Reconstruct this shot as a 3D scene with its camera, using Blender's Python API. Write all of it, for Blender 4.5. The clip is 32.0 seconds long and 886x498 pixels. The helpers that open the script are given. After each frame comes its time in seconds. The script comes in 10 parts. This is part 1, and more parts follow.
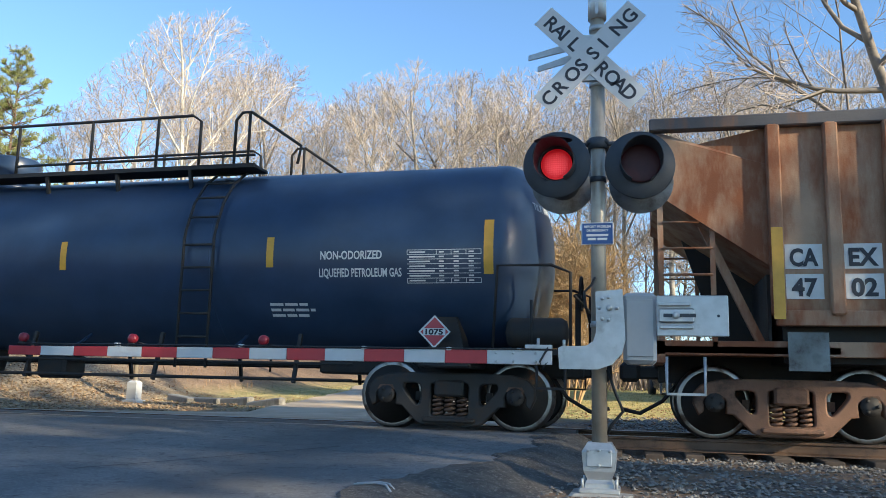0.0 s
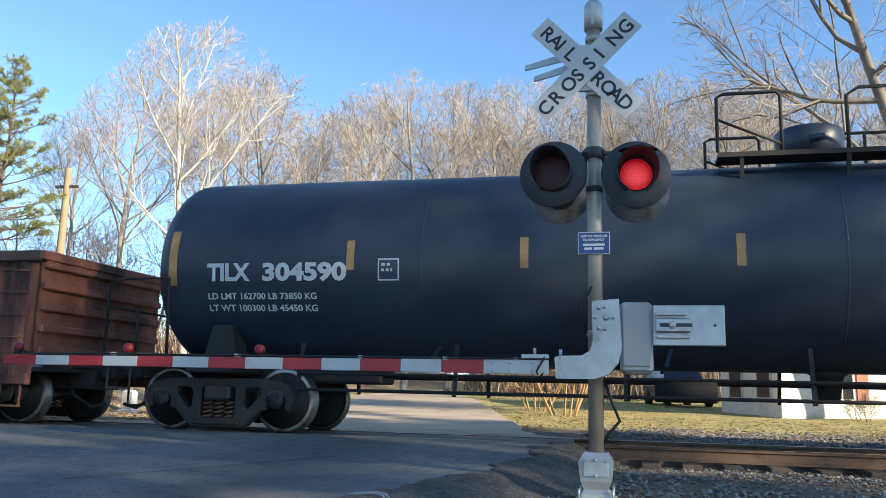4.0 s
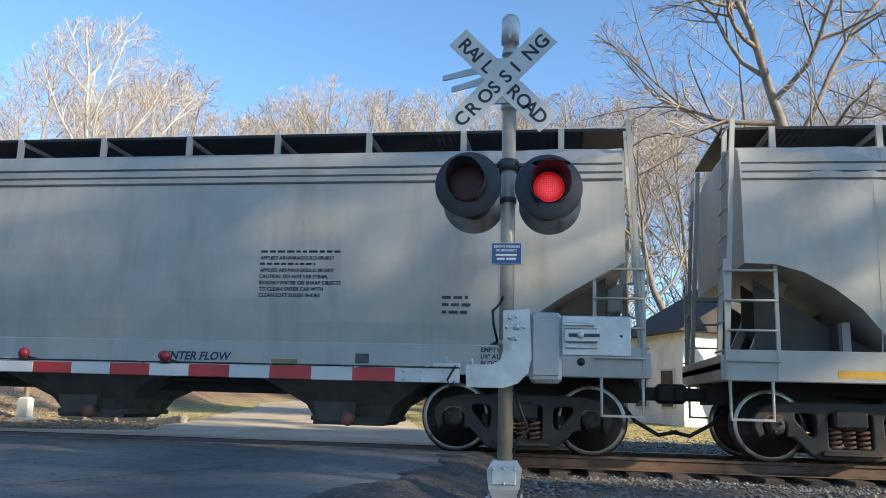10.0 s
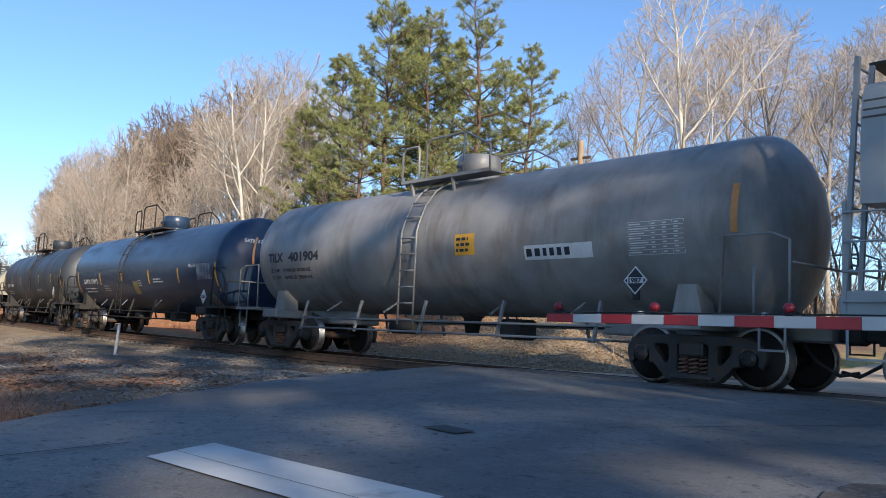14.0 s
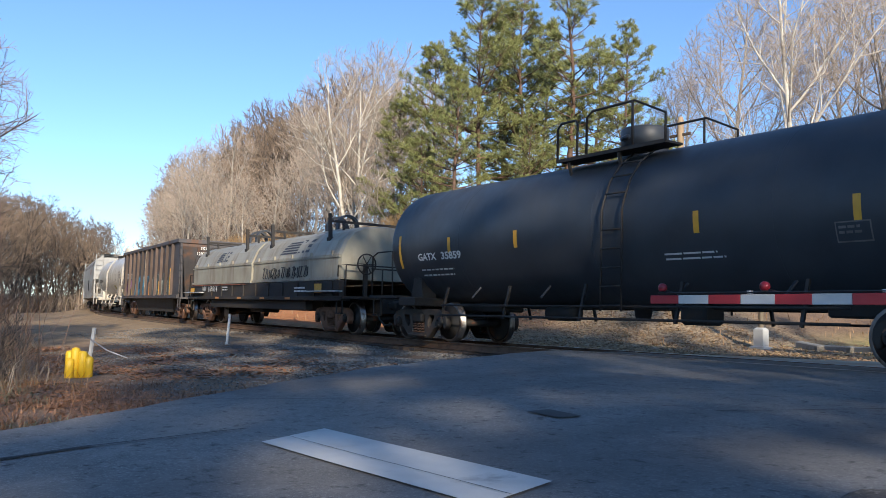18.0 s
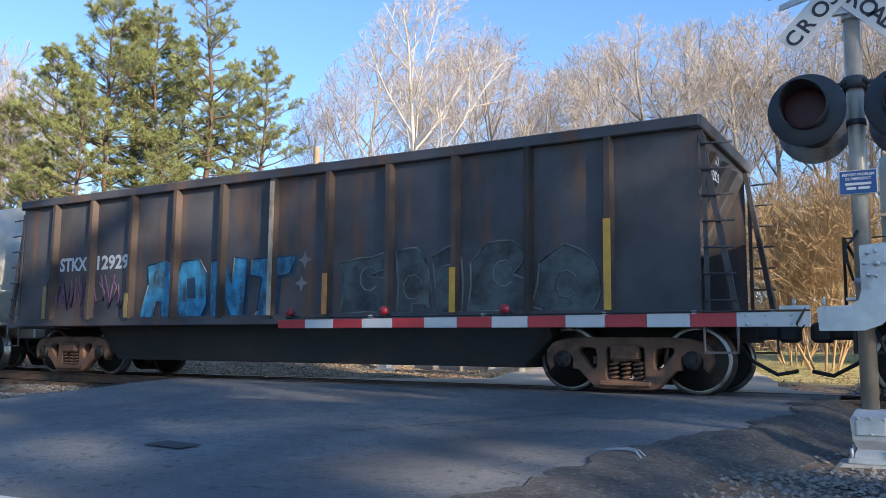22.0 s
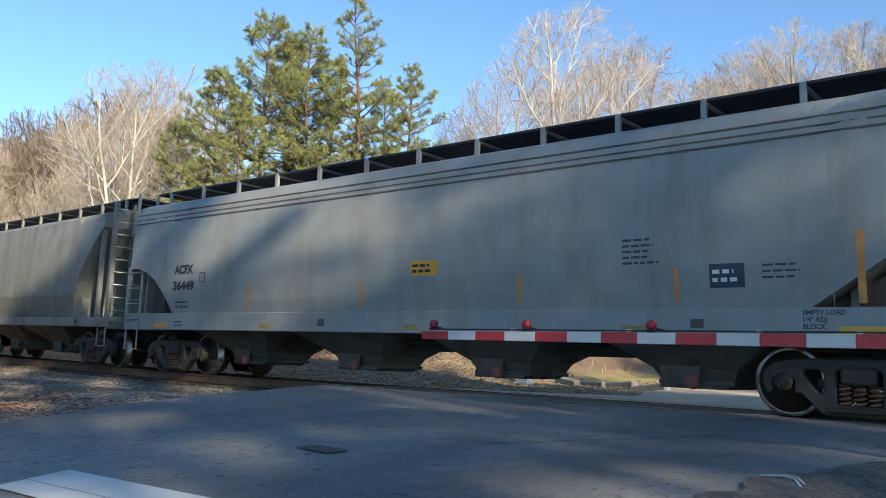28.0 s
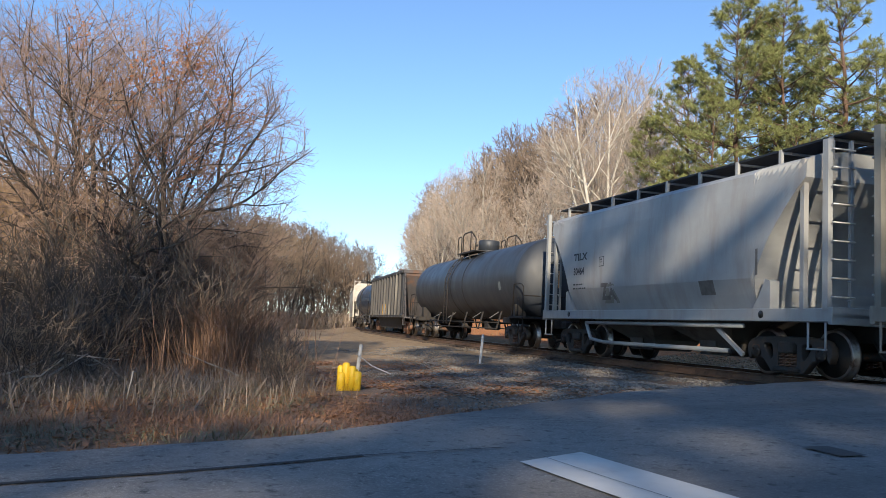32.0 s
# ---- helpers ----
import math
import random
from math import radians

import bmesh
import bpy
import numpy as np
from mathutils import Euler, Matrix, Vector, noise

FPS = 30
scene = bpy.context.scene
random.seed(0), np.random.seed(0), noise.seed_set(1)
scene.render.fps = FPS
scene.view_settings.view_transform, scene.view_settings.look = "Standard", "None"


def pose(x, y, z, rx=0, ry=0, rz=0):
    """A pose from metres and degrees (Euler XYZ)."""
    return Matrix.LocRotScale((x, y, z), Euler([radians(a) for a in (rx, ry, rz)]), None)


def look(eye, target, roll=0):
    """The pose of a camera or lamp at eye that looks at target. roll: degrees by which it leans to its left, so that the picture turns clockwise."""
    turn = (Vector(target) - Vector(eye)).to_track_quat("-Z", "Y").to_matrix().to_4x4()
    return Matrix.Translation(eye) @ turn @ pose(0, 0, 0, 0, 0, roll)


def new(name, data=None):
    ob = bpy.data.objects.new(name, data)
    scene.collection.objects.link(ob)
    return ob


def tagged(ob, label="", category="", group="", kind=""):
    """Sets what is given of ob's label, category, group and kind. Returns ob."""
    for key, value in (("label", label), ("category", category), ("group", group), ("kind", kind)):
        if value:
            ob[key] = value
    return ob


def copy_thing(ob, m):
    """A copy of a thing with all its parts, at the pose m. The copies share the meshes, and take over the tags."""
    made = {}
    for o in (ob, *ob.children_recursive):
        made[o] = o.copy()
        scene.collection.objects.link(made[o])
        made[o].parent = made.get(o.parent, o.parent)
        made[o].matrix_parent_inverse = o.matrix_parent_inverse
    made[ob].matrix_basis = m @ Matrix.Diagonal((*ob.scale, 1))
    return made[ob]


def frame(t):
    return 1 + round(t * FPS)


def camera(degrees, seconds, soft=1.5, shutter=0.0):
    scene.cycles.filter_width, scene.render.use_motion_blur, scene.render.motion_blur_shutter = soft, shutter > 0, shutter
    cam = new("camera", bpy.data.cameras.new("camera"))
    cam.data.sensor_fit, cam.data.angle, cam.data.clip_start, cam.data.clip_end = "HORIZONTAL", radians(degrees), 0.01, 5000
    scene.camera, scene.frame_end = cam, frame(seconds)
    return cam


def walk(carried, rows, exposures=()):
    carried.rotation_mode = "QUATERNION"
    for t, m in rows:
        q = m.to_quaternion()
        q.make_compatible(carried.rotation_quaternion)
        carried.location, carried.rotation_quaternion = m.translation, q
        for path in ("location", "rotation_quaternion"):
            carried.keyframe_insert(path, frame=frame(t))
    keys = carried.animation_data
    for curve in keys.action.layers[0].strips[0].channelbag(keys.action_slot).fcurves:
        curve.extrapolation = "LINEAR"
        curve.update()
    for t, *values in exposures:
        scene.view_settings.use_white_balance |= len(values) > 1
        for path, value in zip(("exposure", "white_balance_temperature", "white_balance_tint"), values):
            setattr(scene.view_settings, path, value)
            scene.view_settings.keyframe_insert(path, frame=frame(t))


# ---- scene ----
cam = camera(55.95, 32.0, soft=0.65)
EYE, SWING, YAW0 = 0.575, 0.2, 13.09    # eye over the rail top; the camera swings round its holder
SPEED = 8.5                             # of the train, metres a second
# seconds, yaw, pitch, roll
ROWS = [
    (0, 13.09, 9.35, -1.39),
    (0.5, 12.91, 9.33, -1.40),
    (1, 12.99, 9.30, -1.31),
    (1.5, 13.03, 9.53, -1.34),
    (2, 12.92, 9.72, -1.43),
    (2.5, 12.39, 10.09, -1.45),
    (4.5, 13.49, 9.92, -1.35),
    (5, 15.28, 9.82, -1.58),
    (5.5, 19.47, 9.65, -1.71),
    (6, 27.00, 9.38, -2.10),
    (6.5, 31.17, 9.22, -1.93),
    (7, 31.33, 9.21, -1.99),
    (7.5, 25.36, 9.55, -1.67),
    (8, 16.98, 10.00, -1.44),
    (8.5, 11.79, 10.45, -1.50),
    (9, 8.81, 10.63, -1.50),
    (9.5, 7.19, 10.71, -1.58),
    (10, 6.98, 10.71, -1.58),
    (10.5, 13.55, 10.56, -1.77),
    (11, 26.70, 10.26, -2.09),
    (11.5, 39.31, 9.79, -2.39),
    (12, 44.96, 9.07, -2.73),
    (12.5, 47.14, 8.80, -2.72),
    (13, 47.38, 8.80, -2.54),
    (13.5, 47.73, 6.48, -2.83),
    (15.5, 44.65, 6.24, -1.39),
    (16, 45.79, 6.10, -1.42),
    (16.5, 47.94, 5.53, -1.71),
    (17, 50.15, 4.98, -1.60),
    (17.5, 51.75, 4.78, -1.47),
    (18, 53.58, 4.67, -1.57),
    (18.5, 55.63, 4.56, -1.58),
    (19, 56.64, 4.50, -1.74),
    (19.5, 57.00, 4.49, -1.60),
    (20, 57.02, 4.60, -1.79),
    (20.5, 54.09, 4.96, -1.73),
    (21, 45.87, 5.50, -1.35),
    (21.5, 37.70, 6.07, -0.97),
    (22, 29.03, 6.83, -0.54),
    (22.5, 23.92, 7.19, -0.11),
    (23, 22.81, 7.14, 0.07),
    (23.5, 28.01, 7.08, -0.15),
    (24, 35.75, 6.93, -0.77),
    (24.5, 39.42, 6.83, -1.11),
    (25, 40.76, 6.74, -1.18),
    (25.5, 41.23, 6.70, -1.44),
    (27.5, 38.24, 7.01, -2.56),
    (28, 38.48, 7.49, -2.18),
    (28.5, 49.74, 7.55, -2.15),
    (29, 62.13, 6.94, -2.30),
    (29.5, 66.55, 6.66, -2.72),
    (30, 68.51, 6.50, -2.84),
    (30.5, 69.88, 6.36, -2.97),
    (31, 70.40, 6.31, -2.92),
    (31.5, 70.45, 6.12, -2.78),
    (32, 70.47, 5.52, -2.74),
]


def eye_at(yaw):
    a, b = radians(yaw), radians(YAW0)
    return SWING * (math.sin(b) - math.sin(a)), SWING * (math.cos(a) - math.cos(b)), EYE


walk(cam, [(t, pose(*eye_at(yaw), 90 + pitch, roll, yaw)) for t, yaw, pitch, roll in ROWS], exposures=[(t, e, 6020 if t < 11.5 else (5760 if t < 27 else 5990), 2 if t < 11.5 or 27 < t < 28.2 else 8) for t, e in ((0.0, 1.15), (3.5, 1.13), (5.0, 1.08), (6.5, 0.92), (8.0, 1.08), (10.0, 1.12), (11.0, 0.98), (12.0, 0.66), (20.0, 0.56), (21.0, 0.62), (22.0, 1.04), (23.0, 1.13), (24.5, 0.78), (25.5, 0.70), (27.5, 0.88), (28.0, 0.88), (29.0, 0.62), (30.0, 0.56), (32.0, 0.56))])

# ---- light: a low winter sun from the right and behind, clear sky ----
SUN_EL, SUN_AZ = 19.0, 66.0     # azimuth of the sun from -y towards +x
world = bpy.data.worlds.new("sky")
scene.world = world
world.use_nodes = True
wn = world.node_tree
sky = wn.nodes.new("ShaderNodeTexSky")
sky.sky_type, sky.sun_disc = "NISHITA", False
sky.sun_elevation = radians(SUN_EL)
sky.sun_rotation = radians(180 - SUN_AZ)
sky.air_density, sky.dust_density, sky.ozone_density = 0.78, 0.0, 2.4
wn.nodes["Background"].inputs["Strength"].default_value = 0.14
wn.links.new(sky.outputs["Color"], wn.nodes["Background"].inputs["Color"])
sun = new("sun", bpy.data.lights.new("sun", "SUN"))
sun.data.energy, sun.data.angle, sun.data.color = 5.0, radians(0.53), (1.0, 0.81, 0.58)
sun_to = Vector((math.sin(radians(SUN_AZ)) * math.cos(radians(SUN_EL)), -math.cos(radians(SUN_AZ)) * math.cos(radians(SUN_EL)), math.sin(radians(SUN_EL))))
sun.matrix_world = look((60, -40, 40), Vector((60, -40, 40)) - sun_to)


# ---- materials ----
def nodes_of(name):
    m = bpy.data.materials.new(name)
    m.use_nodes = True
    nt = m.node_tree
    return m, nt, nt.nodes["Principled BSDF"]


def noise_tex(nt, coord, scale, detail=4, rough=0.55, stretch=None):
    if stretch:
        mp = nt.nodes.new("ShaderNodeMapping")
        mp.inputs["Scale"].default_value = stretch
        nt.links.new(coord, mp.inputs["Vector"])
        coord = mp.outputs["Vector"]
    n = nt.nodes.new("ShaderNodeTexNoise")
    n.inputs["Scale"].default_value, n.inputs["Detail"].default_value, n.inputs["Roughness"].default_value = scale, detail, rough
    nt.links.new(coord, n.inputs["Vector"])
    return n.outputs["Fac"]


def ramp(nt, fac, lo, hi):
    r = nt.nodes.new("ShaderNodeMapRange")
    r.inputs["From Min"].default_value, r.inputs["From Max"].default_value = lo, hi
    nt.links.new(fac, r.inputs["Value"])
    return r.outputs["Result"]


def mix(nt, fac, a, b):
    m = nt.nodes.new("ShaderNodeMix")
    m.data_type = "RGBA"
    for key, v in (("A", a), ("B", b)):
        s = [i for i in m.inputs if i.name == key and i.type == "RGBA"][0]
        if isinstance(v, (tuple, list)):
            s.default_value = (*v[:3], 1)
        else:
            nt.links.new(v, s)
    f = [i for i in m.inputs if i.name == "Factor" and i.type == "VALUE"][0]
    if isinstance(fac, float):
        f.default_value = fac
    else:
        nt.links.new(fac, f)
    return [o for o in m.outputs if o.type == "RGBA"][0]


def math_node(nt, op, a, b=0.0, c=None):
    n = nt.nodes.new("ShaderNodeMath")
    n.operation = op
    for i, v in enumerate((a, b) if c is None else (a, b, c)):
        if isinstance(v, (int, float)):
            n.inputs[i].default_value = v
        else:
            nt.links.new(v, n.inputs[i])
    return n.outputs[0]


def bump_into(nt, bsdf, fac, strength, dist):
    b = nt.nodes.new("ShaderNodeBump")
    b.inputs["Strength"].default_value, b.inputs["Distance"].default_value = strength, dist
    nt.links.new(fac, b.inputs["Height"])
    nt.links.new(b.outputs["Normal"], bsdf.inputs["Normal"])


def surface(name, base, rough=0.6, metal=0.0, var=0.18, scale=2.0, dirt=None, dirt_scale=1.2, dirt_lo=0.5, dirt_hi=0.7, streak=None,
            bump=0.15, bump_scale=40.0, bump_dist=0.01, each=0.0):
    """A painted, stained surface: base colour, broad variation, dirt patches or runs, fine relief."""
    m, nt, b = nodes_of(name)
    co = nt.nodes.new("ShaderNodeTexCoord").outputs["Object"]
    n1 = noise_tex(nt, co, scale, 5)
    dark = tuple(max(c * (1 - var), 0) for c in base)
    light = tuple(min(c * (1 + var), 1) for c in base)
    col = mix(nt, ramp(nt, n1, 0.3, 0.7), dark, light)
    if dirt:
        n2 = noise_tex(nt, co, dirt_scale, 7, 0.65, streak)
        col = mix(nt, ramp(nt, n2, dirt_lo, dirt_hi), col, dirt)
        r = nt.nodes.new("ShaderNodeMapRange")
        r.inputs["From Min"].default_value, r.inputs["From Max"].default_value = dirt_lo, dirt_hi
        r.inputs["To Min"].default_value, r.inputs["To Max"].default_value = rough, min(rough + 0.3, 0.95)
        nt.links.new(n2, r.inputs["Value"])
        nt.links.new(r.outputs["Result"], b.inputs["Roughness"])
    else:
        b.inputs["Roughness"].default_value = rough
    if each:
        oi = nt.nodes.new("ShaderNodeObjectInfo").outputs["Random"]
        hs = nt.nodes.new("ShaderNodeHueSaturation")
        nt.links.new(math_node(nt, "MULTIPLY_ADD", oi, 2 * each, 1 - each), hs.inputs["Value"])
        nt.links.new(col, hs.inputs["Color"])
        col = hs.outputs["Color"]
    nt.links.new(col, b.inputs["Base Color"])
    b.inputs["Metallic"].default_value = metal
    if bump:
        bump_into(nt, b, noise_tex(nt, co, bump_scale, 4), bump, bump_dist)
    return m


def glow(name, color, strength):
    m, nt, b = nodes_of(name)
    b.inputs["Base Color"].default_value = (*[c * 0.6 for c in color], 1)
    b.inputs["Emission Color"].default_value, b.inputs["Emission Strength"].default_value = (*color, 1), strength
    vor = nt.nodes.new("ShaderNodeTexVoronoi")
    vor.inputs["Scale"].default_value, vor.inputs["Randomness"].default_value = 52, 0.1
    co = nt.nodes.new("ShaderNodeTexCoord").outputs["Object"]
    nt.links.new(co, vor.inputs["Vector"])
    # the bulb behind the ribbed lens glows strongest a little below its middle
    off = nt.nodes.new("ShaderNodeVectorMath")
    off.operation = "DISTANCE"
    nt.links.new(co, off.inputs[0])
    off.inputs[1].default_value = (0.0, 0.0, -0.03)
    core = ramp(nt, off.outputs["Value"], 0.02, 0.15)
    lit = mix(nt, core, tuple(min(c + 0.10, 1) for c in color), tuple(c * 0.42 for c in color))
    dim = mix(nt, core, tuple(c * 0.75 for c in color), tuple(c * 0.22 for c in color))
    nt.links.new(mix(nt, ramp(nt, vor.outputs["Distance"], 0.25, 0.62), lit, dim), b.inputs["Emission Color"])
    bump_into(nt, b, vor.outputs["Distance"], 0.4, 0.01)
    return m


gon_worn = surface("gondola_black_paint_with_pale_runs", (0.035, 0.033, 0.032), 0.6, var=0.2, dirt=(0.20, 0.19, 0.165), dirt_scale=1.6, dirt_lo=0.52, dirt_hi=0.62, streak=(1.6, 1.6, 0.12), bump=0.15)
tank_dull = surface("tank_dull_black_paint", (0.027, 0.036, 0.056), 0.42, var=0.2, dirt=(0.045, 0.050, 0.060), dirt_scale=0.7, dirt_lo=0.5, dirt_hi=0.85, streak=(0.5, 1, 2.5), bump=0.05)
tank_black = surface("tank_black_paint", (0.025, 0.045, 0.088), 0.33, var=0.2, dirt=(0.040, 0.058, 0.092), dirt_scale=0.7, dirt_lo=0.5, dirt_hi=0.85, streak=(0.5, 1, 2.5), bump=0.05)
tank_dark = surface("tank_dusty_black_paint", (0.031, 0.037, 0.047), 0.42, dirt=(0.046, 0.050, 0.058), dirt_scale=0.8, dirt_lo=0.4, dirt_hi=0.8, streak=(1.5, 1, 0.5), bump=0.06)
tank_grey = surface("tank_grey_paint", (0.24, 0.23, 0.22), 0.42, dirt=(0.12, 0.09, 0.065), dirt_scale=0.9, dirt_lo=0.5, dirt_hi=0.8, streak=(1.6, 1, 0.4), bump=0.06)
tank_white = surface("tank_white_paint", (0.50, 0.465, 0.405), 0.35, dirt=(0.34, 0.28, 0.2), dirt_scale=0.8, dirt_lo=0.5, dirt_hi=0.85, streak=(1.6, 1, 0.4), bump=0.05)
hop_grey = surface("hopper_light_grey_paint", (0.42, 0.39, 0.345), 0.45, var=0.08, dirt=(0.30, 0.26, 0.21), dirt_scale=0.9, dirt_lo=0.5, dirt_hi=0.85, streak=(2.0, 1, 0.35), bump=0.05)
hop_blue = surface("hopper_cool_grey_paint", (0.33, 0.335, 0.33), 0.45, var=0.08, dirt=(0.25, 0.22, 0.19), dirt_scale=0.9, dirt_lo=0.5, dirt_hi=0.85, streak=(2.0, 1, 0.35), bump=0.05)
hop_steel = surface("hopper_steel_grey_paint", (0.25, 0.255, 0.25), 0.5, var=0.1, dirt=(0.19, 0.17, 0.145), dirt_scale=0.9, dirt_lo=0.5, dirt_hi=0.85, streak=(2.0, 1, 0.35), bump=0.05)
hop_dusty = surface("hopper_dusty_grey_paint", (0.212, 0.208, 0.185), 0.55, var=0.14, dirt=(0.15, 0.132, 0.105), dirt_scale=0.9, dirt_lo=0.45, dirt_hi=0.8, streak=(1.8, 1, 0.4), bump=0.08)
# base darkened for the shade below the cars; noise adds the grime
hop_under = surface("hopper_soiled_shaded_underside", (0.10, 0.09, 0.078), 0.75, dirt=(0.045, 0.037, 0.031), dirt_scale=1.4, bump=0.1)
# dark base stands in for the shade inside the hopper end recesses
hop_web = surface("hopper_shade_dark_web", (0.06, 0.055, 0.048), 0.75, dirt=(0.11, 0.085, 0.06), dirt_scale=1.6, bump=0.1)
gon_rust = surface("gondola_red_brown_rust", (0.23, 0.082, 0.050), 0.75, var=0.45, scale=1.4, dirt=(0.045, 0.027, 0.024), dirt_scale=1.3, dirt_lo=0.42, dirt_hi=0.68, streak=(1.6, 1, 0.45), bump=0.25)
gon_dark = surface("gondola_black_brown_rust", (0.068, 0.064, 0.068), 0.65, var=0.35, scale=1.2, dirt=(0.17, 0.085, 0.045), dirt_scale=0.8, dirt_lo=0.54, dirt_hi=0.7, streak=(2.2, 1, 0.3), bump=0.25)
gon_post = surface("gondola_post_rust_tan", (0.088, 0.058, 0.044), 0.75, var=0.35, scale=1.6, dirt=(0.07, 0.055, 0.048), dirt_scale=1.1, dirt_lo=0.45, dirt_hi=0.7, streak=(1, 1, 0.4), bump=0.25, each=0.35)
# rust lightened against the sheet, with the ribs' lit edges in its colour
gon_rib = surface("gondola_rib_lit_orange_rust", (0.27, 0.105, 0.062), 0.75, var=0.3, scale=1.6, dirt=(0.05, 0.030, 0.025), dirt_scale=1.4, dirt_lo=0.40, dirt_hi=0.62, streak=(1, 1, 0.4), bump=0.25, each=0.2)
hop_rust = surface("hopper_tan_paint_rusting", (0.36, 0.235, 0.15), 0.75, var=0.25, scale=1.4, dirt=(0.22, 0.078, 0.034), dirt_scale=0.8, dirt_lo=0.42, dirt_hi=0.58, streak=(1.5, 1, 0.5), bump=0.25)
coil_grey = surface("coil_hood_grey_paint", (0.31, 0.29, 0.23), 0.5, var=0.12, dirt=(0.17, 0.13, 0.09), dirt_scale=1.0, dirt_lo=0.5, dirt_hi=0.8, streak=(2, 1, 0.35), bump=0.06)
under_black = surface("underframe_black_grime", (0.022, 0.02, 0.019), 0.75, dirt=(0.05, 0.036, 0.026), dirt_scale=3, bump=0.2)
truck_grime = surface("truck_casting_grime", (0.036, 0.031, 0.027), 0.7, dirt=(0.085, 0.05, 0.03), dirt_scale=3.5, bump=0.3, each=0.3)
truck_rust = surface("truck_casting_rust", (0.17, 0.09, 0.055), 0.8, dirt=(0.05, 0.034, 0.026), dirt_scale=3.0, bump=0.3, each=0.2)
wheel_dark = surface("wheel_plate_grime", (0.03, 0.026, 0.023), 0.65, dirt=(0.16, 0.07, 0.035), dirt_scale=1.6, dirt_lo=0.58, dirt_hi=0.64, bump=0.15)
steel_worn = surface("polished_wheel_tread_steel", (0.36, 0.335, 0.31), 0.36, metal=1.0, var=0.25, dirt=(0.12, 0.075, 0.05), dirt_scale=4, dirt_lo=0.5, dirt_hi=0.68, bump=0.05)
galv = surface("galvanised_steel", (0.50, 0.50, 0.49), 0.48, metal=0.55, var=0.12, scale=9, dirt=(0.28, 0.25, 0.22), dirt_scale=5, dirt_lo=0.6, dirt_hi=0.85, bump=0.06, bump_scale=70)
mast_alu = surface("mast_weathered_aluminium", (0.40, 0.335, 0.26), 0.42, metal=0.35, var=0.15, scale=6, dirt=(0.25, 0.17, 0.11), dirt_scale=3, dirt_lo=0.55, dirt_hi=0.8, streak=(3, 3, 0.5), bump=0.05)
grey_paint = surface("grey_machine_paint", (0.36, 0.36, 0.355), 0.5, var=0.08, scale=4, dirt=(0.28, 0.26, 0.23), dirt_scale=3, dirt_lo=0.6, dirt_hi=0.85, bump=0.05)
black_paint = surface("matt_black_paint", (0.012, 0.012, 0.013), 0.55, var=0.2, bump=0.04)
white_reflect = surface("white_retroreflective_sheet", (0.52, 0.52, 0.515), 0.45, var=0.05, scale=6, dirt=(0.45, 0.42, 0.38), dirt_scale=4, dirt_lo=0.6, dirt_hi=0.9, bump=0.02)
red_reflect = surface("red_retroreflective_sheet", (0.40, 0.03, 0.036), 0.45, var=0.1, scale=6, bump=0.02)
lens_dark = surface("unlit_red_lens", (0.085, 0.010, 0.014), 0.5, var=0.2, scale=30, bump=0.5, bump_scale=160, bump_dist=0.003)
lens_shade = surface("dark_red_shutter", (0.045, 0.007, 0.010), 0.6, var=0.25, scale=12, bump=0.3, bump_scale=120, bump_dist=0.003)
arm_red = surface("red_arm_lamp_lens", (0.22, 0.012, 0.022), 0.35, var=0.3, scale=25, bump=0.4, bump_scale=140, bump_dist=0.003)
rear_grey = surface("dull_grey_lamp_back", (0.20, 0.20, 0.195), 0.6, var=0.2, scale=5, dirt=(0.10, 0.09, 0.08), dirt_scale=4, bump=0.05)
lens_lit = glow("lit_red_lens", (1.0, 0.012, 0.024), 0.36)
slate_black = surface("dull_slate_black_paint", (0.040, 0.045, 0.053), 0.6, var=0.15, scale=6, dirt=(0.07, 0.07, 0.07), dirt_scale=5, dirt_lo=0.6, dirt_hi=0.85, bump=0.04)
sign_blue = surface("blue_sign_sheet", (0.022, 0.065, 0.21), 0.4, var=0.06, bump=0.02)
paint_white = surface("white_stencil_paint", (0.62, 0.62, 0.60), 0.55, var=0.08, scale=8, bump=0.02)
paint_black = surface("black_stencil_paint", (0.02, 0.022, 0.03), 0.55, var=0.1, bump=0.02)
paint_navy = surface("navy_stencil_paint", (0.025, 0.04, 0.075), 0.5, var=0.1, bump=0.02)
paint_yellow = surface("yellow_reflective_tape", (0.62, 0.33, 0.035), 0.45, var=0.12, scale=5, bump=0.02)
paint_tan = surface("faded_tan_tape", (0.40, 0.235, 0.085), 0.5, var=0.2, scale=5, bump=0.02)
paint_lemon = surface("faded_lemon_panel", (0.42, 0.37, 0.13), 0.6, var=0.12, scale=3, bump=0.03)
paint_bronze = surface("soiled_bronze_tape", (0.16, 0.125, 0.05), 0.6, var=0.2, scale=5, bump=0.03)
paint_olive = surface("faded_olive_tape", (0.26, 0.20, 0.07), 0.5, var=0.2, scale=5, bump=0.02)
paint_orange = surface("faded_orange_tape", (0.50, 0.22, 0.06), 0.5, var=0.2, scale=5, bump=0.02)
placard_red = surface("red_placard", (0.42, 0.05, 0.06), 0.45, var=0.1, bump=0.02)
paint_blue = surface("blue_spray_paint", (0.016, 0.19, 0.36), 0.45, var=0.25, scale=1.4, dirt=(0.05, 0.36, 0.52), dirt_scale=1.1, dirt_lo=0.5, dirt_hi=0.75, bump=0.02)
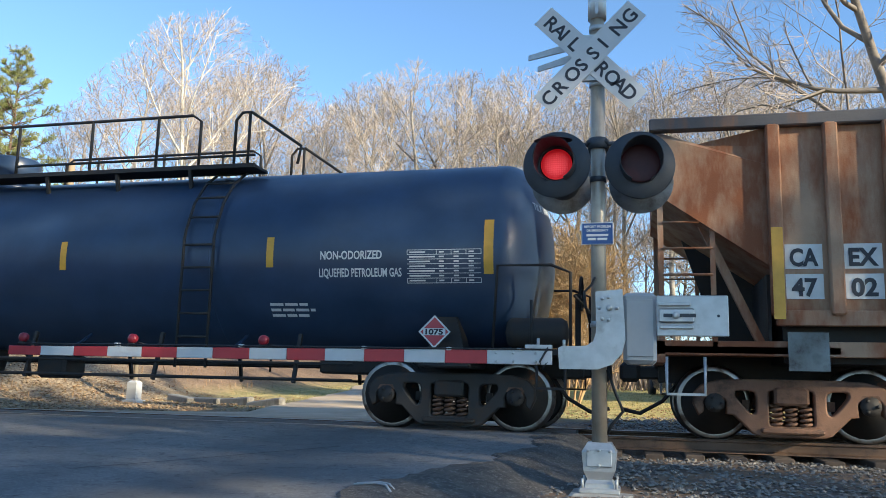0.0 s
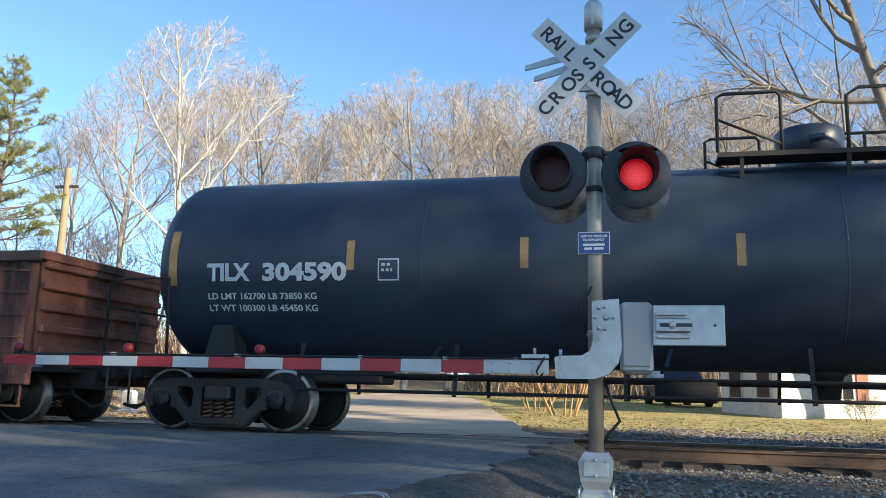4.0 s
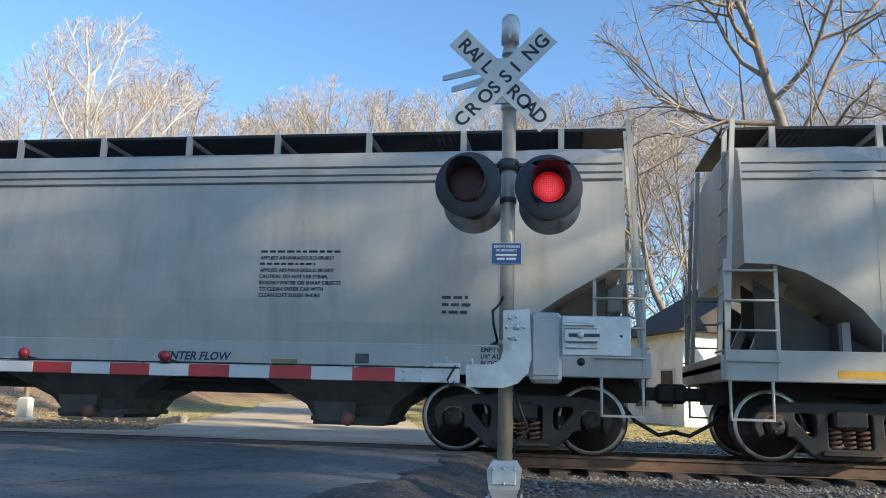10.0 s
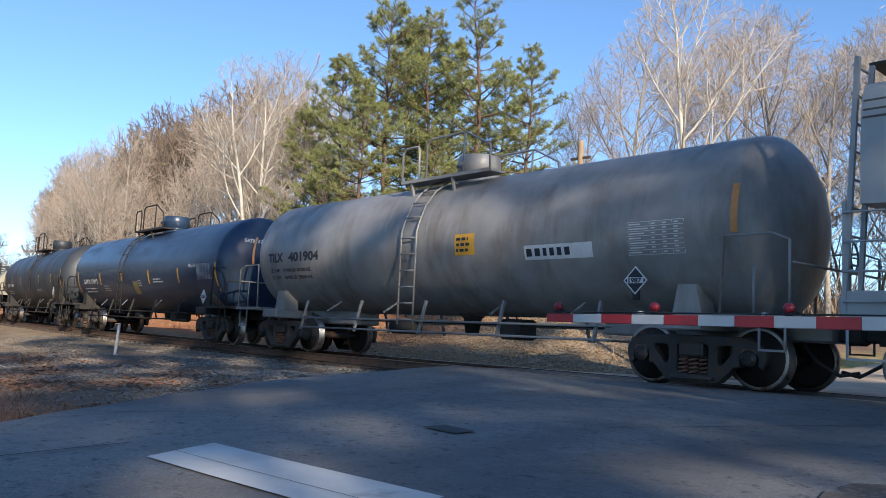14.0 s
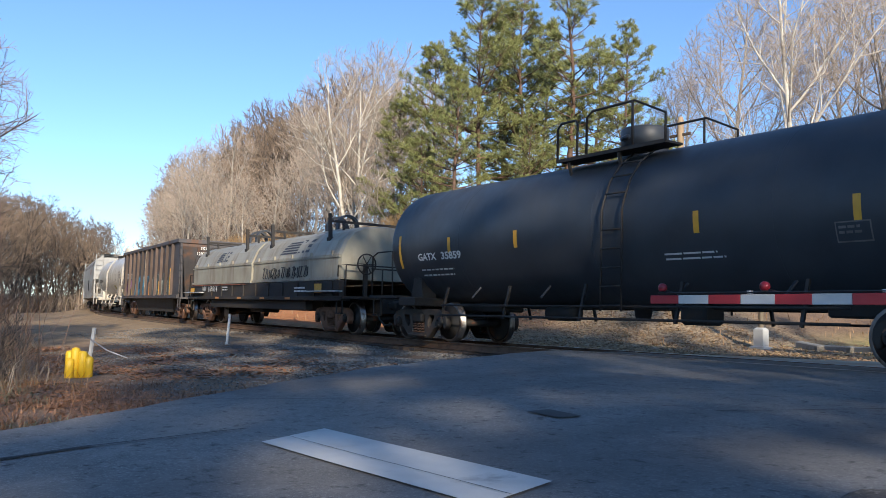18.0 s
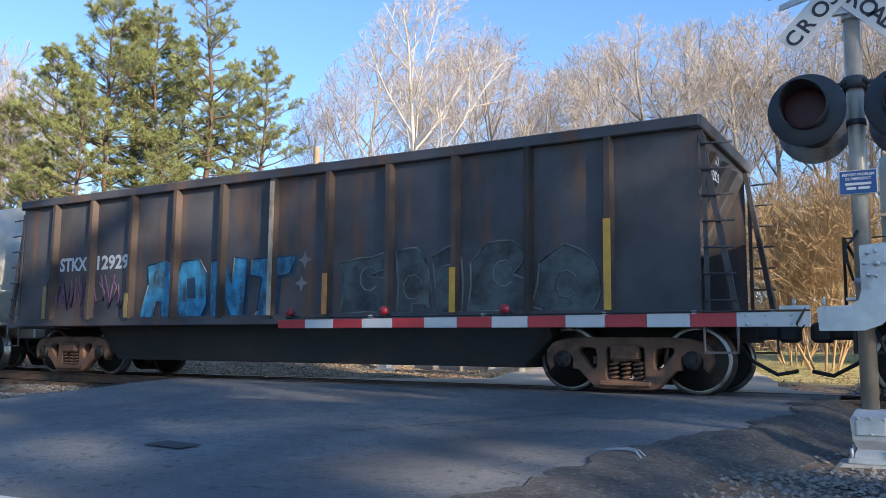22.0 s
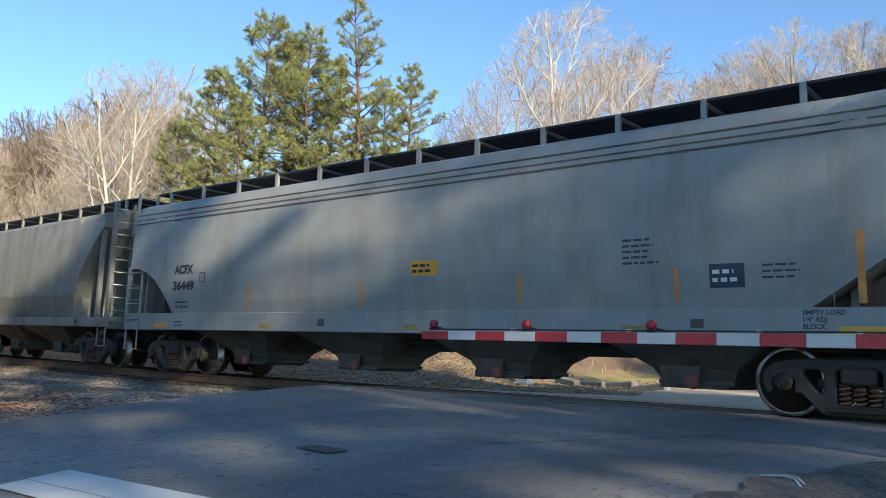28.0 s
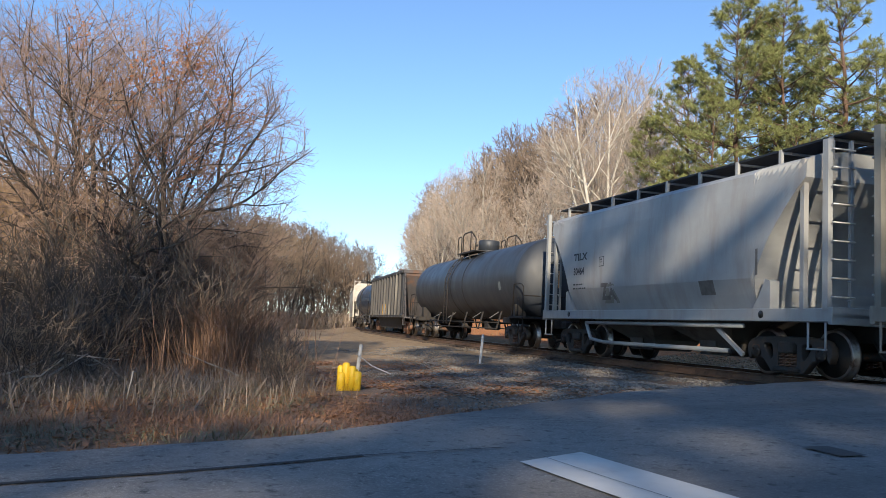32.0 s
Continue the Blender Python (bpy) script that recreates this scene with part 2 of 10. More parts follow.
paint_ltblue = surface("pale_blue_spray_paint", (0.055, 0.24, 0.40), 0.6, var=0.5, scale=4, dirt=(0.05, 0.06, 0.07), dirt_scale=3.2, dirt_lo=0.47, dirt_hi=0.66, streak=(1.5, 1, 0.6), bump=0.05)
paint_smoke = surface("smoky_green_spray_paint", (0.085, 0.098, 0.092), 0.7, var=0.4, scale=3, dirt=(0.045, 0.04, 0.04), dirt_scale=2.0, dirt_lo=0.45, dirt_hi=0.65, bump=0.05)
paint_dusk = surface("dark_blue_spray_paint", (0.020, 0.05, 0.085), 0.65, var=0.3, scale=5, bump=0.03)
post_pale = surface("pale_tan_weathered_paint", (0.42, 0.345, 0.25), 0.7, var=0.25, scale=3, dirt=(0.14, 0.085, 0.05), dirt_scale=2.2, dirt_lo=0.5, dirt_hi=0.68, streak=(3, 3, 0.6), bump=0.1)
rust_stain = surface("orange_rust_stain", (0.40, 0.205, 0.085), 0.7, var=0.35, scale=6, dirt=(0.34, 0.30, 0.25), dirt_scale=5, dirt_lo=0.5, dirt_hi=0.62, bump=0.02)
paint_pale = surface("pale_grey_spray_paint", (0.20, 0.22, 0.21), 0.7, var=0.35, scale=5, dirt=(0.06, 0.05, 0.045), dirt_scale=2.5, dirt_lo=0.45, dirt_hi=0.65, bump=0.05)
paint_faded = surface("faded_tan_stencil_paint", (0.30, 0.20, 0.16), 0.7, var=0.3, scale=5, dirt=(0.10, 0.05, 0.04), dirt_scale=3.0, dirt_lo=0.52, dirt_hi=0.66, bump=0.05)
paint_mauve = surface("faded_mauve_spray_paint", (0.15, 0.08, 0.14), 0.7, var=0.3, scale=5, bump=0.05)
paint_red = surface("thin_red_spray_paint", (0.42, 0.05, 0.07), 0.6, var=0.2, bump=0.02)
stencil_grey = surface("grey_spray_paint", (0.14, 0.13, 0.12), 0.6, var=0.3, scale=6, bump=0.02)
rail_rust = surface("rail_side_rust", (0.13, 0.075, 0.045), 0.75, var=0.2, scale=3, dirt=(0.06, 0.04, 0.03), dirt_scale=5, bump=0.2)
rail_top = surface("rail_head_polished", (0.45, 0.42, 0.39), 0.3, metal=1.0, var=0.1, bump=0.03)
tie_wood = surface("creosoted_tie", (0.07, 0.052, 0.04), 0.9, var=0.3, scale=4, bump=0.4, bump_scale=18, each=0.25)
concrete = surface("weathered_concrete", (0.36, 0.34, 0.30), 0.85, var=0.15, scale=4, dirt=(0.2, 0.18, 0.15), dirt_scale=3, bump=0.25)
line_paint = surface("worn_white_road_paint", (0.58, 0.57, 0.54), 0.7, var=0.08, scale=3, dirt=(0.22, 0.22, 0.21), dirt_scale=2.2, dirt_lo=0.58, dirt_hi=0.8, bump=0.25, bump_scale=90)
yellow_plastic = surface("yellow_plastic", (0.75, 0.48, 0.02), 0.5, var=0.12, scale=5, bump=0.05)
bark_grey = surface("grey_bark", (0.32, 0.285, 0.24), 0.9, var=0.3, scale=2.5, dirt=(0.10, 0.085, 0.07), dirt_scale=4, bump=0.5, bump_scale=12, bump_dist=0.03, each=0.12)
bark_white = surface("pale_sycamore_bark", (0.55, 0.51, 0.44), 0.85, var=0.2, scale=1.5, dirt=(0.2, 0.17, 0.13), dirt_scale=1.3, dirt_lo=0.52, dirt_hi=0.7, bump=0.2)
bark_dark = surface("dark_bark", (0.070, 0.057, 0.047), 0.9, var=0.3, scale=3, bump=0.5, bump_scale=12, bump_dist=0.03)
bark_mid = surface("brown_grey_bark", (0.20, 0.17, 0.145), 0.9, var=0.3, scale=3, bump=0.5, bump_scale=12, bump_dist=0.03)
bark_pine = surface("pine_bark", (0.13, 0.08, 0.055), 0.9, var=0.3, scale=4, bump=0.6, bump_scale=10, bump_dist=0.03)
twig = surface("winter_twigs", (0.40, 0.335, 0.275), 0.9, var=0.2, scale=0.5, bump=0, each=0.18)
twig_brown = surface("brown_winter_twigs", (0.40, 0.325, 0.26), 0.9, var=0.25, scale=0.4, bump=0, each=0.18)
# darker twin of the brown twigs, with the woods' shadow side put in
twig_far = surface("shaded_brown_far_twigs", (0.215, 0.16, 0.115), 0.9, var=0.25, scale=0.4, bump=0, each=0.2)
twig_thicket = surface("brown_thicket_twigs", (0.25, 0.172, 0.130), 0.9, var=0.25, scale=0.4, bump=0, each=0.12)
golden_bark = surface("golden_brown_stems", (0.36, 0.23, 0.11), 0.85, var=0.25, scale=3, bump=0.2)
golden_twig = surface("golden_twigs", (0.38, 0.26, 0.13), 0.85, var=0.25, scale=1, bump=0)


def leaf_mat(name, base, var):
    m, nt, b = nodes_of(name)
    rnd = nt.nodes.new("ShaderNodeNewGeometry").outputs["Random Per Island"]
    co = nt.nodes.new("ShaderNodeTexCoord").outputs["Object"]
    f = math_node(nt, "MULTIPLY_ADD", rnd, 0.6, math_node(nt, "MULTIPLY", noise_tex(nt, co, 0.5, 3), 0.4))
    col = mix(nt, f, tuple(c * (1 - var) for c in base), tuple(c * (1 + var) for c in base))
    nt.links.new(col, b.inputs["Base Color"])
    b.inputs["Roughness"].default_value = 0.65
    return m


needles = leaf_mat("pine_needles", (0.22, 0.235, 0.08), 0.5)
leaf_russet = leaf_mat("russet_dead_leaves", (0.34, 0.13, 0.05), 0.4)
straw = leaf_mat("dry_straw_grass", (0.29, 0.185, 0.10), 0.45)
straw_dark = leaf_mat("dull_dry_brush", (0.21, 0.165, 0.125), 0.6)
litter = leaf_mat("matted_leaf_litter", (0.23, 0.125, 0.07), 0.6)
# lighter brush tone, with sunlight put into the colour
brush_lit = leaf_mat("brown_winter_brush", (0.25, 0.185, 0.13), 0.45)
reed_russet = leaf_mat("russet_dry_reeds", (0.26, 0.155, 0.10), 0.45)
grass_mat = leaf_mat("winter_grass", (0.32, 0.28, 0.10), 0.45)
stone_mat = leaf_mat("ballast_stone", (0.20, 0.178, 0.15), 0.6)
stone_tan = leaf_mat("tan_gravel_stone", (0.33, 0.23, 0.13), 0.5)
fallen_leaf = leaf_mat("fallen_brown_leaves", (0.26, 0.125, 0.055), 0.55)


# ---- mesh helpers ----
class Mesh:
    """Collects vertices and faces of one part."""

    def __init__(self):
        self.v, self.f, self.smooth, self.slot = [], [], [], []

    def add(self, verts, faces, smooth=False, slot=0):
        n = len(self.v)
        self.v += [tuple(p) for p in verts]
        self.f += [tuple(n + i for i in face) for face in faces]
        self.smooth += [smooth] * len(faces)
        self.slot += [slot] * len(faces)
        return self

    def box(self, x0, x1, y0, y1, z0, z1, bevel=0.0, slot=0):
        if bevel <= 0:
            v = [(x, y, z) for z in (z0, z1) for y in (y0, y1) for x in (x0, x1)]
            return self.add(v, [(0, 2, 3, 1), (4, 5, 7, 6), (0, 1, 5, 4), (2, 6, 7, 3), (0, 4, 6, 2), (1, 3, 7, 5)], slot=slot)
        b = min(bevel, 0.45 * (x1 - x0), 0.45 * (y1 - y0), 0.45 * (z1 - z0))
        rings = []
        for z, k in ((z0, b), (z0 + b, 0), (z1 - b, 0), (z1, b)):
            c = b
            rings.append([(x0 + k, y0 + k + c, z), (x0 + k + c, y0 + k, z), (x1 - k - c, y0 + k, z), (x1 - k, y0 + k + c, z),
                          (x1 - k, y1 - k - c, z), (x1 - k - c, y1 - k, z), (x0 + k + c, y1 - k, z), (x0 + k, y1 - k - c, z)])
        return self.loft(rings, closed=True, caps=True, slot=slot)

    def loft(self, rings, closed=True, caps=False, smooth=False, slot=0):
        n = len(rings[0])
        v = [p for r in rings for p in r]
        f = []
        for i in range(len(rings) - 1):
            for j in range(n if closed else n - 1):
                k = (j + 1) % n
                f.append((i * n + j, i * n + k, (i + 1) * n + k, (i + 1) * n + j))
        if caps:
            f.append(tuple(range(n))[::-1])
            f.append(tuple((len(rings) - 1) * n + j for j in range(n)))
        return self.add(v, f, smooth, slot)

    def tube(self, pts, r, n=6, caps=True, smooth=True, slot=0):
        """A round bar along pts; r may be one radius or one for each point."""
        pts = [Vector(p) for p in pts]
        rad = r if isinstance(r, (list, tuple)) else [r] * len(pts)
        rings, side = [], None
        for i, p in enumerate(pts):
            d = (pts[min(i + 1, len(pts) - 1)] - pts[max(i - 1, 0)]).normalized()
            if side is None:
                side = d.orthogonal().normalized()
            side = (side - d * side.dot(d)).normalized()
            up = d.cross(side)
            rings.append([p + rad[i] * (math.cos(a) * side + math.sin(a) * up) for a in [2 * math.pi * k / n for k in range(n)]])
        return self.loft(rings, True, caps, smooth, slot)

    def lathe(self, prof, origin=(0, 0, 0), axis="x", n=32, smooth=True, slot=0, caps=True):
        """A turned body: prof is (along, radius)."""
        rings = []
        for h, r in prof:
            ring = []
            for k in range(n):
                c, s = r * math.cos(2 * math.pi * k / n), r * math.sin(2 * math.pi * k / n)
                p = {"x": (h, c, s), "y": (s, h, c), "z": (c, s, h)}[axis]
                ring.append((origin[0] + p[0], origin[1] + p[1], origin[2] + p[2]))
            rings.append(ring)
        return self.loft(rings, True, caps, smooth, slot)

    def prism(self, poly, y0, y1, slot=0):
        """A plate of outline poly (x, z) between y0 and y1."""
        n = len(poly)
        v = [(x, y0, z) for x, z in poly] + [(x, y1, z) for x, z in poly]
        f = [tuple(range(n)), tuple(range(n, 2 * n))[::-1]] + [(i, i + n, (i + 1) % n + n, (i + 1) % n) for i in range(n)]
        return self.add(v, f, slot=slot)

    def beam(self, a, b, w, h, slot=0):
        """A flat bar from a to b: w across, h upright."""
        a, b = Vector(a), Vector(b)
        d = (b - a).normalized()
        s = d.cross(Vector((0, 0, 1)))
        s = (s if s.length > 0.01 else Vector((1, 0, 0))).normalized()
        u = s.cross(d)
        rings = [[p + s * i * w / 2 + u * j * h / 2 for i, j in ((-1, -1), (1, -1), (1, 1), (-1, 1))] for p in (a, b)]
        return self.loft(rings, True, True, slot=slot)

    def data(self, name, mats):
        me = bpy.data.meshes.new(name)
        me.from_pydata(self.v, [], self.f)
        for m in mats if isinstance(mats, (list, tuple)) else [mats]:
            me.materials.append(m)
        me.polygons.foreach_set("use_smooth", self.smooth)
        me.polygons.foreach_set("material_index", self.slot)
        me.update()
        bm = bmesh.new()
        bm.from_mesh(me)
        bmesh.ops.recalc_face_normals(bm, faces=bm.faces)
        bm.to_mesh(me)
        bm.free()
        return me


def part(name, mesh, mats, parent, label="", at=None, raw=False):
    ob = new(name, mesh.data(name, mats) if isinstance(mesh, Mesh) else mesh)
    ob.parent = parent
    if at is not None:
        ob.matrix_basis = at
    return tagged(ob, label)


def thing(name, label, category, group="", kind="", at=None):
    ob = new(name)
    if at is not None:
        ob.matrix_basis = at
    return tagged(ob, label, category, group, kind)


def setting(name, mesh, mats, label, category):
    return tagged(new(name, mesh.data(name, mats)), label, category, kind="structure")


def glyphs(text, size, bold=0.0, spread=1.0):
    """Flat outlines of text in the built-in font: mesh data, width."""
    cu = bpy.data.curves.new("lettering", "FONT")
    cu.body, cu.size, cu.offset, cu.space_character = text, size, bold, spread
    cu.resolution_u = 3
    ob = bpy.data.objects.new("lettering", cu)
    scene.collection.objects.link(ob)
    me = bpy.data.meshes.new_from_object(ob)
    bpy.data.objects.remove(ob)
    return me


def lettering(parent, text, x, z, size, mat, depth, bold=0.0, width=None, lean=0.0, name="lettering", flip=False):
    """Text on a car's near side: left end at x, foot at z, following the side's depth(z)."""
    me = glyphs(text, size, bold)
    xs = [v.co.x for v in me.vertices]
    if not xs:
        return None
    x0, k = min(xs), (width / (max(xs) - min(xs)) if width else 1.0)
    for v in me.vertices:
        u, h = (v.co.x - x0) * k + lean * v.co.y, v.co.y
        v.co = (x + u, -(depth(z + h) + 0.006), z + h)
    me.materials.clear()
    me.materials.append(mat)
    return part(name, me, mat, parent, "painted lettering \"%s\"" % text if len(text) < 20 else "painted lettering")


def end_lettering(parent, text, x_of, y, z, size, mat, bold=0.0, width=None):
    """Text on a car's leading end: x_of(y, z) is the end's face."""
    me = glyphs(text, size, bold)
    xs = [v.co.x for v in me.vertices]
    k = width / (max(xs) - min(xs)) if width else 1.0
    for v in me.vertices:
        yy, zz = y + (v.co.x - min(xs)) * k, z + v.co.y
        v.co = (x_of(yy, zz) + 0.008, yy, zz)
    me.materials.clear()
    me.materials.append(mat)
    return part("end_lettering", me, mat, parent, "painted lettering \"%s\"" % text)


def panel(parent, x0, x1, z0, z1, mat, depth, name, label="", out=0.004, rows=1):
    m = Mesh()
    n = 4
    v, f = [], []
    for i in range(n + 1):
        z = z0 + (z1 - z0) * i / n
        v += [(x0, -(depth(z) + out), z), (x1, -(depth(z) + out), z)]
    f = [(2 * i, 2 * i + 1, 2 * i + 3, 2 * i + 2) for i in range(n)]
    m.add(v, f)
    return part(name, m, mat, parent, label)


def bars(parent, x0, x1, z0, z1, lines, mat, depth, fill=0.5, words=3, seed=1, name="small_lettering"):
    """Lines of writing too small to read."""
    rng = random.Random(seed)
    m = Mesh()
    step = (z1 - z0) / lines
    for i in range(lines):
        z = z1 - (i + 0.5) * step
        x = x0
        end = x0 + (x1 - x0) * rng.uniform(0.7, 1.0)
        while x < end:
            w = min(rng.uniform(0.6, 1.4) * (x1 - x0) / words * 0.6, end - x)
            h = step * fill / 2
            m.add([(x, -(depth(z - h) + 0.006), z - h), (x + w, -(depth(z - h) + 0.006), z - h), (x + w, -(depth(z + h) + 0.006), z + h), (x, -(depth(z + h) + 0.006), z + h)], [(0, 1, 2, 3)])
            x += w + step * 0.35
    return part(name, m, mat, parent, "small painted lettering")


# ---- the line: straight by the crossing, a long curve to the left of it ----
TRACK_Y, BEND = 12.12, 400.0


def line_at(s, off=0.0):
    """Place on the track at arc length s (0 by the crossing), off metres towards the road's near side: x, y, z, heading in degrees."""
    a = max(-s, 0.0) / BEND
    x, y = (s, TRACK_Y) if s >= 0 else (-BEND * math.sin(a), TRACK_Y + BEND * (1 - math.cos(a)))
    return x - off * math.sin(a), y - off * math.cos(a), grade(s), -math.degrees(a)


def grade(s):
    d = max(-s - 14.0, 0.0)
    return 0.006 * d * min(d / 10.0, 1.0)


def track_y(x):
    return TRACK_Y + (BEND - math.sqrt(BEND * BEND - min(x * x, 300.0 ** 2)) if x < 0 else 0.0)


def smooth(a, b, x):
    t = min(max((x - a) / (b - a), 0.0), 1.0)
    return t * t * (3 - 2 * t)


def road_z(y):
    return -0.04 * (10.7 - y) if y < 10.7 else 0.0


def ground_z(x, y):
    q = y - track_y(x)
    zt = grade(x)
    near_right = -0.2 - 0.03 * max(0.0, 10.3 - y)
    near_left = max(road_z(min(y, 10.7)), -0.9) - 0.05 - 0.12 * smooth(-6, -9, x) * smooth(-1, 3, y)
    near = max(near_left + (near_right - near_left) * smooth(-2.2, -0.6, x), -0.9)
    if x < -12:
        near += (zt - 0.32 - near) * smooth(-4, -2.4, q) * smooth(-12, -14, x) - 0.1 * smooth(-12, -20, x) * smooth(-3, -5, q)
    far = -0.32 + 0.028 * max(0.0, min(y, 70.0) - 17.5) + 0.25 * smooth(14.5, 18, y)
    bank = smooth(-12, -18, x)
    far += bank * (0.2 + zt + 1.1 * smooth(4.0, 8.5, q))
    z = near if q < -1.5 else (far if q > 2.6 else near + (far - near) * smooth(-1.5, 2.6, q))
    bed = smooth(2.9, 1.7, abs(q))
    z += (zt - 0.25 - z) * bed
    if abs(q) > 3 or x > 0.5 or x < -13:
        z += 0.03 * noise.noise((x * 0.7, y * 0.7, 0)) + 0.015 * noise.noise((x * 2.3, y * 2.3, 4))
    return z


def spread_axis(lo, hi, step, far):
    out = [lo + step * i for i in range(int((hi - lo) / step) + 1)]
    d, x = step, out[-1]
    while x < far:
        d *= 1.35
        x += d
        out.append(x)
    d, x = step, out[0]
    while x > -far:
        d *= 1.35
        x -= d
        out.insert(0, x)
    return out


def ground_material():
    m, nt, b = nodes_of("ground_soil_gravel_grass")
    pos = nt.nodes.new("ShaderNodeNewGeometry").outputs["Position"]
    sep = nt.nodes.new("ShaderNodeSeparateXYZ")
    nt.links.new(pos, sep.inputs[0])
    px, py = sep.outputs["X"], sep.outputs["Y"]
    wob = math_node(nt, "MULTIPLY_ADD", noise_tex(nt, pos, 0.35, 5), 5.0, -2.5)
    left = math_node(nt, "MAXIMUM", math_node(nt, "MULTIPLY", px, -1.0), 0.0)
    q = math_node(nt, "SUBTRACT", math_node(nt, "SUBTRACT", py, TRACK_Y), math_node(nt, "DIVIDE", math_node(nt, "MULTIPLY", left, left), 2 * BEND))
    qa = math_node(nt, "ABSOLUTE", q)
    fine = noise_tex(nt, pos, 34, 3, 0.7)
    mid = noise_tex(nt, pos, 2.2, 6, 0.65)
    litter = mix(nt, ramp(nt, mid, 0.35, 0.65), (0.11, 0.070, 0.044), (0.22, 0.14, 0.085))
    litter = mix(nt, ramp(nt, fine, 0.4, 0.7), litter, (0.30, 0.20, 0.13))
    vor = nt.nodes.new("ShaderNodeTexVoronoi")
    vor.inputs["Scale"].default_value = 17
    nt.links.new(pos, vor.inputs["Vector"])
    stone = mix(nt, ramp(nt, vor.outputs["Color"], 0.2, 0.9), (0.10, 0.092, 0.083), (0.34, 0.32, 0.29))
    gravel = mix(nt, ramp(nt, vor.outputs["Distance"], 0.25, 0.55), stone, (0.07, 0.06, 0.052))
    gravel = mix(nt, ramp(nt, noise_tex(nt, pos, 0.9, 5), 0.40, 0.56), gravel, (0.20, 0.130, 0.08))
    clay = mix(nt, ramp(nt, mid, 0.3, 0.7), (0.42, 0.16, 0.06), (0.55, 0.26, 0.11))
    grass = mix(nt, ramp(nt, mid, 0.35, 0.62), (0.24, 0.24, 0.07), (0.55, 0.42, 0.17))
    # where each lies
    g_near = ramp(nt, math_node(nt, "ADD", qa, math_node(nt, "MULTIPLY", wob, 0.6)), 7.4, 5.2)
    g_right = math_node(nt, "MULTIPLY", ramp(nt, math_node(nt, "ADD", px, math_node(nt, "MULTIPLY", wob, 0.15)), -3.2, -2.4), ramp(nt, q, 3.0, 2.5))
    col = mix(nt, g_near, litter, gravel)
    col = mix(nt, math_node(nt, "MULTIPLY", g_right, 0.9), col, gravel)
    far = ramp(nt, math_node(nt, "ADD", q, math_node(nt, "MULTIPLY", wob, 0.3)), 5.4, 7.0)
    tan_gravel = mix(nt, ramp(nt, vor.outputs["Color"], 0.2, 0.9), (0.20, 0.14, 0.085), (0.50, 0.39, 0.25))
    col = mix(nt, math_node(nt, "MULTIPLY", far, ramp(nt, px, -14, -12)), col, grass)
    bank = math_node(nt, "MULTIPLY", ramp(nt, math_node(nt, "ADD", q, math_node(nt, "MULTIPLY", wob, 0.15)), 2.4, 3.0), math_node(nt, "MULTIPLY", ramp(nt, px, -9.0, -10.5), ramp(nt, math_node(nt, "ADD", q, math_node(nt, "MULTIPLY", wob, 0.5)), 13.0, 9.0)))
    col = mix(nt, bank, col, tan_gravel)
    # bright sunlit ground far to the left, painted as this lighter tan
    lit_tan = mix(nt, ramp(nt, mid, 0.35, 0.65), (0.26, 0.175, 0.095), (0.46, 0.33, 0.19))
    col = mix(nt, math_node(nt, "MULTIPLY", math_node(nt, "MULTIPLY", ramp(nt, math_node(nt, "ADD", px, wob), -20.0, -27.0), ramp(nt, q, 4.0, 3.0)), 0.85), col, lit_tan)
    col = mix(nt, math_node(nt, "MULTIPLY", ramp(nt, math_node(nt, "ADD", q, math_node(nt, "MULTIPLY", wob, 0.2)), 2.8, 3.6), ramp(nt, math_node(nt, "ADD", px, math_node(nt, "MULTIPLY", wob, 0.5)), -18.0, -22.0)), col, clay)
    nt.links.new(col, b.inputs["Base Color"])
    b.inputs["Roughness"].default_value = 0.95
    bump_into(nt, b, math_node(nt, "ADD", math_node(nt, "MULTIPLY", vor.outputs["Distance"], -1.0), fine), 0.7, 0.03)
    return m


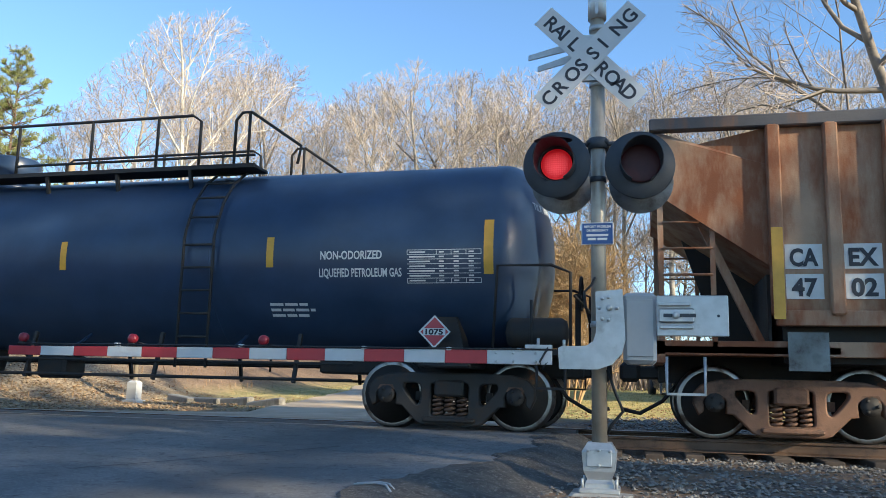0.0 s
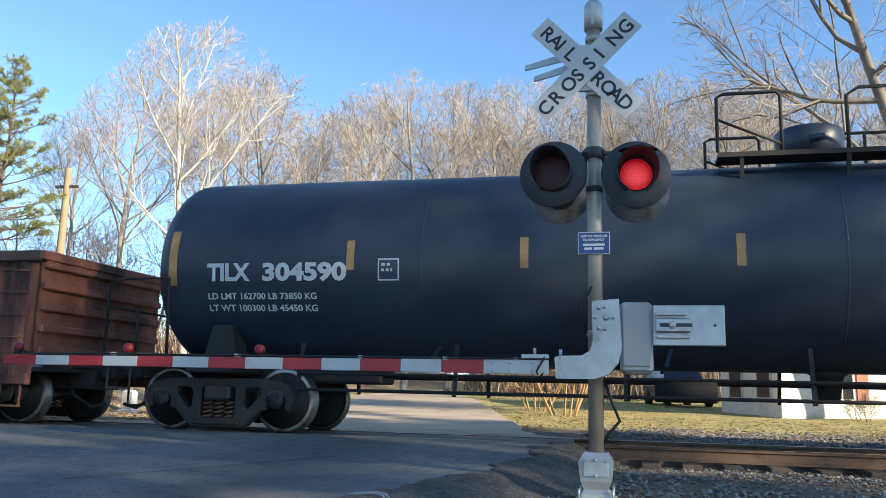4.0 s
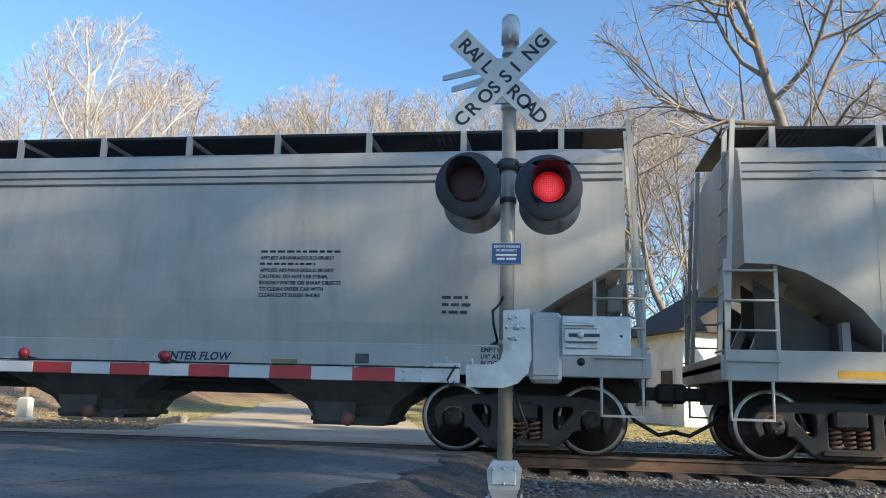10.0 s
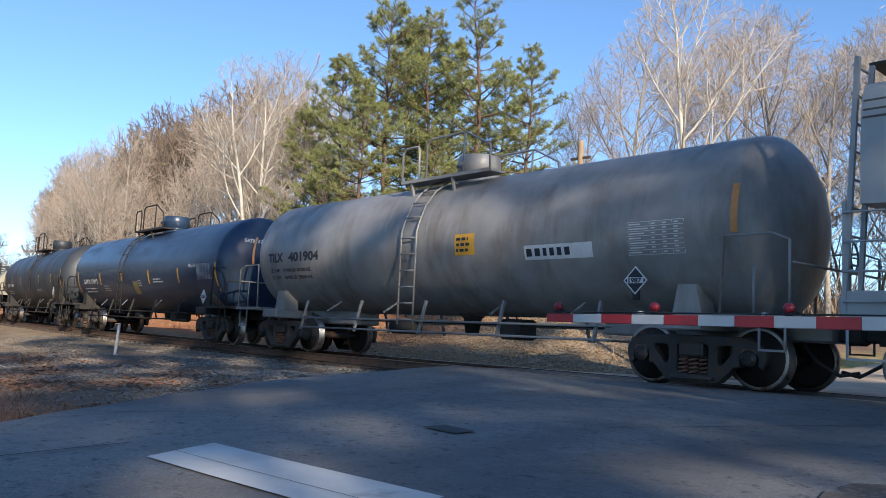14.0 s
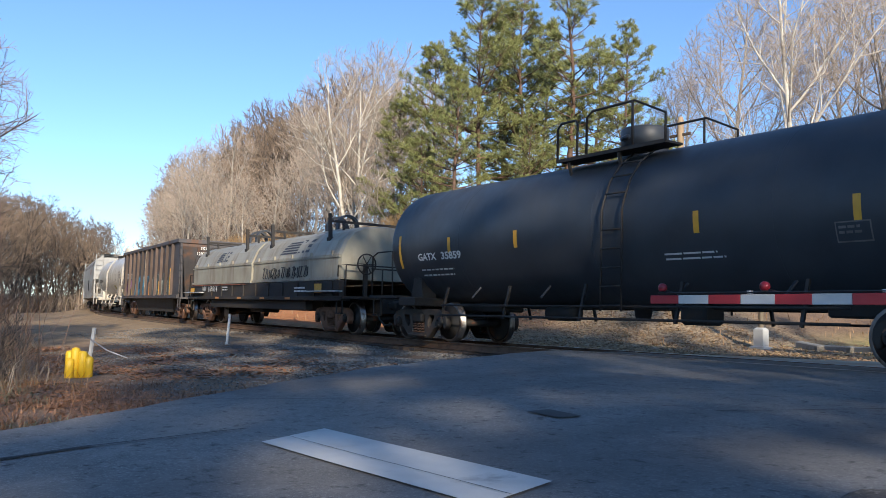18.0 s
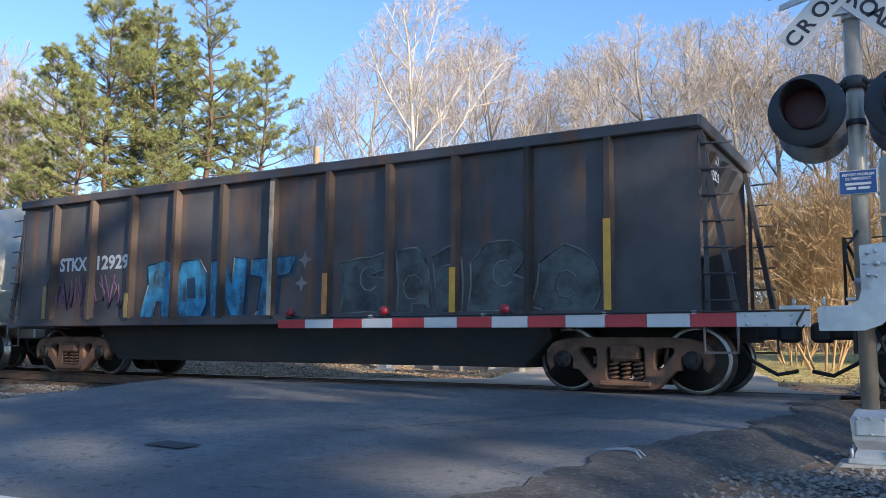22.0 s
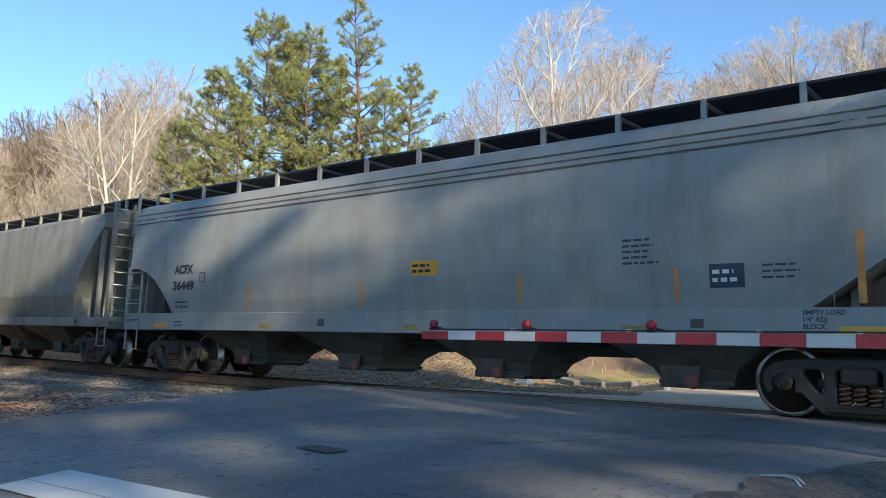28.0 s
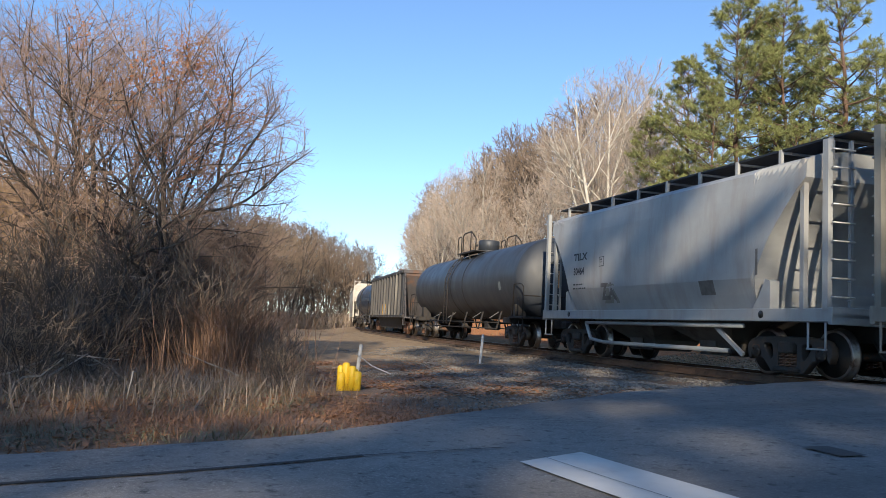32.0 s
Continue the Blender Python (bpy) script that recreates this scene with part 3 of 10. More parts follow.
def asphalt_material():
    m, nt, b = nodes_of("worn_asphalt")
    pos = nt.nodes.new("ShaderNodeNewGeometry").outputs["Position"]
    n1 = noise_tex(nt, pos, 0.5, 6, 0.6)
    n2 = noise_tex(nt, pos, 120, 2, 0.7)
    col = mix(nt, ramp(nt, n1, 0.35, 0.65), (0.115, 0.112, 0.108), (0.175, 0.169, 0.162))
    col = mix(nt, ramp(nt, n2, 0.45, 0.75), col, (0.24, 0.232, 0.225))
    vor = nt.nodes.new("ShaderNodeTexVoronoi")
    vor.feature = "DISTANCE_TO_EDGE"
    vor.inputs["Scale"].default_value = 0.33
    wob = nt.nodes.new("ShaderNodeVectorMath")
    wob.operation = "MULTIPLY_ADD"
    nz = nt.nodes.new("ShaderNodeTexNoise")
    nz.inputs["Scale"].default_value, nz.inputs["Detail"].default_value = 1.5, 6
    nt.links.new(pos, nz.inputs["Vector"])
    nt.links.new(nz.outputs["Color"], wob.inputs[0])
    wob.inputs[1].default_value = (0.9, 0.9, 0.9)
    nt.links.new(pos, wob.inputs[2])
    nt.links.new(wob.outputs[0], vor.inputs["Vector"])
    crack = ramp(nt, vor.outputs["Distance"], 0.006, 0.0)
    col = mix(nt, math_node(nt, "MULTIPLY", crack, ramp(nt, n1, 0.5, 0.6)), col, (0.03, 0.03, 0.03))
    patch = noise_tex(nt, pos, 3.5, 8, 0.75)
    col = mix(nt, ramp(nt, patch, 0.45, 0.62), col, (0.215, 0.207, 0.196))
    grit = noise_tex(nt, pos, 38, 3, 0.8)
    col = mix(nt, ramp(nt, grit, 0.52, 0.66), col, (0.30, 0.29, 0.275))
    dark = noise_tex(nt, pos, 9, 6, 0.7)
    col = mix(nt, ramp(nt, dark, 0.56, 0.68), col, (0.05, 0.049, 0.048))
    stain = noise_tex(nt, pos, 0.25, 4, 0.5, (1.0, 0.25, 1.0))
    col = mix(nt, ramp(nt, stain, 0.55, 0.75), col, (0.055, 0.054, 0.054))
    nt.links.new(col, b.inputs["Base Color"])
    b.inputs["Roughness"].default_value = 0.78
    bump_into(nt, b, math_node(nt, "ADD", n2, grit), 0.5, 0.008)
    return m


asphalt = asphalt_material()
xs, ys = spread_axis(-70, 40, 0.9, 900), spread_axis(-14, 48, 0.55, 900)
gm = Mesh()
gm.add([(x, y, ground_z(x, y)) for y in ys for x in xs],
       [(j * len(xs) + i, j * len(xs) + i + 1, (j + 1) * len(xs) + i + 1, (j + 1) * len(xs) + i) for j in range(len(ys) - 1) for i in range(len(xs) - 1)], True)
setting("ground", gm, ground_material(), "gravel, brown leaf litter, winter grass and red clay ground", "ground")


def between(table, y):
    for (y0, v0), (y1, v1) in zip(table, table[1:]):
        if y <= y1:
            return v0 + (v1 - v0) * min(max((y - y0) / (y1 - y0), 0), 1)
    return table[-1][1]


def road_sheet(y_from, y_to, step, left, right, z_of, nx=16):
    m = Mesh()
    n = int(round((y_to - y_from) / step))
    rows = []
    for i in range(n + 1):
        y = y_from + (y_to - y_from) * i / n
        a = between(left, y) + 0.18 * noise.noise((y * 0.9, 3, 0)) + 0.08 * noise.noise((y * 3.1, 3, 5))
        b = between(right, y) + 0.15 * noise.noise((y * 1.1, 9, 0)) + 0.08 * noise.noise((y * 3.7, 8, 2))
        row = [(a, y, z_of(y) - 0.14)]
        for k in range(nx + 1):
            x = a + (b - a) * k / nx
            row.append((x, y, z_of(y) + 0.012 * noise.noise((x * 0.5, y * 0.5, 7)) * smooth(12, 8, y)))
        row.append((b, y, z_of(y) - 0.14))
        rows.append(row)
    return m.loft(rows, closed=False, smooth=False)


NEAR_LEFT = [(-40, -7.6), (-6, -6.9), (-0.8, -6.9), (1.3, -7.4), (4.3, -9.4), (7.0, -10.7), (11.36, -11.8)]
NEAR_RIGHT = [(-40, -2.4), (2, -2.2), (4, -2.0), (6.3, -1.75), (8.7, -0.95), (11.36, -0.85)]
setting("road", road_sheet(-40, 11.30, 0.5, NEAR_LEFT, NEAR_RIGHT, road_z), asphalt, "grey worn asphalt road rising to the rail crossing", "road")
m = Mesh()
rows = []
for i in range(191):
    y = -8.0 + 19.25 * i / 190
    edge = between(NEAR_RIGHT, y) + 0.15 * noise.noise((y * 1.1, 9, 0)) + 0.08 * noise.noise((y * 3.7, 8, 2))
    inner = 0.30 + 0.22 * noise.noise((y * 1.7, 4, 4)) + 0.10 * noise.noise((y * 5.3, 2, 4))
    row = []
    for k, (off, f) in enumerate(((-inner, 0.0), (-inner + 0.05, 0.0), (-0.02, 0.0), (0.10, 0.14), (0.28, 0.5), (0.52, 0.86), (0.85, 1.0))):
        x = edge + off
        hi, lo = road_z(y) + (0.016 if k else -0.01), ground_z(x, y) + (0.012 if k < 6 else -0.03)
        row.append((x, y, hi + (lo - hi) * f + (0.018 * noise.noise((x * 6, y * 6, 1)) if 0 < k < 6 else 0)))
    rows.append(row)
setting("shoulder", m.loft(rows, closed=False, smooth=False), surface("gritty_road_shoulder", (0.105, 0.092, 0.08), 0.95, var=0.35, scale=5, dirt=(0.22, 0.20, 0.175), dirt_scale=26, dirt_lo=0.52, dirt_hi=0.66, bump=0.9, bump_scale=55, bump_dist=0.03), "dark gritty crumbling shoulder between asphalt and ballast", "road shoulder")
setting("road_crossing", road_sheet(11.46, 12.78, 0.33, [(11, -11.6), (13, -11.4)], [(11, -0.85), (13, -0.9)], lambda y: -0.012), asphalt, "asphalt panel between the rails of the crossing", "road")
# warm sunlight on the far road is put into this pale base colour
pale_asphalt = surface("sun_pale_asphalt", (0.52, 0.41, 0.29), 0.9, var=0.2, scale=0.8, dirt=(0.38, 0.29, 0.20), dirt_scale=0.7, dirt_lo=0.5, dirt_hi=0.75, bump=0.3, bump_scale=60)
FAR_LEFT = [(12.9, -11.3), (14.5, -10.0), (17, -8.2), (30, -10.6), (57, -19.0)]
FAR_RIGHT = [(12.9, -0.9), (14.5, -1.6), (20, -2.9), (35, -6.6), (57, -13.2)]
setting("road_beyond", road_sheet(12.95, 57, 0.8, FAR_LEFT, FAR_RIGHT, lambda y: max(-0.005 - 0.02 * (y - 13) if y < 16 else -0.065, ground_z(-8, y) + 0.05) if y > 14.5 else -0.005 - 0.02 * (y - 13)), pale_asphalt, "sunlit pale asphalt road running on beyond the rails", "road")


# stop line and a square patch on the near road
def on_road(poly, mat, name, label, category, lift=0.012):
    m = Mesh()
    n = 10
    (x0, y0), (x1, y1), (x2, y2), (x3, y3) = poly
    v = []
    for i in range(n + 1):
        for j in range(3):
            a, b = i / n, j / 2
            x = (x0 * (1 - a) + x1 * a) * (1 - b) + (x3 * (1 - a) + x2 * a) * b
            y = (y0 * (1 - a) + y1 * a) * (1 - b) + (y3 * (1 - a) + y2 * a) * b
            v.append((x, y, road_z(y) + lift + 0.012 * noise.noise((x * 0.5, y * 0.5, 7))))
    m.add(v, [(i * 3 + j, (i + 1) * 3 + j, (i + 1) * 3 + j + 1, i * 3 + j + 1) for i in range(n) for j in range(2)])
    return setting(name, m, mat, label, category)


on_road([(-5.58, 2.42), (-3.25, 2.50), (-3.42, 3.12), (-5.84, 3.05)], line_paint, "stop_line", "worn white painted stop line on the asphalt", "road marking")
on_road([(-5.55, 4.86), (-5.1, 4.82), (-5.08, 5.05), (-5.53, 5.1)], surface("dark_tar_patch", (0.055, 0.054, 0.053), 0.7, bump=0.2), "road_patch", "small dark square patch in the asphalt", "road patch")

dark_seam = surface("dark_crack_tar", (0.025, 0.025, 0.026), 0.8, bump=0.2)
on_road([(-5.70, 2.663), (-3.31, 2.738), (-3.312, 2.744), (-5.702, 2.669)], dark_seam, "line_crack", "thin dark crack along the stop line", "road crack", 0.017)
for (xa, ya), (xb, yb), w in (((-5.72, -1.2), (-5.84, 0.0), 0.035), ((-5.84, 0.0), (-6.18, 1.44), 0.03), ((-6.18, 1.44), (-6.22, 2.6), 0.012), ((-8.9, 2.2), (-7.4, 4.1), 0.010), ((-4.6, 6.2), (-3.1, 8.6), 0.012), ((-7.9, 6.6), (-5.4, 7.7), 0.010)):
    on_road([(xa - w, ya), (xb - w, yb), (xb + w, yb), (xa + w, ya)], dark_seam, "road_crack", "dark tarred crack in the asphalt", "road crack", 0.010)

# ---- rails and ties ----
RAIL = [(-0.068, -0.172), (0.068, -0.172), (0.068, -0.155), (0.012, -0.135), (0.012, -0.045), (0.035, -0.035), (0.036, -0.005), (0.026, 0.0), (-0.026, 0.0), (-0.036, -0.005), (-0.035, -0.035), (-0.012, -0.045), (-0.012, -0.135), (-0.068, -0.155)]
for off in (0.753, -0.753):
    m = Mesh()
    rings = []
    s = -170.0
    while s <= 60:
        x, y, z, h = line_at(s, off)
        a = radians(h)
        rings.append([(x - w * math.sin(a), y + w * math.cos(a), z + t) for w, t in RAIL])
        s += 2.0 if s < 0 else 10.0
    n = len(RAIL)
    for i in range(len(rings) - 1):
        for j in range(n):
            k = (j + 1) % n
            m.add([rings[i][j], rings[i][k], rings[i + 1][k], rings[i + 1][j]], [(0, 1, 2, 3)], slot=1 if j in (6, 7, 8) else 0)
    setting("rail", m, [rail_rust, rail_top], "rusty steel rail with a polished head", "rail")


tie_mesh = Mesh()
tie_mesh.box(-0.115, 0.115, -1.28, 1.28, -0.36, -0.182, 0.012)
tie_data = tie_mesh.data("tie", tie_wood)
track_bed = thing("track_ties", "row of dark creosoted wooden ties under the rails", "railway ties", kind="structure")
for k in range(150):
    s = 9.5 - 0.52 * k
    if -11.7 < s < -0.7:
        continue
    x, y, z, h = line_at(s)
    part("tie", tie_data, None, track_bed, at=pose(x + 0.03 * math.sin(7 * k), y, z + 0.006 * math.sin(3 * k), 0, 0, h + 0.8 * math.sin(5 * k)))


# ---- railway cars: each stands on the rail top, x along the line, near side at -y ----
CARS = []       # car, place at the clip's start, half the distance of its trucks, its wheelsets


def wheelset(parent, x):
    m = Mesh()
    prof = [(0.60, 0.10), (0.60, 0.40), (0.62, 0.458), (0.66, 0.458), (0.72, 0.452), (0.74, 0.43), (0.735, 0.38), (0.70, 0.35), (0.69, 0.20), (0.74, 0.15), (0.76, 0.14), (0.76, 0.09)]
    flange = [(0.655, 0.44), (0.66, 0.485), (0.675, 0.49), (0.69, 0.47), (0.70, 0.45)]
    for sgn in (-1, 1):
        m.lathe([(sgn * h, r) for h, r in [(0.66, 0.10), (0.66, 0.36), (0.665, 0.42)]], axis="y", n=28)
        m.lathe([(sgn * h, r) for h, r in [(0.655, 0.42), (0.655, 0.483), (0.685, 0.483), (0.70, 0.457), (0.805, 0.452), (0.81, 0.445), (0.81, 0.40)]], axis="y", n=28, slot=1, caps=False)
        m.lathe([(sgn * h, r) for h, r in [(0.81, 0.40), (0.79, 0.37), (0.765, 0.33), (0.745, 0.22), (0.77, 0.15), (0.82, 0.13), (0.82, 0.01)]], axis="y", n=28)
        m.lathe([(sgn * h, r) for h, r in [(0.82, 0.085), (1.06, 0.085), (1.06, 0.12), (1.10, 0.12), (1.10, 0.02)]], axis="y", n=14)
        for k in range(3):
            a = 2 * math.pi * k / 3
            m.lathe([(sgn * 1.10, 0.022), (sgn * 1.125, 0.022), (sgn * 1.125, 0.001)], origin=(0.075 * math.cos(a), 0, 0.075 * math.sin(a)), axis="y", n=6)
    m.lathe([(-0.66, 0.085), (0.66, 0.085)], axis="y", n=10)
    return part("wheelset", m, [wheel_dark, steel_worn], parent, "dark steel wheels on an axle with bright worn rims", at=pose(x, 0, 0.457))


TRUCK_DATA = {}


def cast_plate(outline, holes, y0, y1, bevel, name, mat):
    """A cast plate in the x-z plane with rounded edges and openings."""
    cu = bpy.data.curves.new(name, "CURVE")
    cu.dimensions, cu.fill_mode = "2D", "BOTH"
    cu.extrude, cu.bevel_depth, cu.bevel_resolution = abs(y1 - y0) / 2 - bevel, bevel, 1
    for loop in [outline] + holes:
        sp = cu.splines.new("POLY")
        sp.points.add(len(loop) - 1)
        for p, (x, z) in zip(sp.points, loop):
            p.co = (x, z, 0, 1)
        sp.use_cyclic_u = True
    ob = bpy.data.objects.new(name, cu)
    scene.collection.objects.link(ob)
    me = bpy.data.meshes.new_from_object(ob)
    bpy.data.objects.remove(ob)
    for v in me.vertices:
        v.co = (v.co.x, (y0 + y1) / 2 - v.co.z, v.co.y)
    me.materials.clear()
    me.materials.append(mat)
    return me


def rounded(poly, r=0.3):
    """Each corner of a closed outline cut into three points."""
    out = []
    n = len(poly)
    for i in range(n):
        p, q, t = poly[i - 1], poly[i], poly[(i + 1) % n]
        a = (q[0] + (p[0] - q[0]) * r, q[1] + (p[1] - q[1]) * r)
        c = (q[0] + (t[0] - q[0]) * r, q[1] + (t[1] - q[1]) * r)
        out += [a, ((a[0] + c[0]) / 4 + q[0] / 2, (a[1] + c[1]) / 4 + q[1] / 2), c]
    return out


def truck(car, x, rusty=False):
    """A three-piece truck with two wheelsets."""
    cast = truck_rust if rusty else truck_grime
    if rusty not in TRUCK_DATA:
        m = Mesh()
        m.box(-0.2, 0.2, -1.15, 1.15, 0.44, 0.66, 0.03)
        m.box(-0.26, 0.26, -0.75, 0.75, 0.38, 0.72, 0.04)
        half_line = [(0.5, 0.735), (0.84, 0.72), (1.03, 0.665), (1.12, 0.57), (1.13, 0.44), (1.08, 0.33), (1.045, 0.36), (1.05, 0.47), (0.98, 0.585), (0.80, 0.585), (0.73, 0.47), (0.735, 0.34), (0.66, 0.33), (0.44, 0.11), (0.36, 0.08)]
        outline = half_line + [(-px_, z) for px_, z in half_line[::-1]]
        window = rounded([(0.38, 0.63), (0.66, 0.64), (0.68, 0.54), (0.47, 0.29), (0.38, 0.34)])
        holes = [rounded([(-0.28, 0.64), (0.28, 0.64), (0.28, 0.17), (-0.28, 0.17)], 0.12), window, [(-px_, z) for px_, z in window[::-1]]]
        frames = [cast_plate(outline, holes, sgn * 0.93, sgn * 1.09, 0.022, "side_frame", cast) for sgn in (-1, 1)]
        bm = Mesh()
        bm.box(-0.04, 0.04, -0.85, 0.85, 0.38, 0.50)
        s = Mesh()
        s.tube([(0.062 * math.cos(a), 0.062 * math.sin(a), 0.17 + 0.27 * a / (9 * math.pi)) for a in [k * math.pi / 4 for k in range(37)]], 0.020, 5)
        ad = Mesh()
        ad.prism(rounded([(-0.17, 0.13), (0.17, 0.13), (0.15, 0.0), (-0.15, 0.0)], 0.2), -0.07, 0.07)
        seat = Mesh()
        seat.box(-0.36, 0.36, -0.12, 0.12, 0.10, 0.17, 0.02)
        TRUCK_DATA[rusty] = m.data("truck_bolster", cast), frames, bm.data("brake_beam", cast), s.data("spring", truck_rust), ad.data("bearing_adapter", truck_rust), seat.data("spring_seat", cast)
    bolster, frames, beam, spring_data, adapter, seat = TRUCK_DATA[rusty]
    t = part("truck", bolster, None, car, "rusty cast steel truck" if rusty else "grimy cast steel truck", at=pose(x, 0, 0))
    for f in frames:
        part("side_frame", f, None, t)
    for sx in (-0.5, 0.5):
        part("brake_beam", beam, None, t, at=pose(sx, 0, 0))
    for sy in (-1.03, 1.03):
        part("spring_seat", seat, None, t, at=pose(0, sy, 0))
        for sx in (-0.17, 0.0, 0.17):
            part("spring", spring_data, None, t, at=pose(sx, sy, 0))
        for sx in (-0.89, 0.89):
            part("bearing_adapter", adapter, None, t, at=pose(sx, sy * 0.99, 0.52))
    if "wheel" not in TRUCK_DATA:
        w = wheelset(t, -0.89)
        TRUCK_DATA["wheel"] = w.data
    else:
        w = part("wheelset", TRUCK_DATA["wheel"], None, t, "dark steel wheels on an axle with bright worn rims", at=pose(-0.89, 0, 0.457))
    w2 = part("wheelset", TRUCK_DATA["wheel"], None, t, "dark steel wheels on an axle with bright worn rims", at=pose(0.89, 0, 0.457))
    return [w, w2]


def running_gear(car, place, half, length, rusty=False):
    ws = truck(car, -half, rusty) + truck(car, half, rusty)
    CARS.append((car, place, half, ws))
    for sgn in (-1, 1):
        m = Mesh()
        e = sgn * length / 2
        x0, x1 = sorted((e - sgn * 0.9, e - sgn * 0.12))
        m.box(x0, x1, -0.09, 0.09, 0.74, 0.92, 0.03)
        m.box(min(e - sgn * 0.26, e + sgn * 0.02), max(e - sgn * 0.26, e + sgn * 0.02), -0.16, 0.16, 0.70, 0.97, 0.05)
        m.tube([(e - sgn * 0.8, -0.28, 0.75), (e - sgn * 0.55, -0.32, 0.45), (e - sgn * 0.25, -0.30, 0.28), (e, -0.25, 0.33)], 0.028, 6)
        part("coupler", m, under_black, car, "black cast coupler and hanging air hose")


def rod(name, mat, car, pts, radius, sides=5):
    """A bent bar as a part of its own."""
    m = Mesh()
    m.tube(pts, radius, sides)
    return part(name, m, mat, car)


def ladder(car, xl, xr, y, z0, z1, rungs, mat, r=0.017, post=0.03, name="ladder", lean=0.0):
    m = Mesh()
    for x in (xl, xr):
        m.beam((x, y, z0), (x + lean, y, z1), post, post)
    for i in range(rungs):
        z = z0 + (z1 - z0) * (i + 0.6) / rungs
        k = lean * (z - z0) / (z1 - z0)
        m.tube([(xl + k, y, z), (xl + k, y - 0.05, z), (xr + k, y - 0.05, z), (xr + k, y, z)], r, 5)
    return part(name, m, mat, car)


def stirrup(car, x, y, z_top, mat, w=0.36, drop=0.42):
    m = Mesh()
    m.tube([(x - w / 2, y, z_top), (x - w / 2, y, z_top - drop), (x + w / 2, y, z_top - drop), (x + w / 2, y, z_top)], 0.022, 6)
    m.box(x - w / 2, x + w / 2, y - 0.04, y + 0.04, z_top - drop - 0.015, z_top - drop + 0.015)
    return part("step", m, mat, car)


def tank_depth(r, zc):
    return lambda z: math.sqrt(max(r * r - (z - zc) ** 2, 0.01))


def tank_car(place, half, label, paint, r=1.42, zc=2.41, name="tank_car", end_gap=0.75, walkway="long", rails_mat=None, rusty=False, ladder_x=0.0, mark=paint_yellow, marks=(), fence=True):
    car = thing(name, label, "railway tank car", "cars of the freight train")
    length = 2 * half + 4.1
    hl = length / 2 - end_gap            # half length of the tank shell
    rails_mat = rails_mat or under_black
    m = Mesh()
    head = 0.62
    prof = [(-hl + head * (1 - math.cos(a)), r * math.sin(a)) for a in [radians(d) for d in (2, 12, 24, 36, 48, 60, 72, 82, 90)]]
    prof += [(-p[0], p[1]) for p in prof[::-1]]
    m.lathe(prof, origin=(0, 0, zc), axis="x", n=48)
    part("tank_shell", m, paint, car)
    # weld seams standing slightly proud
    for x in (-hl * 0.55, 0.02, hl * 0.5):
        m = Mesh()
        m.lathe([(x - 0.014, r), (x - 0.008, r + 0.003), (x + 0.008, r + 0.003), (x + 0.014, r)], origin=(0, 0, zc), axis="x", n=48, caps=False)
        part("seam_band", m, paint, car)
    # stub sills, bolsters, end platforms
    for sgn in (-1, 1):
        m = Mesh()
        e = sgn * (length / 2 - 0.35)
        a, b = sorted((e, sgn * (half - 2.2)))
        m.box(a, b, -0.35, 0.35, 0.72, 1.05, 0.03)
        a, b = sorted((e, e - sgn * 1.3))
        m.box(a, b, -1.5, 1.5, 1.0, 1.07)
        for sy in (-1, 1):
            m.prism([(sgn * (half + 0.22), 1.0), (sgn * (half - 0.30), 1.0), (sgn * (half - 0.2), 1.5), (sgn * (half + 0.1), 1.5)], sy * 0.8, sy * 1.18)
            m.box(sgn * half - 0.35, sgn * half + 0.35, min(sy * 0.4, sy * 1.45), max(sy * 0.4, sy * 1.45), 0.82, 1.02, 0.02)
        part("bolster", m, under_black if paint in (tank_black, tank_dull, tank_dark) else paint, car)
        # handrail hoop and steps at the corners
        m = Mesh()
        for sy in (-1, 1):
            x0 = e - sgn * 0.05
            m.tube([(x0, sy * 1.45, 1.07), (x0, sy * 1.45, 2.05), (x0 - sgn * 0.25, sy * 1.45, 2.15), (x0 - sgn * 0.95, sy * 1.45, 2.15), (x0 - sgn * 1.0, sy * 1.45, 1.07)], 0.022, 6)
            m.tube([(x0 - sgn * 0.5, sy * 1.45, 1.07), (x0 - sgn * 0.5, sy * 1.45, 1.7)], 0.02, 5)
        m.tube([(e, -1.45, 1.75), (e, 1.45, 1.75)], 0.02, 5)
        part("end_handrail", m, rails_mat, car)
        for sy in (-1, 1):
            stirrup(car, e - sgn * 0.3, sy * 1.42, 1.0, rails_mat)
    if walkway == "long":
        m = Mesh()
        m.lathe([(half + 0.75, 0.04), (half + 0.78, 0.16), (half + 0.84, 0.2), (half + 1.5, 0.2), (half + 1.56, 0.16), (half + 1.59, 0.04)], origin=(0, -1.05, 1.3), axis="x", n=18)
        part("air_reservoir", m, under_black, car, "black air reservoir on the end platform")
    # brake wheel at one end
    m = Mesh()
    bx = length / 2 - 0.45
    m.tube([(bx + 0.02 * 0, 0.55 + 0.25 * math.cos(a), 2.0 + 0.25 * math.sin(a)) for a in [k * math.pi / 8 for k in range(17)]], 0.018, 5)
    for k in range(5):
        a = 2 * math.pi * k / 5
        m.tube([(bx, 0.55, 2.0), (bx, 0.55 + 0.25 * math.cos(a), 2.0 + 0.25 * math.sin(a))], 0.012, 4)
    m.beam((bx - 0.05, 0.55, 1.05), (bx - 0.05, 0.55, 2.0), 0.08, 0.08)
    part("brake_wheel", m, rails_mat, car)
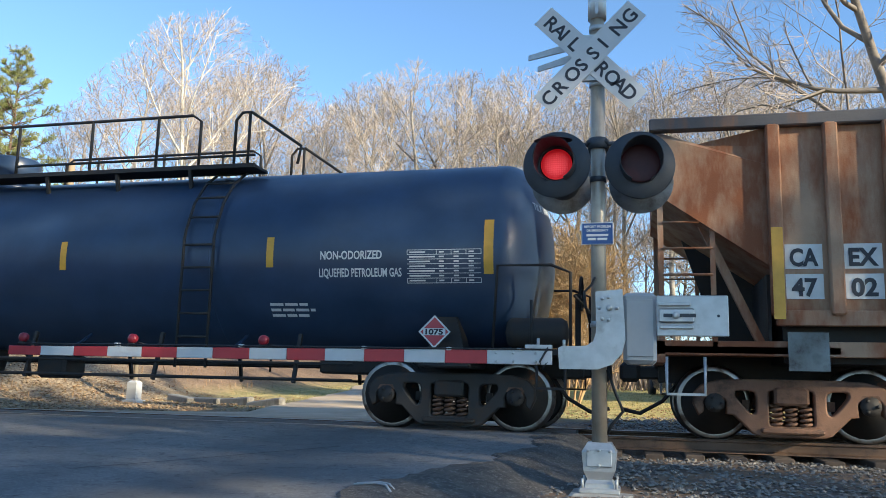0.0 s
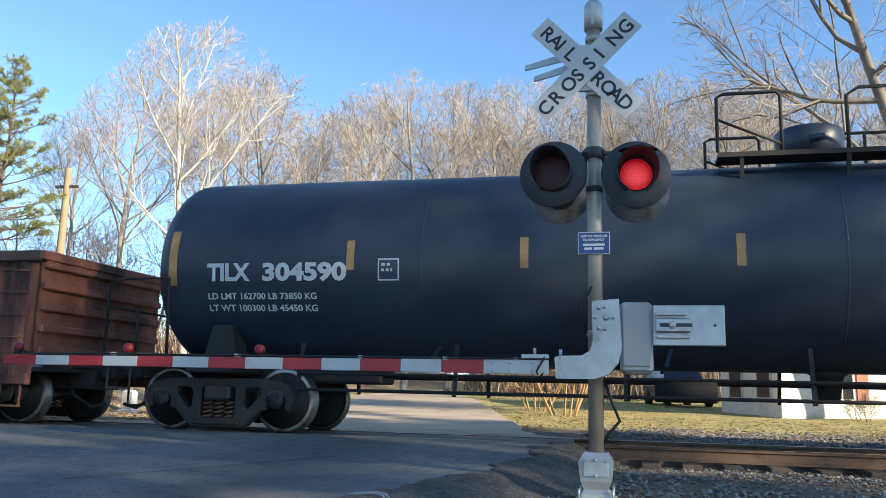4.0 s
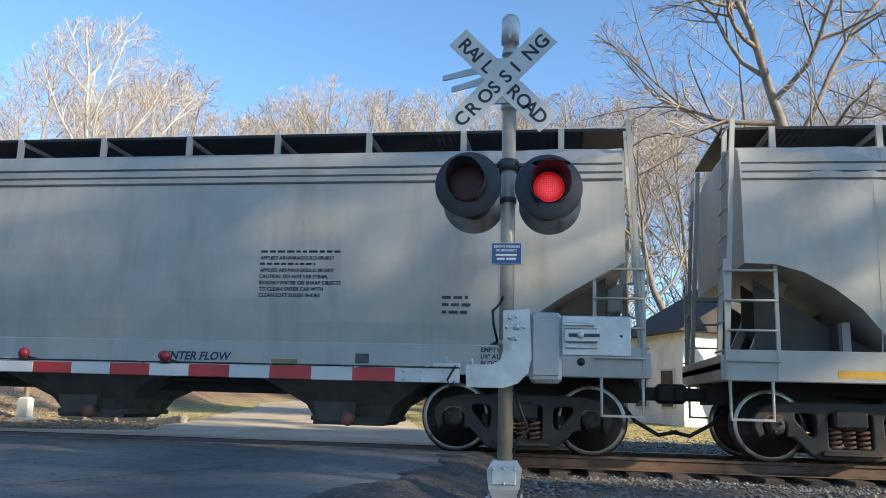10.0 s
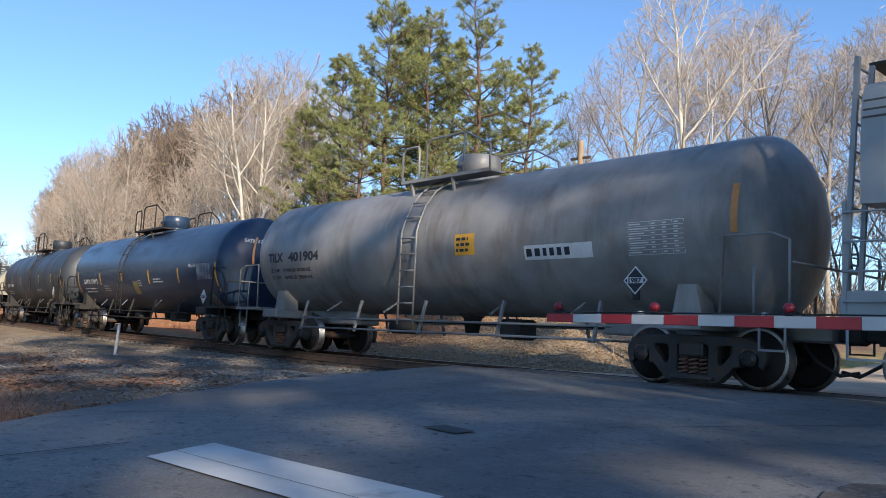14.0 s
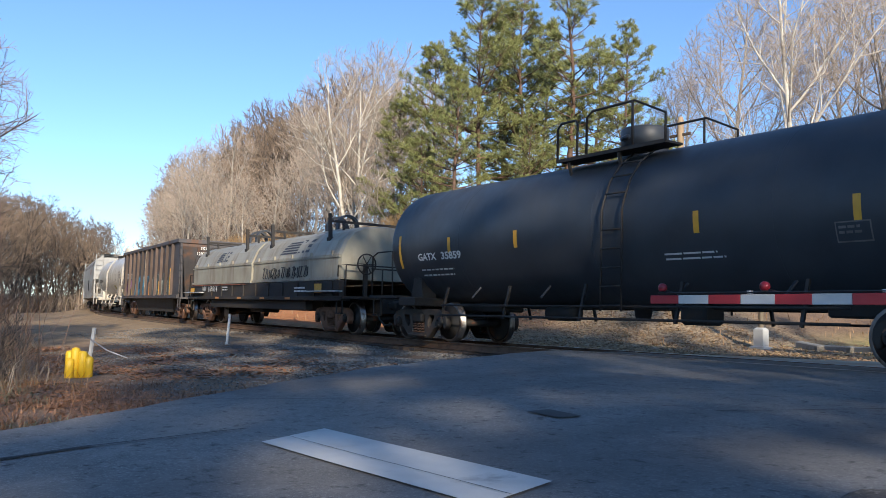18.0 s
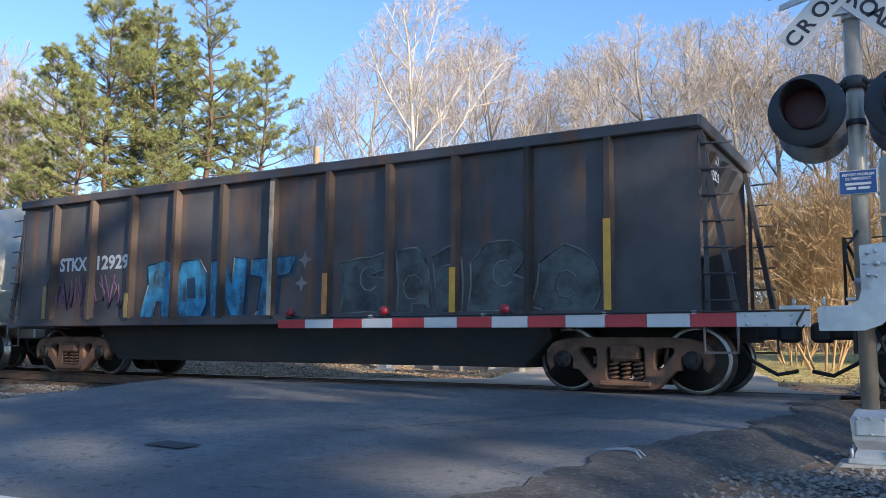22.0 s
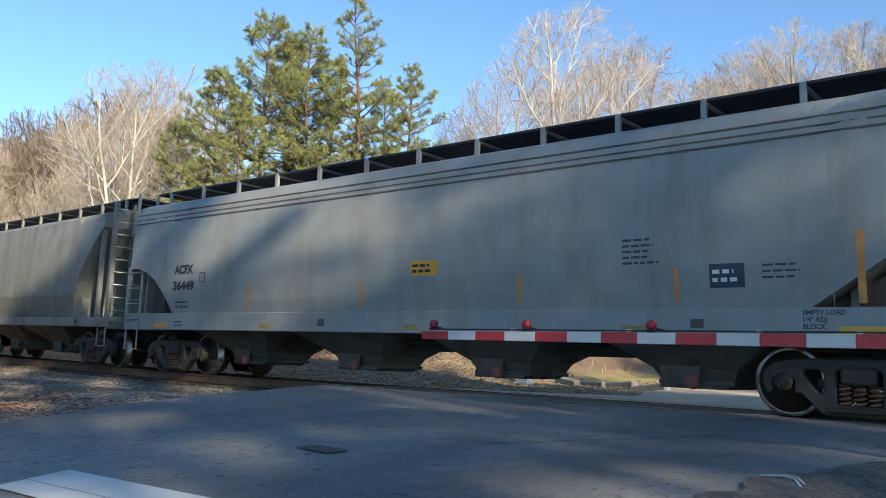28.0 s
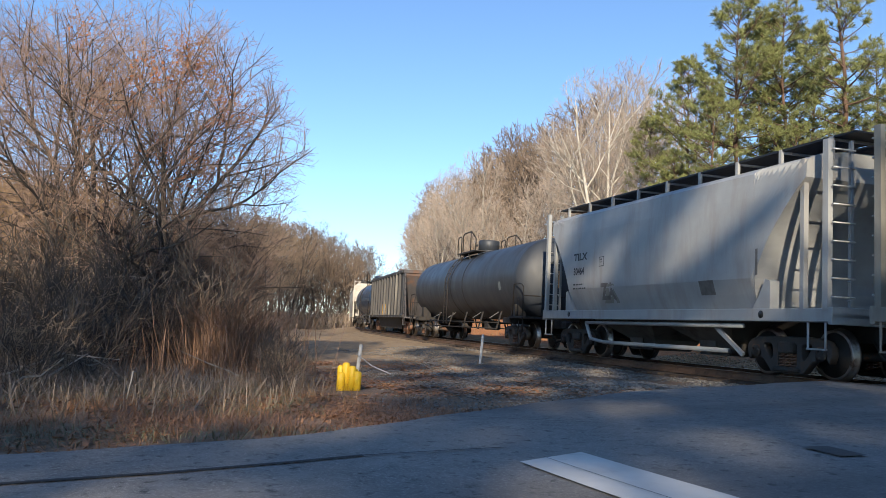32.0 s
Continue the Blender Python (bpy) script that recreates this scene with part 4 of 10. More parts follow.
    # side safety rail low under the shell
    for sy in (-1, 1):
        m = Mesh()
        zr = 0.62 if fence else 0.95
        m.tube([(-half + 1.3, sy * 1.33, zr), (half - 1.3, sy * 1.33, zr)], 0.022, 6)
        if fence:
            m.tube([(-half + 1.3, sy * 1.33, zr + 0.22), (half - 1.3, sy * 1.33, zr + 0.22)], 0.02, 6)
            k = -half + 1.3
            while k < half - 1.2:
                m.beam((k, sy * 1.33, zr - 0.05), (k, sy * 1.15, 1.25), 0.05, 0.05)
                k += 2.2
        else:
            m.tube([(-half - 0.5, sy * 1.36, 1.05), (half + 0.5, sy * 1.36, 1.05)], 0.035, 6)
        part("grab_rail", m, rails_mat, car)
    # ladder over the shoulder of the shell
    if ladder_x is not None:
        for sy in (-1, 1):
            for dx in (-0.24, 0.24):
                pts = [(ladder_x + dx, sy * (r + 0.08), 0.75), (ladder_x + dx, sy * (r + 0.08), zc + 0.2)]
                pts += [(ladder_x + dx, sy * (r + 0.08) * math.cos(a), zc + (r + 0.08) * math.sin(a)) for a in [radians(d) for d in (14, 30, 46, 62, 78)]]
                rod("ladder_rail", rails_mat, car, pts, 0.022)
            for i in range(7):
                z = 0.85 + i * 0.33
                if z < zc + 0.2:
                    rod("ladder_rung", rails_mat, car, [(ladder_x - 0.24, sy * (r + 0.08), z), (ladder_x + 0.24, sy * (r + 0.08), z)], 0.018)
            for d in (20, 34, 48, 62):
                a = radians(d)
                rod("ladder_rung", rails_mat, car, [(ladder_x + dx, sy * (r + 0.08) * math.cos(a), zc + (r + 0.08) * math.sin(a)) for dx in (-0.24, 0.24)], 0.018)
    # manway dome, platform and railing on top
    top = zc + r
    dome_at = 0.0 if walkway == "short" else -0.08
    m = Mesh()
    m.lathe([(top - 0.12, 0.46), (top + 0.06, 0.46), (top + 0.07, 0.43), (top + 0.12, 0.43), (top + 0.13, 0.455), (top + 0.50, 0.455), (top + 0.53, 0.43), (top + 0.54, 0.05)], origin=(dome_at, 0, 0), axis="z", n=24)
    m.tube([(dome_at - 0.1, -0.52, top + 0.28), (dome_at + 0.1, -0.56, top + 0.3)], 0.05, 6)
    part("manway_dome", m, paint, car)
    w0, w1 = (-1.4, 5.2) if walkway == "long" else (-1.35, 1.35)
    m = Mesh()
    for sy in (-1, 1):
        m.box(w0, w1, min(sy * 0.55, sy * 1.0), max(sy * 0.55, sy * 1.0), top - 0.06, top - 0.02)
        m.beam((w0, sy * 1.0, top - 0.04), (w1, sy * 1.0, top - 0.04), 0.05, 0.065)
        k = w0 + 0.3
        while k < w1:
            m.beam((k, sy * 0.98, top - 0.06), (k, sy * 0.9, zc + math.sqrt(r * r - 0.81) - 0.02), 0.05, 0.05)
            k += 1.3
    part("platform", m, rails_mat, car)
    for sy in (-1, 1):
        yy = sy * 1.0
        h = top + 0.80
        if walkway == "long":
            rod("railing", rails_mat, car, [(w0, yy, top), (w0, yy, h - 0.05), (w0 + 0.08, yy, h), (w0 + 0.75, yy, h), (w0 + 0.8, yy, h - 0.06), (w0 + 0.8, yy, top)], 0.024, 6)
            rod("railing", rails_mat, car, [(w0, yy, h - 0.35), (w0 + 0.8, yy, top + 0.08)], 0.02, 5)
            rod("railing", rails_mat, car, [(w0 + 1.6, yy, top), (w0 + 1.6, yy, h - 0.1), (w0 + 1.75, yy, h), (w1 - 1.1, yy, h), (w1 - 0.95, yy, h - 0.1), (w1 - 0.95, yy, top)], 0.024, 6)
            for k in (w0 + 2.3, w0 + 3.7, w0 + 4.9):
                rod("railing", rails_mat, car, [(k, yy, top), (k, yy, h)], 0.024, 6)
            rod("railing", rails_mat, car, [(w0 + 2.3, yy, top + 0.12), (w1, yy, top + 0.12)], 0.022, 5)
            rod("railing", rails_mat, car, [(w1 - 0.35, yy, top), (w1 - 0.35, yy, h - 0.12), (w1 - 0.25, yy, h), (w1 - 0.1, yy, h), (w1 + 0.75, yy, top + 0.22), (w1 + 0.7, yy, top - 0.05)], 0.024, 6)
            rod("railing", rails_mat, car, [(w1 - 0.12, yy, h), (w1 - 0.12, yy, top)], 0.024, 6)
        else:
            rod("railing", rails_mat, car, [(w0, yy, top - 0.05), (w0, yy, h - 0.2), (w0 + 0.1, yy, h - 0.1), (w0 + 0.5, yy, h - 0.1), (w0 + 0.55, yy, h - 0.18), (w0 + 0.55, yy, top)], 0.024, 6)
            rod("railing", rails_mat, car, [(w0 + 0.8, yy, top), (w0 + 0.8, yy, h - 0.1), (w0 + 0.95, yy, h), (w1 - 0.7, yy, h), (w1, yy, h - 0.35), (w1, yy, top - 0.05)], 0.024, 6)
            rod("railing", rails_mat, car, [(w1 - 0.75, yy, top), (w1 - 0.75, yy, h)], 0.024, 6)
    # valve gear beneath
    m = Mesh()
    m.lathe([(0.62, 0.14), (0.95, 0.2), (1.02, 0.3)], axis="z", n=12)
    m.box(1.2, 1.75, -0.45, 0.1, 0.55, 0.95, 0.05)
    m.lathe([(-0.35, 0.02), (-0.35, 0.16), (0.45, 0.16), (0.45, 0.02)], origin=(-1.9, -0.3, 0.72), axis="x", n=14)
    m.tube([(-half + 1, -0.2, 0.85), (half - 1, -0.2, 0.85)], 0.03, 6)
    part("valve_gear", m, under_black, car)
    # braces that run up to the shell
    for x in (-half * 0.62, -half * 0.25, half * 0.3, half * 0.62):
        for sy in (-1, 1):
            m = Mesh()
            m.beam((x - 0.04, sy * 1.2, 1.0), (x + 0.03, sy * (tank_depth(r, zc)(1.28) + 0.01), 1.24), 0.05, 0.03)
            part("shell_brace", m, paint, car)
    dep = tank_depth(r, zc)
    for x, z0, z1, w in marks:
        panel(car, x - w / 2, x + w / 2, z0, z1, mark, dep, "reflective_tape", "reflective tape strip")
    running_gear(car, place, half, length, rusty)
    return car, dep


def resample(pts, n):
    """n points evenly spaced along the polyline pts."""
    d = [0.0]
    for a, b in zip(pts, pts[1:]):
        d.append(d[-1] + math.dist(a, b))
    out = []
    for i in range(n):
        t = d[-1] * i / (n - 1)
        k = max(j for j in range(len(d) - 1) if d[j] <= t + 1e-9)
        u = (t - d[k]) / max(d[k + 1] - d[k], 1e-9)
        out.append(tuple(p + (q - p) * u for p, q in zip(pts[k], pts[k + 1])))
    return out


def side_depth(prof):
    """Half width of a body at height z, from its half section (half width, z)."""
    def depth(z):
        for (w0, z0), (w1, z1) in zip(prof, prof[1:]):
            if z0 <= z <= z1:
                return w0 + (w1 - w0) * (z - z0) / max(z1 - z0, 1e-6)
        return prof[0][0] if z < prof[0][1] else prof[-1][0]
    return depth


def hollow_body(prof, stations, n=15):
    """A closed car body: prof is the half section, stations are (x, lowest z there)."""
    m = Mesh()
    rings = []
    dep = side_depth(prof)
    for x, zb in stations:
        half_sec = [(dep(zb), zb)] + [p for p in prof if p[1] > zb + 0.02]
        a = resample(half_sec, n)
        rings.append([(x, -w, z) for w, z in a] + [(x, w, z) for w, z in a[::-1][1:]])
    return m.loft(rings, True, True)


ROUND = [(1.50, 1.33), (1.53, 1.45), (1.58, 1.8), (1.61, 2.4), (1.60, 3.1), (1.575, 3.50), (1.585, 3.52), (1.58, 3.58), (1.555, 3.60), (1.55, 3.70), (1.535, 3.72), (1.52, 3.85), (1.46, 3.92), (1.25, 4.02), (0.9, 4.09), (0.0, 4.12)]
SMALL = [(1.37, 1.25), (1.47, 1.5), (1.568, 1.80), (1.585, 1.86), (1.59, 2.5), (1.56, 3.4), (1.52, 3.80), (1.53, 3.82), (1.52, 3.88), (1.46, 3.95), (1.2, 4.06), (0.7, 4.13), (0.0, 4.15)]


def running_board(car, x0, x1, z, mat, w_in=0.06, w_out=1.02, step=1.35, base=4.02, ends=True):
    grate = black_paint
    for sy in (-1, 1):
        m = Mesh()
        # open grating: bars along and across
        k = w_in
        while k < w_out:
            m.box(x0, x1, sy * k - 0.006, sy * k + 0.006, z - 0.03, z)
            k += 0.045
        k = x0
        while k < x1:
            m.box(k, k + 0.014, min(sy * w_in, sy * w_out), max(sy * w_in, sy * w_out), z - 0.022, z - 0.004)
            k += 0.09
        part("running_board_grating", m, grate, car, "black open steel grating of the roof walkway")
        m = Mesh()
        m.box(x0, x1, sy * w_out - 0.01, sy * w_out + 0.01, z - 0.035, z + 0.004)
        part("running_board_edge", m, grate, car)
        k = x0 + 0.35
        while k < x1:
            m = Mesh()
            m.prism([(k - 0.04, z), (k + 0.04, z), (k + 0.04, base - 0.14), (k - 0.04, base - 0.14)], sy * (w_out - 0.03), sy * (w_out + 0.03))
            m.box(k - 0.03, k + 0.03, min(sy * w_in, sy * w_out), max(sy * w_in, sy * w_out), z - 0.07, z - 0.03)
            part("walkway_bracket", m, mat, car)
            k += step
    if ends:
        for x in (x0, x1):
            m = Mesh()
            m.box(x - 0.3, x + 0.3, -1.02, 1.02, z - 0.03, z)
            part("end_running_board", m, grate, car)


def end_frame(car, x, sgn, paint, side_x, top=4.3, body_z=2.5):
    """Platform, ladders, posts and brake gear at a hopper's end; x is the platform's outer edge."""
    m = Mesh()
    a, b = sorted((x, x - sgn * 2.3))
    m.box(a, b, -1.48, 1.48, 1.12, 1.20)
    m.box(min(x, x - sgn * 0.12), max(x, x - sgn * 0.12), -1.50, 1.50, 0.98, 1.30, 0.01)
    part("end_platform", m, paint, car)
    for sy in (-1, 1):
        yy = sy * 1.50
        # end ladder high, side ladder low
        m = Mesh()
        m.beam((x - sgn * 0.06, yy, 1.0), (side_x + sgn * 0.06, yy, top), 0.06, 0.06)
        m.beam((x - sgn * 0.06, sy * 1.02, 1.0), (side_x + sgn * 0.06, sy * 1.02, top), 0.06, 0.06)
        for i in range(9):
            z = 1.35 + i * 0.36
            f = (z - 1.0) / (top - 1.0)
            xx = (x - sgn * 0.06) * (1 - f) + (side_x + sgn * 0.06) * f
            if z < top:
                m.tube([(xx + sgn * 0.05, yy, z), (xx + sgn * 0.05, sy * 1.02, z)], 0.016, 5)
        part("end_ladder", m, paint, car)
        xa, xb = sorted((x - sgn * 0.08, x - sgn * 0.68))
        ladder(car, xa, xb, sy * 1.52, 1.0, body_z - 0.02, 4, paint, 0.016, 0.045, "side_ladder")
        stirrup(car, x - sgn * 0.35, yy, 1.02, paint, 0.5, 0.5)
        m = Mesh()
        m.beam((x - sgn * 0.5, sy * 0.7, 1.2), (x - sgn * 1.15, sy * 0.7, body_z + 0.2), 0.09, 0.12)
        m.beam((x - sgn * 1.6, sy * 1.1, 1.2), (x - sgn * 1.6, sy * 1.1, 1.75), 0.1, 0.1)
        part("end_post", m, paint, car)
    if sgn > 0:
        m = Mesh()
        bx = x - 0.15
        m.tube([(bx, 0.6 + 0.27 * math.cos(k * math.pi / 8), 2.2 + 0.27 * math.sin(k * math.pi / 8)) for k in range(17)], 0.018, 5)
        for k in range(5):
            m.tube([(bx, 0.6, 2.2), (bx, 0.6 + 0.27 * math.cos(k * 1.2566), 2.2 + 0.27 * math.sin(k * 1.2566))], 0.012, 4)
        m.box(bx - 0.3, bx - 0.06, 0.4, 0.85, 2.0, 2.45, 0.03)
        m.beam((bx - 0.18, 0.6, 1.2), (bx - 0.18, 0.6, 2.0), 0.1, 0.1)
        part("brake_wheel", m, paint, car)
        m = Mesh()
        m.lathe([(-0.5, 0.02), (-0.5, 0.18), (0.3, 0.18), (0.3, 0.02)], origin=(bx - 0.9, -0.5, 1.45), axis="y", n=14)
        part("air_reservoir", m, paint, car)


def discharge_bay(car, x, wide, mat, z_top=1.05, z_low=0.36, red=True):
    m = Mesh()
    rings = []
    for z, hx, hy in ((z_top, wide / 2 + 0.05, 1.36), (z_top - 0.10, wide / 2 - 0.16, 1.22), (z_top - 0.22, wide / 2 - 0.36, 1.02), (z_low + 0.2, 0.62, 0.66), (z_low, 0.52, 0.52), (z_low - 0.07, 0.45, 0.48)):
        rings.append([(x - hx, -hy, z), (x + hx, -hy, z), (x + hx, hy, z), (x - hx, hy, z)])
    m.loft(rings, True, True)
    part("discharge_hopper", m, mat, car)
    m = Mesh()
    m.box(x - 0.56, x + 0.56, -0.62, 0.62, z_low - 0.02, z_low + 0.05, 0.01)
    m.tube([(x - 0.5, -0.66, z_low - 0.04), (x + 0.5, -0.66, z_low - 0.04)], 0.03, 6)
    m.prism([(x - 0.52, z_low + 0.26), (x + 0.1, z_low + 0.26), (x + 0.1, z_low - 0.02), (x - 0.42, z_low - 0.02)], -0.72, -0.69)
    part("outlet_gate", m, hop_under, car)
    if red:
        m = Mesh()
        m.lathe([(-0.80, 0.01), (-0.80, 0.08), (-0.74, 0.10), (-0.66, 0.10)], origin=(x, 0, z_low + 0.02), axis="y", n=14)
        part("outlet_cap", m, surface("faded_red_cap", (0.24, 0.09, 0.07), 0.7) if "faded_red_cap" not in bpy.data.materials else bpy.data.materials["faded_red_cap"], car, "faded red outlet cap")


def round_hopper(place, half, label, paint, bays=(-5.75, -1.92, 1.92, 5.75), rusty=False, board=4.37, mark=None):
    car = thing("covered_hopper_car", label, "railway hopper car", "cars of the freight train")
    length = 2 * half + 4.1
    end, cut, low = length / 2 - 0.75, 1.75, 2.42
    st = []
    for x, f in ((end, 1.0), (end - 0.35, 0.82), (end - 0.8, 0.58), (end - 1.25, 0.30), (end - cut + 0.12, 0.07), (end - cut, 0.0)):
        st.append((x, 1.33 + (low - 1.33) * f))
    back = [(-end + a, 1.33 + (low - 1.33) * f) for a, f in ((0.0, 1.0), (0.35, 0.99), (0.7, 0.90), (1.05, 0.72), (1.35, 0.50), (1.58, 0.25), (1.70, 0.10), (1.75, 0.0))]
    n = 6
    mid = [(-(end - cut) + 2 * (end - cut) * i / n, 1.33) for i in range(1, n)]
    body = hollow_body(ROUND, back + mid + st[::-1])
    part("body", body, paint, car)
    dep = side_depth([(1.53, 0.95)] + [(1.53, 1.33)] + ROUND)
    # side sills and seams
    for sy in (-1, 1):
        m = Mesh()
        a = length / 2 - 0.5
        m.box(-a, a, min(sy * 1.40, sy * 1.53), max(sy * 1.40, sy * 1.53), 0.98, 1.36, 0.012)
        part("side_sill", m, paint, car)
        for i in range(-3, 4):
            m = Mesh()
            x = i * end / 3.6
            m.loft([[(x - 0.006, sy * (dep(z) + 0.004), z), (x + 0.006, sy * (dep(z) + 0.004), z)] for z in [1.36 + 0.2 * k for k in range(11)]], False)
            part("sheet_seam", m, paint, car)
        # thin dark strips in the underside's colour draw the eave lines
        for z in (3.50, 3.60, 3.72):
            m = Mesh()
            m.box(-end + 0.02, end - 0.02, min(sy * dep(z), sy * (dep(z) + 0.012)), max(sy * dep(z), sy * (dep(z) + 0.012)), z - 0.014, z + 0.012)
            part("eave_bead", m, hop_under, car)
    m = Mesh()
    m.box(-length / 2 + 0.5, length / 2 - 0.5, -0.3, 0.3, 0.7, 1.05)
    m.tube([(-half, -0.55, 0.86), (half, -0.55, 0.86)], 0.03, 6)
    part("centre_sill", m, under_black, car)
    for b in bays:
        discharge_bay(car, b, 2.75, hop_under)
    running_board(car, -end + 0.2, end - 0.2, board, paint)
    for sgn in (-1, 1):
        end_frame(car, sgn * (length / 2 - 0.45), sgn, paint, sgn * end, board - 0.05)
    # webs below the slope sheets; the recess's shade is in their dark colour
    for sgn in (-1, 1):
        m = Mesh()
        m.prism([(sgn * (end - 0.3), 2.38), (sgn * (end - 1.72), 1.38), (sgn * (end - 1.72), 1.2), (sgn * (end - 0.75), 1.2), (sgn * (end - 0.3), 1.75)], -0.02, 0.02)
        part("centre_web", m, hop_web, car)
        # side plates added to fill the end recess with dark
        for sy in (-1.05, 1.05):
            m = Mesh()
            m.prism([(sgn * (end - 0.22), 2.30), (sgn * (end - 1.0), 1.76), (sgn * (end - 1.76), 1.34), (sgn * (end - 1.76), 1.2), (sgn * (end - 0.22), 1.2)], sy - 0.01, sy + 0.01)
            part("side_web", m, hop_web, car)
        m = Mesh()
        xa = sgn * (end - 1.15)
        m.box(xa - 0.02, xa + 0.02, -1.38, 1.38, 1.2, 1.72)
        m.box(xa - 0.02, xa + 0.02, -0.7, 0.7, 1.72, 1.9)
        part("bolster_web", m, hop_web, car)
    # hatch covers along the roof
    for i in range(10):
        m = Mesh()
        x = -end + 1.2 + (2 * end - 2.4) * i / 9
        m.lathe([(4.1, 0.40), (4.22, 0.40), (4.25, 0.3), (4.26, 0.02)], origin=(x, 0, 0), axis="z", n=12)
        part("roof_hatch", m, paint, car)
    sill = lambda z: 1.531
    for x, w, mm in ((-half - 0.25, 0.55, paint_yellow), (-half * 0.5, 0.36, paint_olive), (0.25, 0.36, paint_olive), (half * 0.6, 0.36, paint_olive), (half - 0.1, 0.62, paint_yellow)):
        panel(car, x, x + w, 1.035, 1.13, mm, sill, "sill_tape", "worn yellow reflective tape", 0.003)
    for k, text in enumerate(("EMPTY LOAD", "1/4\" ADJ", "BLOCK")):
        lettering(car, text, half - 0.5, 1.27 - 0.085 * k, 0.082, paint_navy, sill, 0.002)
    bars(car, -half + 0.6, -half + 0.95, 1.05, 1.2, 2, paint_navy, sill, fill=0.45, words=2, seed=5)
    for x in (-half * 0.25, half * 0.75):
        m = Mesh()
        m.box(x - 0.09, x + 0.09, -1.545, -1.53, 1.10, 1.22, 0.01)
        part("routing_board", m, hop_under, car)
    m = Mesh()
    m.lathe([(-1.536, 0.002), (-1.536, 0.05), (-1.53, 0.05)], origin=(half + 0.75, 0, 1.17), axis="y", n=12)
    part("jacking_hole", m, black_paint, car)
    car_end = lambda y, z: end
    if mark:
        end_lettering(car, mark[0], car_end, -0.12, 3.42, 0.16, paint_navy, 0.004, width=0.5)
        end_lettering(car, mark[1], car_end, -0.12, 3.18, 0.16, paint_navy, 0.004, width=0.45)
    running_gear(car, place, half, length, rusty)
    return car, dep


def small_hopper(place, half, label, paint, piped=True):
    car = thing("covered_hopper_car", label, "railway hopper car", "cars of the freight train")
    length = 2 * half + 4.1
    end = length / 2 - 1.05
    st = []
    for k in range(13):
        f = k / 12
        st.append((end - 1.45 * (1 - f ** 1.8), 1.25 + 2.35 * f))
    full = [(-x, z) for x, z in st[::-1]] + [(0.0, 1.25)] + st
    part("body", hollow_body(SMALL, full, 28), paint, car)
    dep = side_depth(SMALL)
    for sy in (-1, 1):
        m = Mesh()
        a = length / 2 - 0.5
        m.box(-a, a, min(sy * 1.36, sy * 1.50), max(sy * 1.36, sy * 1.50), 1.02, 1.26, 0.012)
        part("side_sill", m, paint, car)
        for sgn in (-1, 1):
            m = Mesh()
            x = sgn * (end - 1.45)
            m.prism([(x - sgn * 0.04, 1.26), (x + sgn * 0.46, 1.26), (x + sgn * 0.46, 1.78), (x + sgn * 0.33, 1.82), (x + sgn * 0.16, 1.55)], sy * 1.28, sy * 1.49)
            part("corner_gusset", m, paint, car)
            m = Mesh()
            m.lathe([(sy * 1.504, 0.002), (sy * 1.504, 0.075), (sy * 1.49, 0.075)], origin=(x + sgn * 0.22, 0, 1.15), axis="y", n=14)
            part("jacking_hole", m, black_paint, car)
            m = Mesh()
            xe = sgn * (end - 0.02)
            m.beam((xe - sgn * 0.12, sy * 1.45, 1.2), (xe - sgn * 0.12, sy * 1.45, 3.95), 0.10, 0.10)
            m.beam((xe + sgn * 0.45, sy * 1.45, 1.2), (xe + sgn * 0.45, sy * 1.45, 4.2), 0.13, 0.10)
            part("corner_post", m, paint, car)
            xa, xb = sorted((xe + sgn * 0.12, xe + sgn * 0.45))
            ladder(car, xe + sgn * 0.5 - 0.01, xe + sgn * 0.5 + 0.01, sy * 1.0, 1.2, 4.2, 9, paint, 0.016, 0.05, "end_ladder_post")
            for i in range(9):
                z = 1.45 + 0.32 * i
                rod("ladder_rung", galv, car, [(xe + sgn * 0.56, sy * 1.45, z), (xe + sgn * 0.60, sy * 1.45, z), (xe + sgn * 0.60, sy * 1.0, z), (xe + sgn * 0.56, sy * 1.0, z)], 0.016)
            stirrup(car, sgn * (length / 2 - 0.85), sy * 1.46, 1.05, paint, 0.42, 0.5)
    for sgn in (-1, 1):
        m = Mesh()
        x = sgn * (length / 2 - 0.45)
        a, b = sorted((x, x - sgn * 1.9))
        m.box(a, b, -1.48, 1.48, 1.10, 1.17)
        m.box(min(x, x - sgn * 0.1), max(x, x - sgn * 0.1), -1.5, 1.5, 0.98, 1.28, 0.01)
        part("end_platform", m, paint, car)
    m = Mesh()
    m.box(-length / 2 + 0.5, length / 2 - 0.5, -0.3, 0.3, 0.7, 1.05)
    part("centre_sill", m, under_black, car)
    if piped:
        m = Mesh()
        m.tube([(-half + 1.1, -1.38, 0.93), (half - 0.9, -1.38, 0.93)], 0.045, 8)
        m.tube([(-half + 1.1, -1.38, 0.93), (-half + 1.4, -1.38, 0.5), (-half + 1.8, -1.2, 0.42), (half - 1.6, -1.2, 0.42)], 0.05, 8)
        m.beam((half - 1.9, -1.3, 0.9), (half - 1.0, -1.3, 0.36), 0.06, 0.08)
        part("discharge_pipe", m, paint, car, "grey pneumatic discharge pipe")
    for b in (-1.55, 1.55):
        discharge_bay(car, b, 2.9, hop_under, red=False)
    running_board(car, -end - 0.3, end + 0.3, 4.38, paint, base=4.1)
    running_gear(car, place, half, length)
    return car, dep


